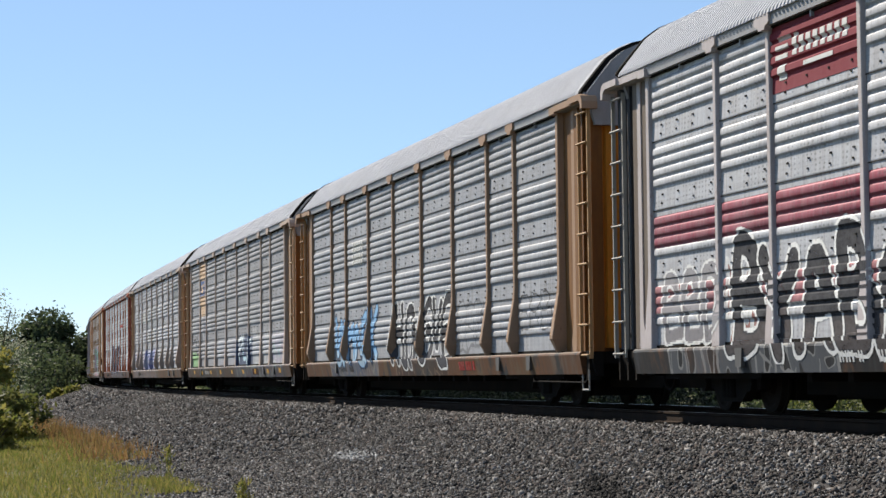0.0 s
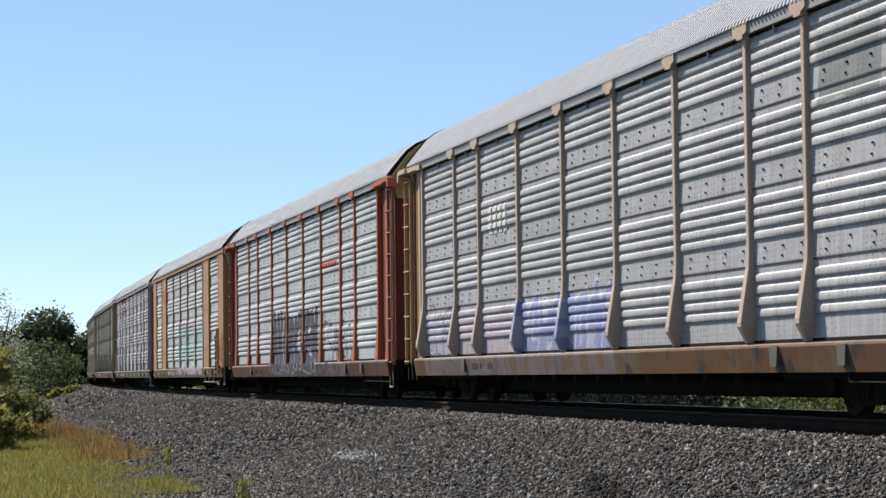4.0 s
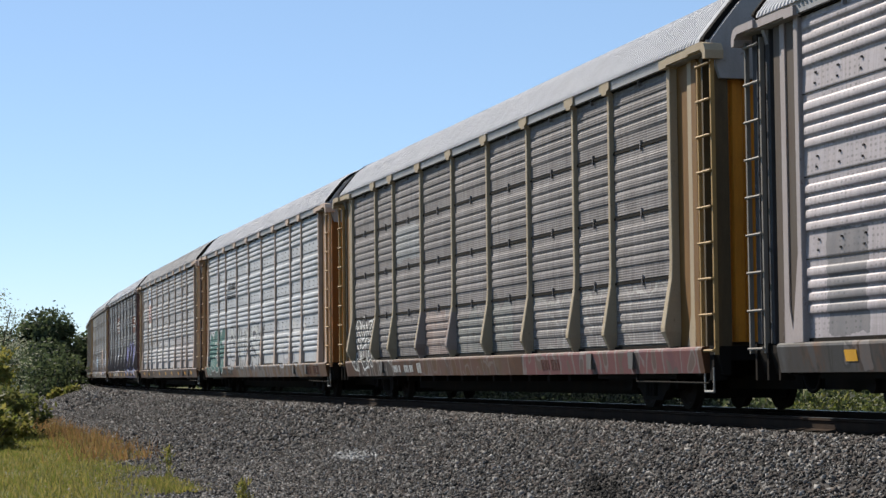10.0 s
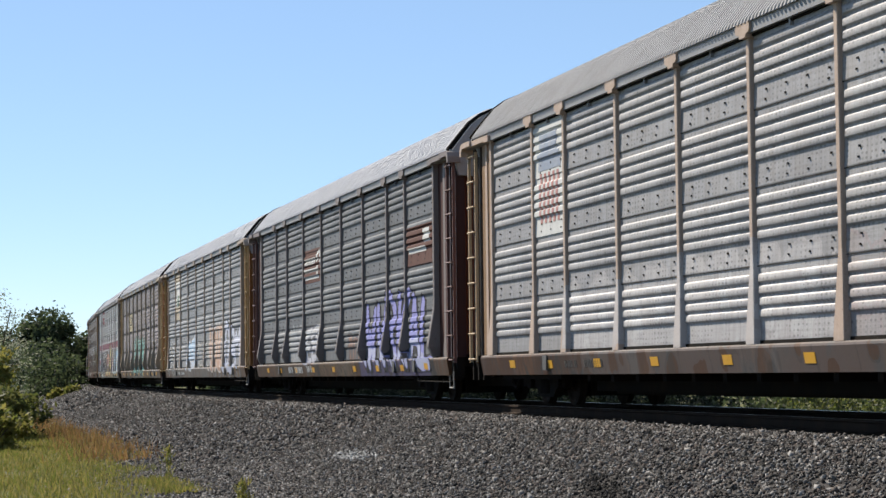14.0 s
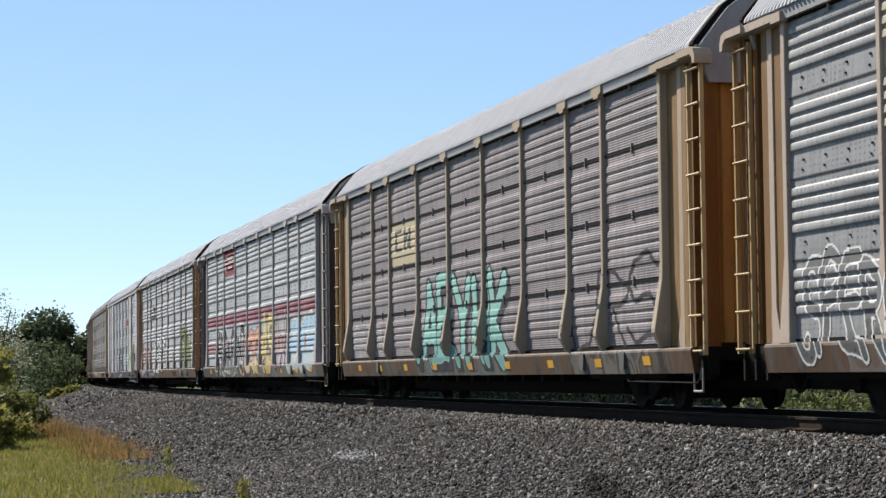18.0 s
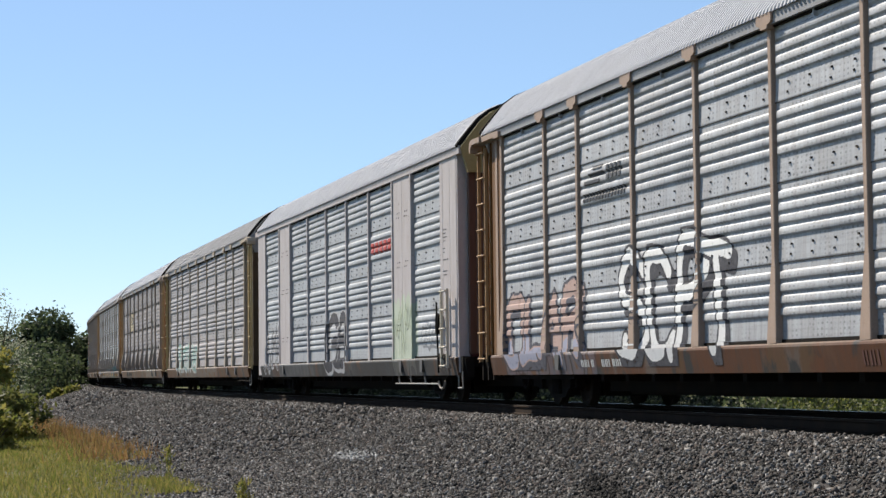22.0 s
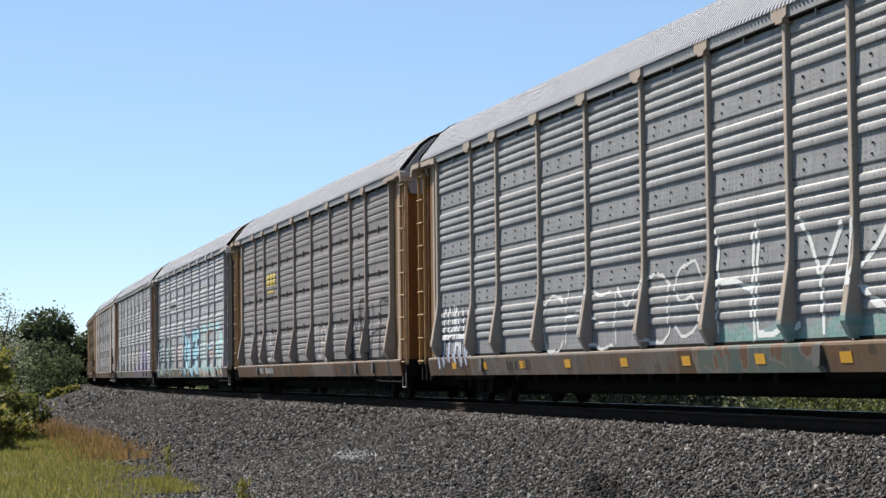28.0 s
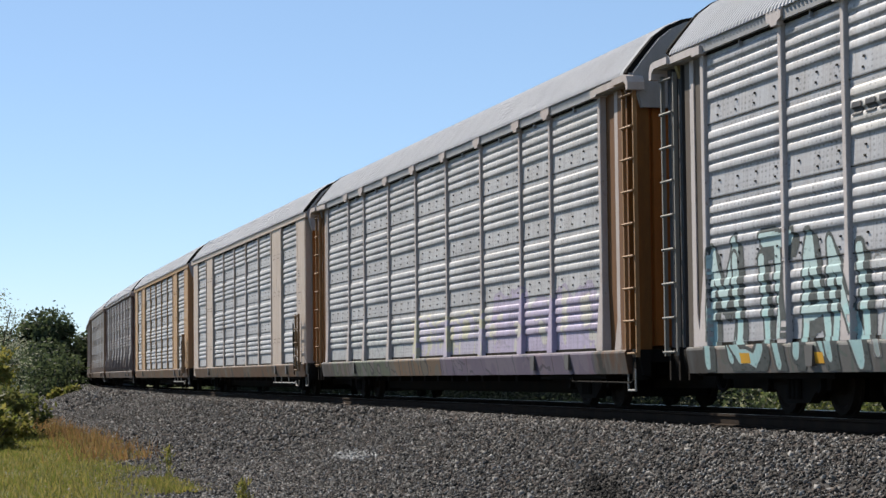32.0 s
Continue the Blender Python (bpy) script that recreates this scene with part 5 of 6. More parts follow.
    bits += [(x0 + 0.75 + k * 0.22, x0 + 0.89 + k * 0.22, 4.62, 4.84 + 0.06 * (k == 0), WHITEP) for k in range(8)]
    bits += [(x0 + 1.1, x0 + 2.0, 4.44, 4.5, WHITEP)]
    return ("maroon_sign", "faded maroon sign with white lettering bars", (x0, x1, 4.2, 5.10, MAROON), bits)


def bars_sign(nm, lab, x0, x1, z0, z1, mat, n, plate=None):
    w = (x1 - x0) / n
    return (nm, lab, plate, [(x0 + k * w, x0 + (k + 0.7) * w, z0, z1, mat) for k in range(n)])


def cn_sign(x0, x1):
    m = BLACKP
    bits = [(x0 + 0.5, x0 + 1.15, 3.42, 3.5, m), (x0 + 0.5, x0 + 1.15, 3.86, 3.94, m), (x0 + 0.5, x0 + 0.68, 3.5, 3.86, m),
            (x0 + 1.4, x0 + 1.56, 3.42, 3.94, m), (x0 + 1.56, x0 + 1.76, 3.66, 3.82, m), (x0 + 1.76, x0 + 1.9, 3.5, 3.66, m), (x0 + 1.9, x0 + 2.06, 3.42, 3.94, m)]
    return ("buff_sign", "buff yellow sign with two black letter shapes", (x0, x1, 3.1, 4.05, BUFF), bits)


def horse_sign(x0, z):
    m = BLACKP
    return ("black_sign", "", None, [(x0 + 0.3, x0 + 1.1, z, z + 0.07, m), (x0 + 0.5, x0 + 1.3, z + 0.12, z + 0.19, m), (x0 + 0.7, x0 + 1.2, z + 0.24, z + 0.3, m)]
            + [(x0 + 1.45 + k * 0.2, x0 + 1.58 + k * 0.2, z + 0.02, z + 0.26, m) for k in range(4)] + [(x0 + 0.2 + k * 0.16, x0 + 0.3 + k * 0.16, z - 0.28, z - 0.14, m) for k in range(14)])


# label, kind, sheet, dirt, amount, posts, sill, ends, doors, recess, deep, reflectors, red ribs or blocks, tags, sill tags, signs
def fleet():
    t = []
    red = [(-12, 12, 2.44, 2.93, RED_RIBS, 0.0), (-12, 12, 1.45, 1.86, (0.36, 0.13, 0.14), 0.0)]
    # tags: x0, x1, z0, z1, letters, fill, shade, line, cover
    t.append(dict(label="pale grey autorack with red ribs, maroon sign and black graffiti", kind="banded", sheet=BRIGHT, dirt=GRIME, post=(0.5, 0.5, 0.51), sill=COAL, end=(0.3, 0.31, 0.33), door=BROWN, recess=COAL,
                  blocks=red, signs=[maroon_sign(-7.05, -4.3)],
                  tags=[(-11.4, -8.9, 1.0, 2.2, "BBD", (0.3, 0.29, 0.3), (0.2, 0.19, 0.2), W, 0.85, 0.117, 0.045, 0, "round"), (-8.6, -2.6, 0.75, 2.45, "BYABM", K, (0.06, 0.05, 0.05), W, 0.97, 0.14, 0.055, 0, "round"), (-8.8, -7.6, 0.9, 2.2, 2, (0.3, 0.1, 0.07), K, W, 0.9), (-2.4, 3.5, 0.9, 2.3, "EOS", (0.12, 0.2, 0.4), (0.3, 0.08, 0.06), W, 1.0), (4.5, 10, 0.9, 2.2, 5, K, (0.2, 0.2, 0.2), W, 0.9)],
                  sill_tags=[(-11, -5, 0.5, 0.95, 7, (0.25, 0.27, 0.3), K, W, 0.8)], marks=[(-4.9, -2.5, 0.66, 0.80, OFFWHITE)]))
    t.append(dict(label="grey ribbed autorack with tan posts and blue graffiti", kind="banded", sheet=(0.44, 0.45, 0.46), dirt=GRIME, post=TAN, sill=(0.40, 0.24, 0.11), end=TAN, door=OCHRE, recess=BROWN, deep=True,
                  signs=[bars_sign("white_sign", "faded white sign", -6.3, -4.9, 3.35, 3.95, WHITEP, 5)],
                  tags=[(-8.9, -3.4, 0.8, 2.2, "VOMNEK", (0.22, 0.42, 0.66), (0.36, 0.5, 0.62), (0.03, 0.05, 0.09), 0.9, 0.13, 0.045, 0.06, "round"), (-1.3, 4.0, 0.75, 2.3, "HONGVE", K, (0.07, 0.07, 0.08), W, 0.97, 0.15, 0.05, 0, "round"), (4.6, 6.6, 1.1, 2.1, 2, MID, MID, K, 0.5), (9.2, 11.4, 1.3, 2.2, "SRB", MID, MID, K, 0.6, 0.1, 0.015, 0, "thin")],
                  sill_tags=[(-8.9, -3, 0.5, 0.95, 5, (0.2, 0.35, 0.55), (0.35, 0.4, 0.45), W, 0.6), (-1, 4, 0.5, 0.95, 6, K, K, (0.4, 0.3, 0.2), 0.8)], marks=[(-7.6, -5.8, 0.66, 0.80, MARKDARK), (5.0, 6.3, 0.64, 0.82, REDP)]))
    t.append(dict(label="grimy grey autorack with cream posts, tan sign and navy graffiti", kind="banded", sheet=(0.40, 0.395, 0.39), dirt=(0.2, 0.18, 0.17), amount=0.5, post=CREAM, sill=(0.23, 0.2, 0.18), end=(0.45, 0.33, 0.22), door=OCHRE, recess=BROWN, reflect=True,
                  signs=[("tan_sign", "peeling tan sign with blue letter shapes", (-9.0, -7.15, 2.95, 5.1, TANP), [(-8.95, -8.8, 3.75, 4.35, BLUEP), (-8.8, -8.45, 4.2, 4.35, BLUEP), (-8.8, -8.45, 3.75, 3.9, BLUEP), (-8.35, -7.85, 4.22, 4.35, BLUEP), (-8.35, -8.2, 4.1, 4.22, BLUEP), (-8.3, -7.9, 3.98, 4.12, BLUEP), (-8.0, -7.85, 3.87, 3.98, BLUEP), (-8.35, -7.85, 3.75, 3.87, BLUEP), (-7.75, -7.6, 3.75, 4.35, BLUEP), (-7.6, -7.4, 3.95, 4.15, BLUEP), (-7.4, -7.22, 3.75, 4.35, BLUEP)])],
                  tags=[(-11.6, -9.2, 1.0, 1.55, 3, (0.3, 0.55, 0.2), (0.25, 0.5, 0.2), (0.3, 0.5, 0.25), 0.9), (-11.6, -8.4, 1.35, 2.25, "OBM", MID, MID, K, 0.8, 0.1, 0.0225, 0, "thin"), (1.5, 5.0, 0.9, 2.1, 1, (0.05, 0.07, 0.14), (0.05, 0.08, 0.15), (0.06, 0.1, 0.18), 0.95), (1.7, 4.8, 1.05, 1.95, "PLT", (0.6, 0.66, 0.68), (0.45, 0.62, 0.68), (0.05, 0.07, 0.14), 0.95, 0.078, 0.045, 0, "sharp"), (5.1, 8.8, 1.0, 2.2, 5, (0.5, 0.5, 0.5), (0.4, 0.42, 0.5), W, 0.7), (9.1, 11.8, 1.0, 2.2, 3, (0.5, 0.45, 0.55), (0.35, 0.5, 0.5), W, 0.6), (-4, 1.3, 1.05, 2.1, 5, (0.45, 0.46, 0.5), (0.4, 0.4, 0.47), (0.5, 0.5, 0.52), 0.5)],
                  sill_tags=[(1.4, 11.8, 0.5, 0.95, 9, (0.1, 0.12, 0.2), (0.35, 0.45, 0.45), (0.3, 0.25, 0.2), 0.7)], marks=[(-6.9, -5.6, 0.66, 0.78, OFFWHITE), (5.6, 6.9, 0.62, 0.82, OXIDE)]))
    t.append(dict(label="pale grey autorack with cream posts and purple graffiti", kind="banded", sheet=(0.50, 0.50, 0.51), dirt=GRIME, post=CREAM, sill=(0.42, 0.28, 0.14), end=(0.45, 0.30, 0.16), door=OCHRE, recess=BROWN, deep=True,
                  signs=[bars_sign("white_sign", "faded white sign", -6.4, -5.0, 3.3, 3.85, WHITEP, 4)],
                  blocks=[(9.4, 11.2, 3.9, 4.75, (0.2, 0.21, 0.21), 0.3), (-4.0, 1.0, 2.2, 4.0, (0.38, 0.385, 0.39), 1.2)],
                  tags=[(-11.6, -8.9, 1.0, 2.05, 3, (0.4, 0.38, 0.55), (0.5, 0.45, 0.5), K, 0.7), (-8.8, -5, 0.9, 2.0, 4, (0.42, 0.3, 0.42), (0.5, 0.38, 0.36), (0.5, 0.45, 0.5), 0.6), (-4.6, 1.2, 0.9, 2.1, 6, (0.22, 0.26, 0.55), (0.45, 0.45, 0.58), (0.6, 0.6, 0.68), 0.75)],
                  sill_tags=[(-11.5, 1.5, 0.5, 0.95, 9, (0.45, 0.42, 0.5), (0.42, 0.28, 0.2), (0.3, 0.25, 0.25), 0.6)], marks=[(-7.5, -5.9, 0.66, 0.78, MARKDARK)]))
    t.append(dict(label="bright silver autorack with orange posts and black graffiti", kind="banded", sheet=(0.58, 0.60, 0.60), dirt=GRIME, post=ORANGE, sill=(0.30, 0.09, 0.04), end=(0.25, 0.06, 0.035), door=(0.2, 0.13, 0.03), recess=MAHOG,
                  signs=[bars_sign("red_sign", "faded red lettering bars", 4.5, 6.6, 3.5, 3.68, REDP, 5)],
                  tags=[(-4.2, 3.6, 0.7, 2.6, "NWMRKVEN", (0.045, 0.045, 0.06), (0.06, 0.06, 0.085), (0.5, 0.48, 0.56), 0.97, 0.25, 0.03, 0, "sharp"), (4.5, 8.4, 0.9, 2.05, "FSAMBO", MID, MID, K, 0.9, 0.1, 0.025, 0, "thin")],
                  sill_tags=[(-4.3, 7.6, 0.5, 0.95, 12, (0.07, 0.07, 0.09), (0.2, 0.19, 0.2), (0.4, 0.38, 0.42), 0.9)], marks=[(-7.5, -5.9, 0.66, 0.78, MARKDARK)]))
    t.append(dict(label="tan boxed autorack with bright screens and teal graffiti", kind="boxed", sheet=(0.62, 0.62, 0.62), dirt=(0.4, 0.38, 0.36), post=(0.42, 0.25, 0.12), sill=(0.36, 0.22, 0.10), end=(0.42, 0.24, 0.13), door=(0.11, 0.10, 0.10), recess=COAL, reflect=True,
                  plate_sign=[(-8.9, -8.2, 4.0, 4.08), (-8.9, -8.2, 4.45, 4.53), (-8.9, -8.75, 4.0, 4.5), (-7.95, -7.8, 4.0, 4.55), (-7.8, -7.6, 4.25, 4.5), (-7.6, -7.4, 4.05, 4.3), (-7.4, -7.25, 4.0, 4.55)],
                  tags=[(-11.5, -9.2, 1.1, 1.9, 4, (0.4, 0.5, 0.46), (0.4, 0.5, 0.46), (0.2, 0.35, 0.32), 0.5), (-6.8, -2.0, 0.9, 2.1, 5, (0.42, 0.52, 0.48), (0.45, 0.5, 0.5), (0.35, 0.42, 0.42), 0.6), (-1.9, 7.0, 0.75, 2.7, "GWBOS", (0.30, 0.50, 0.44), (0.42, 0.52, 0.5), (0.52, 0.34, 0.43), 0.85, 0.133, 0.12, 0.12, "round"), (3.0, 7.0, 1.8, 2.9, 3, (0.5, 0.38, 0.45), (0.35, 0.5, 0.47), (0.3, 0.32, 0.36), 0.5)],
                  sill_tags=[(-4, 7.4, 0.5, 0.95, 9, (0.12, 0.14, 0.18), (0.3, 0.2, 0.28), (0.3, 0.4, 0.4), 0.8)], marks=[(-5.9, -3.2, 0.64, 0.82, OFFWHITE)]))
    G = (0.19, 0.18, 0.185)
    smear = [(-11.2, -10.0, 1.0, 2.3, G, 0.4), (-8.2, -7.4, 1.0, 3.0, G, 0.5), (-6.6, -5.2, 1.0, 2.2, G, 0.6), (-6.3, -5.6, 3.2, 4.4, G, 0.8), (-4.0, -3.4, 1.4, 3.9, (0.26, 0.25, 0.25), 0.5), (-1.2, 1.1, 2.35, 2.95, G, 0.5), (-0.6, 0.2, 3.2, 4.6, (0.24, 0.23, 0.23), 0.6),
             (3.4, 4.3, 0.9, 3.6, G, 0.5), (4.5, 5.6, 2.1, 2.9, G, 0.7), (4.9, 6.5, 0.9, 2.0, (0.22, 0.15, 0.16), 0.7), (8.0, 9.2, 2.3, 3.1, (0.2, 0.19, 0.19), 0.6), (10.1, 10.8, 0.9, 4.6, G, 0.4)]
    smear += [(10.9, 12, z, z + 0.11, (0.3, 0.06, 0.09), 0.0) for z in (1.35, 1.51, 1.67, 2.4, 2.56, 2.72)]
    t.append(dict(label="pinkish autorack with grey posts, smeared with dark paint", kind="banded", sheet=(0.53, 0.48, 0.485), dirt=(0.3, 0.27, 0.27), amount=0.45, post=(0.36, 0.35, 0.36), sill=(0.25, 0.24, 0.24), end=(0.16, 0.16, 0.17), door=(0.07, 0.06, 0.06), recess=COAL, reflect=True,
                  blocks=smear, signs=[maroon_sign(-7.05, -4.3)],
                  tags=[(4.9, 6.9, 0.75, 2.1, 1, (0.24, 0.19, 0.19), (0.5, 0.46, 0.46), W, 0.6)],
                  sill_tags=[(-11, -5, 0.5, 0.95, 6, (0.1, 0.1, 0.1), (0.3, 0.28, 0.28), (0.05, 0.05, 0.05), 0.8), (-2, 11, 0.5, 0.95, 6, (0.2, 0.195, 0.195), (0.12, 0.12, 0.12), (0.07, 0.07, 0.07), 0.7)], marks=[(-7.0, -4.8, 0.64, 0.78, OFFWHITE)]))
    t.append(dict(label="dull grey fluted autorack with cream posts and rusty sill", kind="jointed", sheet=(0.30, 0.295, 0.285), dirt=(0.09, 0.085, 0.08), amount=0.5, post=(0.42, 0.36, 0.20), sill=(0.26, 0.15, 0.10), end=(0.36, 0.24, 0.09), door=OCHRE, recess=(0.12, 0.09, 0.05), deep=True,
                  blocks=[(-6.9, -4.6, 3.2, 4.0, (0.27, 0.28, 0.29), 0.4)],
                  tags=[(-11.6, -9.2, 0.75, 2.0, "SPER", (0.10, 0.10, 0.10), (0.08, 0.08, 0.08), W, 0.95, 0.13, 0.04, 0, "round"), (-8.7, -7.2, 1.1, 2.1, 3, (0.2, 0.2, 0.2), (0.16, 0.16, 0.16), K, 0.5), (-7.0, -4.4, 0.9, 2.0, 3, (0.16, 0.15, 0.15), (0.2, 0.18, 0.18), K, 0.6), (-4.2, -1.4, 0.8, 2.0, 3, (0.26, 0.19, 0.17), (0.3, 0.24, 0.22), (0.34, 0.28, 0.26), 0.85), (-1.2, 3.0, 0.9, 2.0, 4, (0.2, 0.22, 0.21), (0.24, 0.25, 0.24), (0.1, 0.1, 0.1), 0.6), (4.4, 11.8, 1.0, 2.0, 6, (0.26, 0.25, 0.25), (0.22, 0.2, 0.2), (0.4, 0.4, 0.38), 0.55)],
                  sill_tags=[(-11, -7, 0.5, 0.95, 4, (0.06, 0.06, 0.06), (0.1, 0.08, 0.06), W, 0.7), (-4.2, 3, 0.5, 0.95, 6, (0.26, 0.13, 0.10), (0.22, 0.12, 0.05), (0.4, 0.34, 0.32), 0.7), (4, 13, 0.5, 0.95, 9, (0.42, 0.16, 0.18), (0.3, 0.22, 0.2), (0.5, 0.45, 0.45), 0.8)], marks=[(-6.9, -4.9, 0.62, 0.78, OFFWHITE), (-4.5, -4.1, 0.60, 0.82, OFFWHITE), (5.2, 6.4, 0.62, 0.8, OXIDE)]))
    t.append(dict(label="bright silver autorack with tan posts and dark green graffiti", kind="banded", sheet=(0.58, 0.60, 0.61), dirt=GRIME, post=CREAM, sill=(0.32, 0.19, 0.08), end=(0.43, 0.29, 0.16), door=OCHRE, recess=BROWN,
                  signs=[horse_sign(-7.0, 3.62)],
                  tags=[(-11.8, -7.4, 0.72, 2.35, "REGE", (0.05, 0.13, 0.12), (0.08, 0.17, 0.15), (0.6, 0.64, 0.62), 0.96, 0.2, 0.035, 0, "round"), (-6.2, 1.6, 0.85, 2.35, "CAWMSK", (0.5, 0.52, 0.52), (0.4, 0.41, 0.42), (0.1, 0.1, 0.11), 0.8, 0.1, 0.05, 0.08, "sharp"), (1.7, 4.0, 1.0, 1.9, 2, (0.5, 0.51, 0.5), (0.45, 0.46, 0.46), W, 0.5), (5.4, 9.6, 0.9, 2.3, "LEMP", (0.6, 0.6, 0.61), (0.35, 0.35, 0.38), (0.5, 0.51, 0.52), 0.75)],
                  sill_tags=[(-11.7, -8, 0.5, 0.95, 6, (0.05, 0.13, 0.12), K, (0.5, 0.5, 0.5), 0.9), (-4, 9.5, 0.5, 0.95, 11, (0.4, 0.4, 0.4), (0.32, 0.2, 0.1), K, 0.7)], marks=[(-7.2, -4.9, 0.64, 0.82, MARKDARK), (10.2, 12.2, 0.6, 0.84, OXIDE)]))
    t.append(dict(label="warm grey autorack with cream posts, shield sign and pale graffiti", kind="banded", sheet=(0.43, 0.42, 0.41), dirt=(0.24, 0.22, 0.21), post=CREAM, sill=(0.20, 0.11, 0.07), end=CREAM, door=OCHRE, recess=(0.08, 0.06, 0.05), reflect=True, roof=1,
                  signs=[("white_sign", "white sign with a blue and red striped shield", (-9.0, -7.15, 3.0, 5.1, WHITEP), [(-8.6, -7.55, 4.5, 4.85, FADED_BLUE), (-8.75, -7.4, 4.2, 4.5, FADED_BLUE)] + [(-8.65 + k * 0.26, -8.53 + k * 0.26, 3.25, 4.15, FADED_RED) for k in range(5)])],
                  tags=[(-7.2, 4.0, 1.0, 2.35, 6, (0.55, 0.52, 0.51), (0.62, 0.6, 0.59), (0.5, 0.47, 0.46), 0.75), (4.2, 11.7, 0.95, 2.3, 5, (0.43, 0.36, 0.35), (0.42, 0.4, 0.39), (0.42, 0.3, 0.3), 0.4)],
                  sill_tags=[(-6, 6, 0.5, 0.95, 8, (0.3, 0.27, 0.26), (0.2, 0.11, 0.07), (0.2, 0.2, 0.2), 0.6)], marks=[(-7.0, -4.8, 0.66, 0.78, MARKDARK)]))
    t.append(dict(label="dark grey autorack with oxide-brown sign and violet graffiti", kind="banded", sheet=(0.2, 0.2, 0.198), dirt=SOOT, amount=0.35, post=(0.24, 0.22, 0.21), sill=(0.24, 0.18, 0.13), end=(0.12, 0.05, 0.05), door=(0.07, 0.03, 0.03), recess=(0.04, 0.02, 0.025), deep=True, reflect=True,
                  signs=[("oxide_sign", "oxide brown sign with white track-like stripes", (-4.2, -1.5, 3.2, 4.15, OXIDE), [(-4.15, -2.2, 3.3, 3.4, WHITEP), (-4.15, -2.2, 3.5, 3.6, WHITEP), (-2.2, -2.0, 3.3, 3.66, WHITEP), (-2.25, -2.05, 3.75, 4.05, WHITEP), (-2.05, -1.65, 3.98, 4.08, WHITEP), (-1.75, -1.6, 3.7, 4.0, WHITEP)] + [(-4.05 + k * 0.24, -3.9 + k * 0.24, 3.72, 3.9, WHITEP) for k in range(7)]),
                         ("oxide_sign", "dark oxide brown sign with white shapes", (9.15, 11.7, 3.0, 3.9, OXIDE), [(9.3, 11.0, 3.3, 3.42, WHITEP), (10.8, 11.4, 3.5, 3.8, WHITEP)])],
                  tags=[(-9.6, -7.0, 1.5, 2.1, 3, DULL, DULL, K, 0.6), (-6.8, -4.4, 0.9, 2.1, 3, (0.42, 0.42, 0.42), (0.36, 0.36, 0.36), (0.6, 0.6, 0.6), 0.6), (-4.1, -1.5, 0.95, 2.0, "ESP", (0.55, 0.55, 0.56), (0.5, 0.5, 0.56), (0.25, 0.25, 0.3), 0.85, 0.125, 0.045, 0, "round"), (2.2, 4.3, 0.9, 1.7, 2, (0.33, 0.15, 0.08), (0.12, 0.1, 0.09), K, 0.6), (4.5, 11.6, 0.72, 2.5, "WVRKAL", (0.27, 0.27, 0.55), (0.42, 0.44, 0.6), K, 0.95, 0.13, 0.06, 0.12, "sharp")],
                  sill_tags=[(4, 11.6, 0.5, 0.95, 6, (0.14, 0.14, 0.36), (0.2, 0.15, 0.3), K, 0.85), (-1.5, 3.5, 0.5, 0.95, 5, (0.36, 0.26, 0.16), (0.3, 0.2, 0.12), K, 0.5)], marks=[(-6.5, -4.1, 0.64, 0.82, OFFWHITE), (-3.4, -2.6, 0.66, 0.84, OFFWHITE)]))
    t.append(dict(label="dark grey autorack with cream posts, peach and pale blue graffiti", kind="banded", sheet=(0.37, 0.37, 0.365), dirt=SOOT, amount=0.3, post=(0.48, 0.41, 0.31), sill=(0.30, 0.26, 0.22), end=(0.42, 0.30, 0.14), door=OCHRE, recess=BROWN,
                  signs=[("tan_sign", "tan sign with torn white and green picture", (-9.0, -7.15, 3.05, 5.1, paint("beige_sign", (0.50, 0.42, 0.31), (0.4, 0.3, 0.2), 0.3)), [(-8.8, -7.3, 4.1, 4.7, WHITEP), (-8.8, -8.3, 3.6, 4.1, WHITEP), (-8.3, -7.7, 3.62, 4.1, GREENP), (-7.7, -7.3, 3.8, 4.1, WHITEP)])],
                  tags=[(-11.5, -8.3, 0.72, 2.05, "SPERN", (0.16, 0.16, 0.16), (0.10, 0.10, 0.10), (0.68, 0.68, 0.68), 0.9, 0.13, 0.035, 0, "round"), (-4.4, -1.3, 0.85, 2.2, "FEB", (0.42, 0.55, 0.68), (0.5, 0.55, 0.64), (0.66, 0.66, 0.68), 0.9, 0.156, 0.06, 0, "round"), (-1.2, 2.6, 1.0, 2.0, "BOBOC", (0.22, 0.22, 0.22), (0.25, 0.25, 0.25), (0.62, 0.62, 0.6), 0.8, 0.117, 0.045, 0, "round"), (2.7, 6.9, 0.8, 2.5, "ICUC", (0.55, 0.36, 0.27), (0.5, 0.33, 0.25), (0.66, 0.62, 0.58), 0.9, 0.187, 0.075, 0, "round"), (7.3, 11.4, 0.72, 2.6, "DBM", (0.55, 0.57, 0.66), (0.5, 0.53, 0.64), K, 0.93, 0.13, 0.05, 0, "round")],
                  sill_tags=[(-10, 4, 0.5, 0.95, 10, (0.4, 0.38, 0.36), (0.32, 0.25, 0.2), (0.5, 0.5, 0.5), 0.7), (4.5, 12, 0.5, 0.95, 6, (0.5, 0.5, 0.52), (0.4, 0.25, 0.1), K, 0.8)], marks=[(-7.2, -5.0, 0.66, 0.78, OFFWHITE)]))
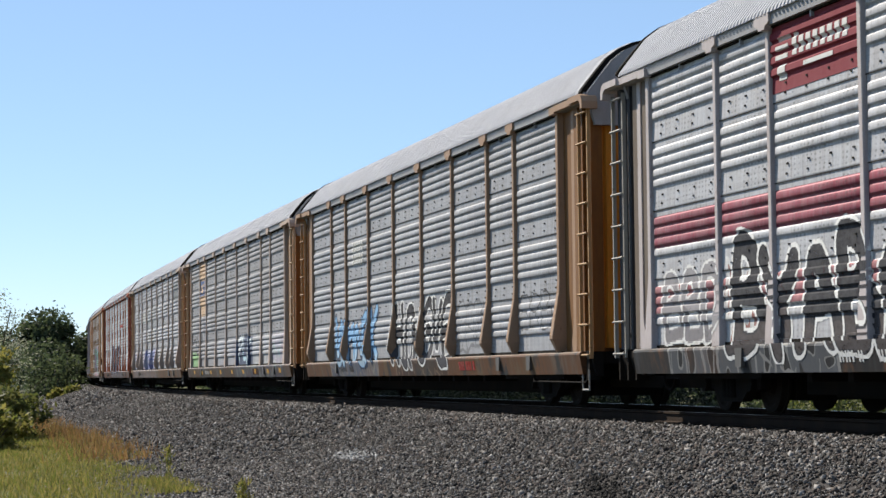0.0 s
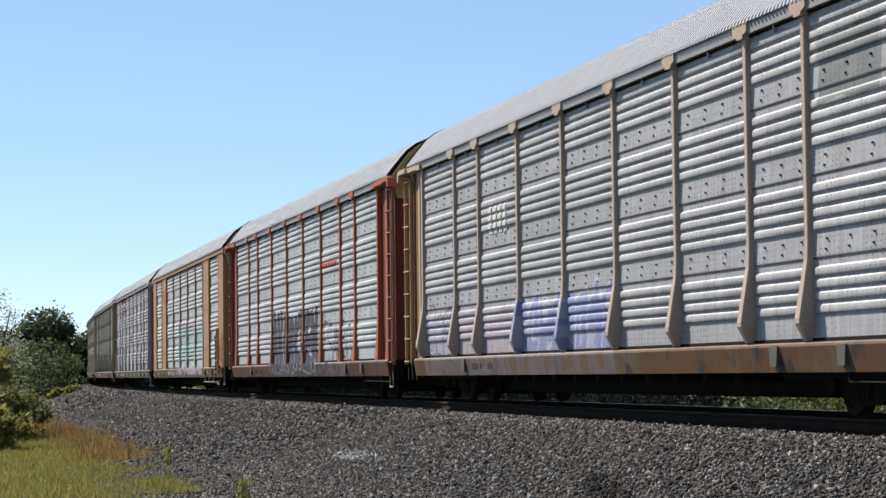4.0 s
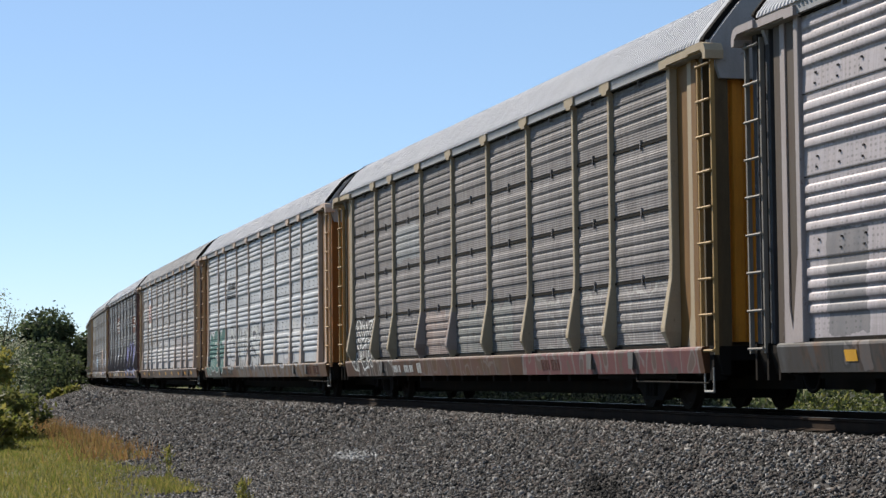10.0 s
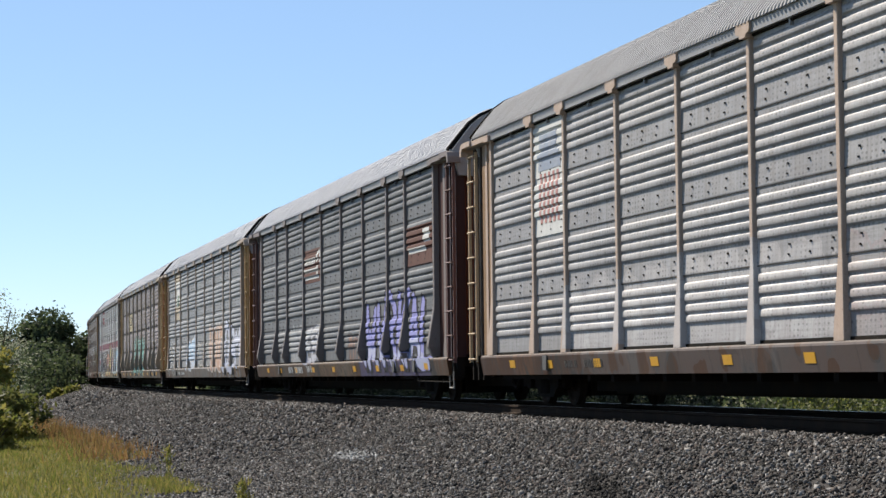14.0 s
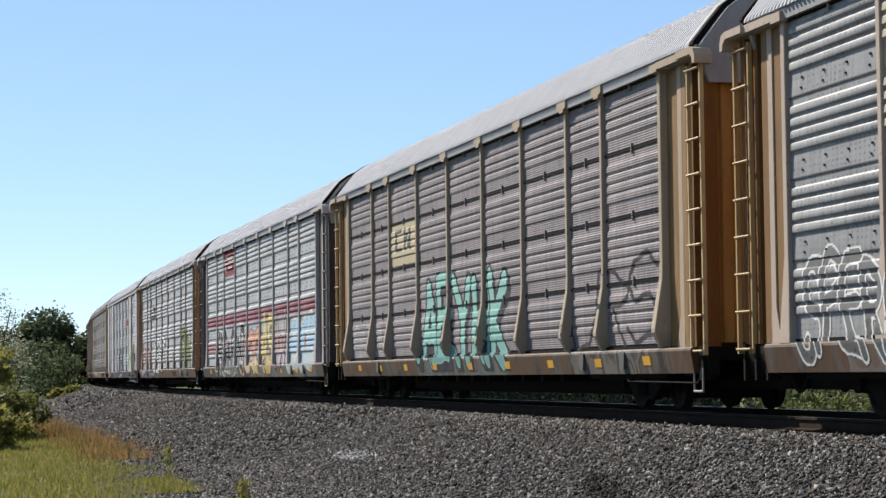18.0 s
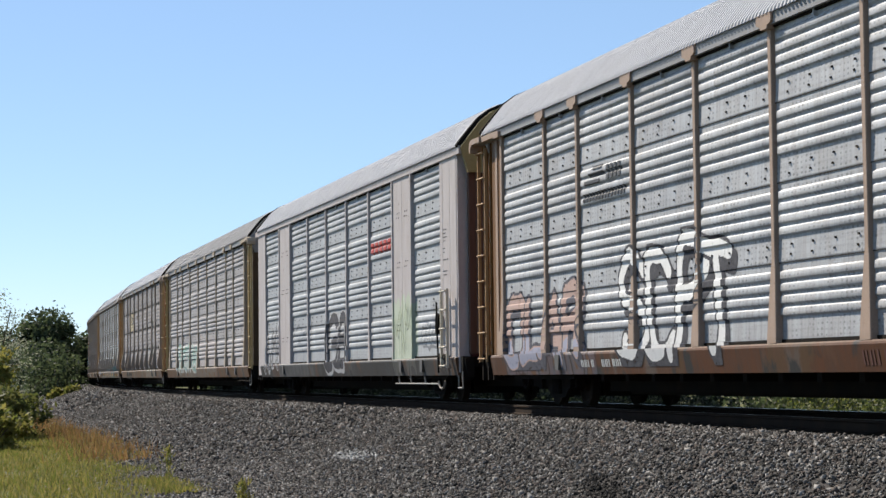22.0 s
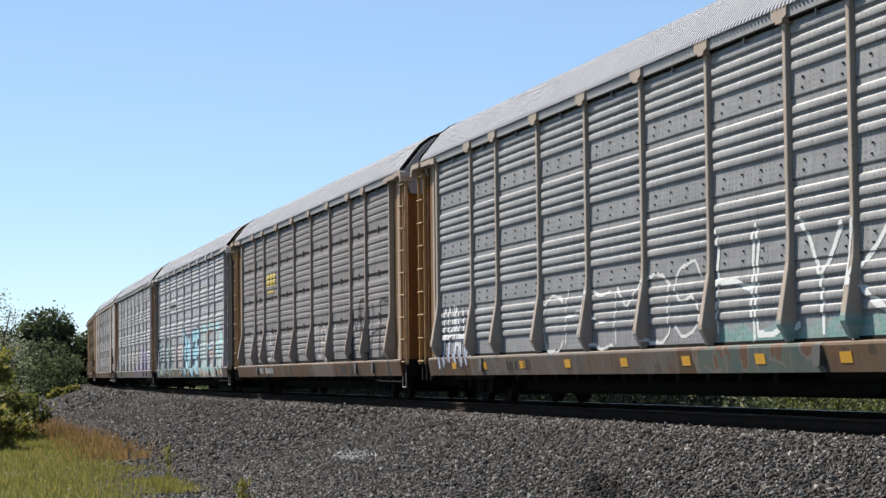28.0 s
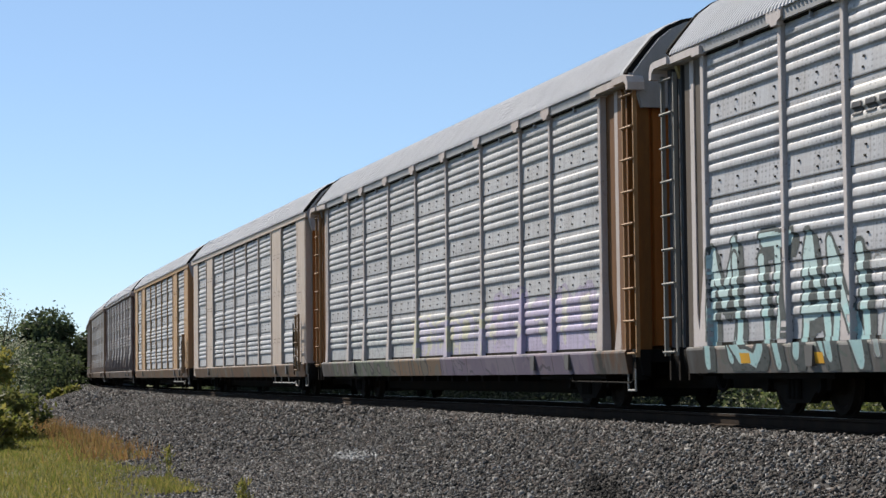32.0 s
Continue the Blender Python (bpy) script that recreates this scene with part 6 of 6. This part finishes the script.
    t.append(dict(label="fluted grey autorack with yellow-cream posts and teal graffiti", kind="jointed", sheet=(0.36, 0.34, 0.34), dirt=SOOT, amount=0.4, post=(0.45, 0.38, 0.24), sill=(0.34, 0.29, 0.22), end=(0.52, 0.41, 0.24), door=(0.3, 0.2, 0.07), recess=BROWN, deep=True, reflect=True,
                  signs=[cn_sign(-7.05, -4.3)],
                  tags=[(-3.9, 3.3, 0.72, 2.65, "AEYHK", (0.24, 0.46, 0.41), (0.17, 0.36, 0.33), K, 0.95, 0.115, 0.075, 0.14, "sharp"), (-4.4, -3.7, 1.3, 2.2, 1, (0.5, 0.4, 0.4), (0.5, 0.42, 0.42), (0.6, 0.5, 0.5), 0.5), (-11.5, -8.2, 1.0, 1.8, 4, (0.37, 0.37, 0.36), (0.35, 0.35, 0.35), (0.55, 0.55, 0.52), 0.5), (7.0, 11.6, 0.9, 2.5, "JRS", (0.36, 0.36, 0.35), (0.34, 0.34, 0.33), K, 0.9, 0.1, 0.0438, 0, "thin")],
                  sill_tags=[(-4, 3.5, 0.5, 0.95, 5, (0.35, 0.42, 0.38), (0.3, 0.3, 0.26), (0.15, 0.15, 0.15), 0.7), (7.4, 11.5, 0.5, 0.95, 4, (0.4, 0.38, 0.36), (0.2, 0.2, 0.2), K, 0.7)]))
    t.append(dict(label="pale grey autorack with maroon ribs and colourful graffiti", kind="banded", sheet=(0.56, 0.575, 0.56), dirt=GRIME, post=(0.46, 0.47, 0.47), sill=(0.24, 0.22, 0.2), end=(0.17, 0.18, 0.20), door=(0.10, 0.07, 0.06), recess=COAL, reflect=True,
                  blocks=[(-12, 12, 2.40, 2.80, RED_RIBS, 0.0), (-12, 12, 1.45, 1.80, (0.36, 0.13, 0.15), 0.0)], signs=[maroon_sign(-7.05, -4.3)],
                  tags=[(-9.1, -1.9, 0.66, 2.35, "EDGARINZ", (0.04, 0.04, 0.04), (0.06, 0.06, 0.06), W, 0.97, 0.17, 0.05, 0, "round"), (-1.4, 1.6, 0.66, 2.2, "OC", (0.6, 0.33, 0.23), (0.62, 0.52, 0.3), (0.12, 0.09, 0.08), 0.92, 0.12, 0.05, 0.06, "round"), (1.4, 4.3, 0.66, 2.7, "AS", (0.62, 0.53, 0.25), (0.55, 0.4, 0.2), (0.15, 0.12, 0.1), 0.92, 0.12, 0.05, 0.08, "sharp"), (4.6, 6.6, 0.8, 2.6, "W", (0.45, 0.34, 0.3), (0.5, 0.4, 0.5), K, 0.92, 0.08, 0.05, 0.05, "sharp"), (7.2, 11.7, 0.7, 2.35, "EBOG", (0.36, 0.52, 0.66), (0.5, 0.55, 0.55), (0.66, 0.62, 0.48), 0.88, 0.187, 0.06, 0, "round")],
                  sill_tags=[(-9, -2, 0.5, 0.95, 7, (0.12, 0.12, 0.11), (0.4, 0.35, 0.2), W, 0.7), (-1, 12, 0.5, 0.95, 10, (0.48, 0.45, 0.3), (0.35, 0.33, 0.33), (0.3, 0.4, 0.5), 0.75)], marks=[(-7.1, -4.9, 0.66, 0.78, OFFWHITE)]))
    t.append(dict(label="silver autorack with tan posts, white lettered and olive graffiti", kind="banded", sheet=(0.57, 0.585, 0.59), dirt=GRIME, post=(0.42, 0.31, 0.21), sill=(0.32, 0.16, 0.06), end=(0.36, 0.22, 0.10), door=BROWN, recess=BROWN,
                  signs=[horse_sign(-7.0, 3.7)],
                  tags=[(-11.6, -6.9, 0.7, 2.15, "OLAR", (0.45, 0.32, 0.28), (0.35, 0.36, 0.45), (0.08, 0.08, 0.1), 0.9, 0.12, 0.06, 0.1, "sharp"), (-4.9, 0.0, 0.75, 2.6, "SCPT", (0.72, 0.72, 0.71), (0.68, 0.68, 0.68), (0.05, 0.05, 0.06), 0.97, 0.1, 0.06, 0.14, "round"), (6.6, 10.6, 0.75, 2.75, "EHN", (0.18, 0.21, 0.09), (0.18, 0.19, 0.16), (0.09, 0.11, 0.06), 0.92, 0.14, 0.05, 0.12, "round")],
                  sill_tags=[(-11.5, -6, 0.5, 0.95, 6, (0.3, 0.28, 0.34), (0.33, 0.17, 0.08), K, 0.7), (6, 11, 0.5, 0.95, 4, (0.12, 0.1, 0.09), (0.3, 0.16, 0.07), K, 0.7)], marks=[(-6.8, -4.6, 0.66, 0.78, OFFWHITE), (4.2, 5.6, 0.62, 0.8, OXIDE)]))
    t.append(dict(label="silver boxed autorack with red sign bars and pale green graffiti", kind="boxed", sheet=(0.52, 0.535, 0.54), dirt=(0.33, 0.33, 0.33), post=(0.52, 0.53, 0.54), sill=(0.17, 0.165, 0.165), end=SILVER, door=(0.08, 0.06, 0.06), recess=MAHOG,
                  signs=[bars_sign("red_sign", "faded red lettering bars", 4.5, 6.9, 3.52, 3.80, REDP, 5)],
                  tags=[(7.2, 9.3, 0.9, 2.4, 3, (0.52, 0.58, 0.45), (0.55, 0.6, 0.48), (0.5, 0.56, 0.44), 0.9), (7.25, 9.2, 0.95, 2.25, "MVM", (0.5, 0.5, 0.5), (0.5, 0.5, 0.5), (0.22, 0.27, 0.18), 0.85, 0.1, 0.02, 0, "thin"), (-11.7, -9.2, 0.7, 2.2, "NMA", (0.16, 0.16, 0.17), (0.12, 0.12, 0.13), (0.64, 0.64, 0.65), 0.88, 0.13, 0.04, 0, "sharp"), (-9.0, -3.9, 0.7, 2.1, 3, (0.38, 0.39, 0.41), (0.22, 0.23, 0.25), (0.12, 0.12, 0.13), 0.7), (-1.4, 1.4, 0.65, 2.4, "GB", (0.07, 0.07, 0.08), (0.05, 0.05, 0.06), (0.42, 0.42, 0.43), 0.93, 0.11, 0.045, 0.05, "round"), (9.8, 11.2, 1.2, 1.7, 3, SILVER, SILVER, K, 0.6)],
                  sill_tags=[(-9, -4, 0.5, 0.95, 3, (0.16, 0.16, 0.17), (0.2, 0.2, 0.2), (0.3, 0.3, 0.3), 0.8), (7.2, 9.6, 0.5, 0.95, 2, (0.3, 0.3, 0.27), (0.1, 0.1, 0.1), K, 0.6)], lad=W))
    t.append(dict(label="warm grey autorack with straw-coloured posts and white-teal graffiti", kind="banded", sheet=(0.45, 0.425, 0.415), dirt=(0.27, 0.24, 0.23), post=(0.48, 0.42, 0.28), sill=(0.36, 0.22, 0.08), end=(0.46, 0.38, 0.2), door=(0.42, 0.26, 0.04), recess=(0.1, 0.07, 0.04), roof=1,
                  tags=[(-8.6, -1.5, 0.8, 1.95, "BRTSVAE", (0.24, 0.38, 0.35), (0.3, 0.42, 0.4), (0.64, 0.64, 0.62), 0.88, 0.109, 0.075, 0, "sharp"), (-1.2, 4.1, 1.0, 2.3, 4, (0.5, 0.42, 0.4), (0.5, 0.47, 0.45), (0.58, 0.55, 0.53), 0.6), (6.6, 11.7, 1.0, 2.2, 4, (0.48, 0.42, 0.4), (0.5, 0.46, 0.44), (0.58, 0.56, 0.54), 0.5)],
                  sill_tags=[(-8, 5, 0.5, 0.95, 8, (0.4, 0.36, 0.3), (0.38, 0.2, 0.07), (0.5, 0.5, 0.48), 0.6)]))
    t.append(dict(label="fluted grey autorack with tan posts and buff sign", kind="jointed", sheet=(0.40, 0.395, 0.385), dirt=SOOT, amount=0.25, post=(0.44, 0.36, 0.26), sill=(0.40, 0.29, 0.17), end=(0.48, 0.34, 0.18), door=(0.3, 0.19, 0.07), recess=BROWN, deep=True,
                  signs=[cn_sign(-7.05, -4.3)], tags=[(4.5, 7.0, 1.0, 2.0, 3, (0.4, 0.42, 0.4), (0.38, 0.38, 0.37), (0.45, 0.5, 0.47), 0.4), (7.3, 9.0, 0.9, 2.0, 2, (0.42, 0.5, 0.47), (0.4, 0.4, 0.4), (0.5, 0.55, 0.5), 0.5)],
                  sill_tags=[(4.4, 9.6, 0.5, 0.95, 5, (0.42, 0.5, 0.47), (0.4, 0.28, 0.16), (0.45, 0.3, 0.2), 0.8)], marks=[(-7.3, -5.0, 0.62, 0.82, MARKDARK)]))
    t.append(dict(label="grey autorack with cream posts, white outlines and teal graffiti", kind="banded", sheet=(0.36, 0.36, 0.36), dirt=SOOT, amount=0.28, post=(0.47, 0.41, 0.31), sill=(0.32, 0.27, 0.21), end=(0.42, 0.26, 0.10), door=(0.27, 0.13, 0.03), recess=BROWN, deep=True, reflect=True,
                  tags=[(-11.6, -9.2, 0.75, 2.0, "HHAHA", (0.7, 0.7, 0.72), (0.45, 0.52, 0.66), (0.05, 0.05, 0.08), 0.95, 0.14, 0.045, 0, "sharp"), (-4.2, 3.9, 0.9, 2.2, "CHEMOS", (0.38, 0.38, 0.38), (0.36, 0.36, 0.36), (0.7, 0.7, 0.69), 0.9, 0.1, 0.0275, 0, "thin"), (4.4, 11.8, 0.9, 2.6, "HLYKM", (0.2, 0.2, 0.2), (0.10, 0.10, 0.11), (0.72, 0.74, 0.73), 0.95, 0.1, 0.045, 0, "thin"), (4.4, 11.8, 0.9, 1.25, 3, (0.2, 0.42, 0.38), (0.3, 0.45, 0.4), (0.3, 0.4, 0.4), 0.8)],
                  sill_tags=[(3.8, 8.2, 0.5, 0.95, 3, (0.22, 0.36, 0.34), (0.4, 0.2, 0.12), (0.5, 0.48, 0.45), 0.75), (8.4, 11, 0.5, 0.95, 2, (0.36, 0.2, 0.1), (0.1, 0.09, 0.08), (0.3, 0.2, 0.1), 0.7), (-9, 3, 0.5, 0.95, 8, (0.36, 0.3, 0.27), (0.3, 0.2, 0.13), (0.4, 0.4, 0.4), 0.5)], marks=[(-6.3, -4.6, 0.64, 0.8, MARKDARK)]))
    t.append(dict(label="dark fluted autorack with tan posts and yellow letter shapes", kind="jointed", sheet=(0.31, 0.31, 0.305), dirt=SOOT, amount=0.3, post=(0.44, 0.36, 0.26), sill=(0.36, 0.25, 0.14), end=(0.44, 0.31, 0.17), door=(0.27, 0.16, 0.05), recess=BROWN, deep=True,
                  blocks=[(-7.05, -4.35, 3.05, 4.0, (0.22, 0.22, 0.225), 0.0)],
                  signs=[bars_sign("yellow_sign", "worn yellow letter shapes over a bar", -6.7, -4.9, 3.42, 3.8, YELP, 3), bars_sign("yellow_sign", "worn yellow bar", -6.7, -4.9, 3.2, 3.27, YELP, 1)],
                  tags=[(-11.5, -9.2, 0.95, 2.0, "KGD", (0.28, 0.28, 0.28), (0.2, 0.2, 0.2), (0.5, 0.5, 0.49), 0.7, 0.13, 0.035, 0, "sharp"), (-7.1, -5.6, 0.95, 2.1, "B", (0.4, 0.4, 0.4), (0.35, 0.35, 0.35), (0.58, 0.58, 0.58), 0.75, 0.1, 0.0375, 0, "thin"), (1.5, 4.8, 0.95, 2.1, "TURBN", (0.42, 0.42, 0.42), (0.5, 0.5, 0.5), (0.55, 0.55, 0.54), 0.8, 0.1, 0.0375, 0, "thin"), (7.2, 11.6, 0.9, 2.5, "MBHE", (0.2, 0.19, 0.2), (0.25, 0.23, 0.25), K, 0.75, 0.1, 0.0438, 0, "thin")],
                  sill_tags=[(2, 5, 0.5, 0.95, 3, (0.45, 0.44, 0.42), (0.36, 0.25, 0.14), (0.3, 0.3, 0.3), 0.6)], marks=[(-7.6, -5.0, 0.64, 0.82, OFFWHITE), (6.0, 7.8, 0.6, 0.82, MARKDARK)]))
    t.append(dict(label="silver autorack with pale posts and large cyan graffiti", kind="banded", sheet=(0.56, 0.565, 0.58), dirt=GRIME, post=(0.53, 0.54, 0.55), sill=(0.25, 0.24, 0.235), end=(0.19, 0.20, 0.22), door=(0.10, 0.06, 0.04), recess=COAL, reflect=True,
                  signs=[bars_sign("black_sign", "dark worn lettering on a white patch", -6.9, -4.6, 3.62, 3.78, BLACKP, 6)],
                  blocks=[(-7.05, -4.3, 3.4, 4.0, (0.6, 0.58, 0.56), 0.2)],
                  tags=[(-11.8, -6.6, 0.66, 2.4, "MUTAN", (0.40, 0.52, 0.52), (0.36, 0.55, 0.55), (0.06, 0.07, 0.07), 0.93, 0.09, 0.06, 0.14, "sharp"), (-6.5, -4.4, 0.8, 2.2, "TEH", (0.52, 0.54, 0.55), (0.45, 0.55, 0.55), (0.2, 0.2, 0.2), 0.6, 0.109, 0.045, 0, "sharp"), (-4.3, -1.2, 1.0, 2.0, 2, (0.52, 0.38, 0.3), (0.5, 0.48, 0.46), (0.48, 0.4, 0.35), 0.6), (-1.9, 4.2, 0.66, 2.55, "RAGE", (0.36, 0.62, 0.74), (0.42, 0.66, 0.76), (0.03, 0.05, 0.08), 0.97, 0.14, 0.09, 0.14, "round"), (4.4, 11.7, 0.66, 2.7, "UOEZRA", (0.38, 0.64, 0.68), (0.40, 0.6, 0.62), (0.50, 0.34, 0.27), 0.95, 0.13, 0.05, 0.1, "round")],
                  sill_tags=[(-2, 11.5, 0.5, 0.95, 9, (0.36, 0.56, 0.6), (0.45, 0.3, 0.25), (0.06, 0.1, 0.13), 0.9), (-11.5, -2.5, 0.5, 0.95, 8, (0.45, 0.44, 0.42), (0.38, 0.36, 0.35), (0.3, 0.4, 0.35), 0.6)], lad=W))
    t.append(dict(label="pale grey autorack with thin posts and lilac-yellow graffiti", kind="banded", sheet=(0.56, 0.555, 0.55), dirt=GRIME, post=(0.48, 0.46, 0.44), sill=(0.33, 0.30, 0.28), end=(0.30, 0.17, 0.07), door=BROWN, recess=BROWN,
                  tags=[(-11.6, -3, 0.9, 1.9, 8, (0.45, 0.46, 0.46), (0.38, 0.42, 0.38), (0.2, 0.2, 0.21), 0.6), (-2, 5.5, 0.8, 1.9, 5, (0.5, 0.45, 0.58), (0.58, 0.55, 0.36), (0.62, 0.58, 0.42), 0.75), (5, 11.7, 0.8, 2.2, 4, (0.45, 0.37, 0.55), (0.56, 0.52, 0.45), (0.36, 0.3, 0.42), 0.75)],
                  sill_tags=[(-11, -4, 0.5, 0.95, 6, (0.22, 0.28, 0.17), (0.33, 0.3, 0.28), K, 0.8), (-4, 1, 0.5, 0.95, 4, (0.4, 0.24, 0.12), (0.3, 0.26, 0.2), K, 0.8), (1, 11.6, 0.5, 0.95, 7, (0.33, 0.26, 0.4), (0.4, 0.33, 0.45), (0.15, 0.13, 0.2), 0.9)]))
    t.append(dict(label="pale boxed autorack with tan plates and silver screens", kind="boxed", sheet=(0.58, 0.58, 0.58), dirt=GRIME, post=(0.52, 0.48, 0.42), sill=(0.35, 0.26, 0.16), end=TAN, door=BROWN, recess=BROWN, tags=[(-6, 5, 0.9, 1.9, 7, (0.5, 0.5, 0.5), (0.45, 0.47, 0.47), K, 0.4)]))
    t.append(dict(label="tan boxed autorack with silver screens", kind="boxed", sheet=(0.56, 0.56, 0.56), dirt=GRIME, post=(0.45, 0.31, 0.16), sill=(0.36, 0.24, 0.11), end=TAN, door=BROWN, recess=BROWN, tags=[(-5, 7, 0.9, 1.9, 7, (0.5, 0.5, 0.5), (0.45, 0.45, 0.47), K, 0.3)]))
    t.append(dict(label="dull brownish grey autorack with deep-footed posts", kind="banded", sheet=(0.34, 0.31, 0.30), dirt=SOOT, post=(0.3, 0.25, 0.22), sill=(0.2, 0.14, 0.11), end=MAHOG, door=MAHOG, recess=COAL, deep=True))
    t.append(dict(label="grey autorack with cream posts", kind="banded", sheet=MID, dirt=GRIME, post=CREAM, sill=(0.3, 0.22, 0.14), end=TAN, door=BROWN, recess=BROWN))
    t.append(dict(label="dull grey autorack with cream posts", kind="banded", sheet=DULL, dirt=GRIME, post=CREAM, sill=(0.3, 0.22, 0.14), end=TAN, door=BROWN, recess=BROWN))
    t.append(dict(label="grey fluted autorack with tan posts", kind="jointed", sheet=DULL, dirt=GRIME, post=CREAM, sill=(0.3, 0.22, 0.14), end=TAN, door=BROWN, recess=BROWN))
    return t


CAP_TAN = paint("tan_end_cap", (0.34, 0.27, 0.12), (0.2, 0.15, 0.06), 0.4)


def build_train():
    cars = []
    for k, c in enumerate(fleet()):
        tags = list(c.get("tags", ())) + list(c.get("sill_tags", ()))
        sm = sheet("sheet", tuple(a * q * (0.86 if c["kind"] == "jointed" else 1.02) for a, q in zip(c["sheet"], (1.04, 0.975, 1.02) if c["kind"] == "jointed" else (0.985, 0.99, 1.025))), c["dirt"], c.get("amount", 0.4), c.get("tags", ()), c.get("blocks", ()), c["kind"] == "jointed", {0: 1.5, 1: 1.1, 8: 1.3, 11: 0.9, 13: 1.4, 14: 1.4, 18: 1.1, 20: 1.6, 12: 1.2}.get(k, 0.75))
        grey = 0.0 if c["kind"] == "boxed" or c["post"] == ORANGE else 0.32      # most posts are faded
        level = 1.12 * sum(c["post"]) / 3
        pm = paint("post_paint", tuple(0.95 * q * (a * (1 - grey) + level * grey) for a, q in zip(c["post"], (1.07, 0.96, 0.93))), RUSTY, 0.3, [q for q in c.get("tags", ()) if q[8] > 0.7 and not isinstance(q[4], str)])
        lm = paint("sill_paint", tuple(0.24 * a * k for a, k in zip(c["sill"], (1.35, 0.88, 0.5) if c["sill"][0] > 1.25 * c["sill"][2] else (1.0, 0.97, 0.93))), (0.05, 0.033, 0.024), 0.65, [(q[0], q[1], 0.30, 1.30, q[4]) + tuple(tuple(0.52 * v for v in w) for w in q[5:8]) + (0.72 * q[8],) for q in c.get("sill_tags", ())],
                   patches=(tuple(0.2 * a + 0.05 for a in c["sill"]), (0.11, 0.05, 0.022), tuple(0.3 * a for a in c["sill"]), (0.03, 0.027, 0.025)))
        # cars 22 on: end and ladder colours darkened so their gaps read dark
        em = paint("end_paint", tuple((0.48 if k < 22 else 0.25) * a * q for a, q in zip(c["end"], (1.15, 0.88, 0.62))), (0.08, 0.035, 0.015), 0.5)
        dm = paint("door_paint", tuple(min(0.75, 1.35 * a * q) for a, q in zip(c["door"], (1.15, 0.88, 0.7))), (0.08, 0.04, 0.015), 0.45)
        rm = paint("recess_paint", c["recess"], (0.03, 0.02, 0.02), 0.5)
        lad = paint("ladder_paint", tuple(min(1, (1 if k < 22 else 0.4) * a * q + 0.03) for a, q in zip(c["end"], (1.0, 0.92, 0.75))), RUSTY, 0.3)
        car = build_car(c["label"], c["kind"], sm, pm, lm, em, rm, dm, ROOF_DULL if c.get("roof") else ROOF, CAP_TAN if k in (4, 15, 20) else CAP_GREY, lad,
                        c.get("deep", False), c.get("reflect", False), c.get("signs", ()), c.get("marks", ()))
        for tag in c.get("tags", ()):
            if isinstance(tag[4], str):
                spray_word(car, "banded" if c["kind"] == "boxed" else c["kind"], c.get("deep", False), c["kind"] == "boxed", tag)
        for x0, x1, z0, z1 in c.get("plate_sign", ()):
            part("sign_shape", Shape().box(x0, -FACE - 0.076, z0, x1, -FACE - 0.069, z1).mesh("sign_shape"), car, [REDP])
        cars.append(car)
    return cars


CARS = build_train()


def motions():
    """The train rolls by; its wheels turn."""
    for i, car in enumerate(CARS):
        s0 = -23.07 + i * CAR
        walk(car, [(k / 2, car_pose(s0 - gone(k / 2))) for k in range(65)])
    # every wheelset turns alike
    first = WHEELS[0]
    walk(first, [(k / 30, Matrix.Rotation(gone(k / 30) / 0.44, 4, "Y")) for k in range(961)])
    act, slot = first.animation_data.action, first.animation_data.action_slot
    for w in WHEELS[1:]:
        w.rotation_mode = "QUATERNION"
        w.animation_data_create()
        w.animation_data.action = act
        w.animation_data.action_slot = slot


motions()
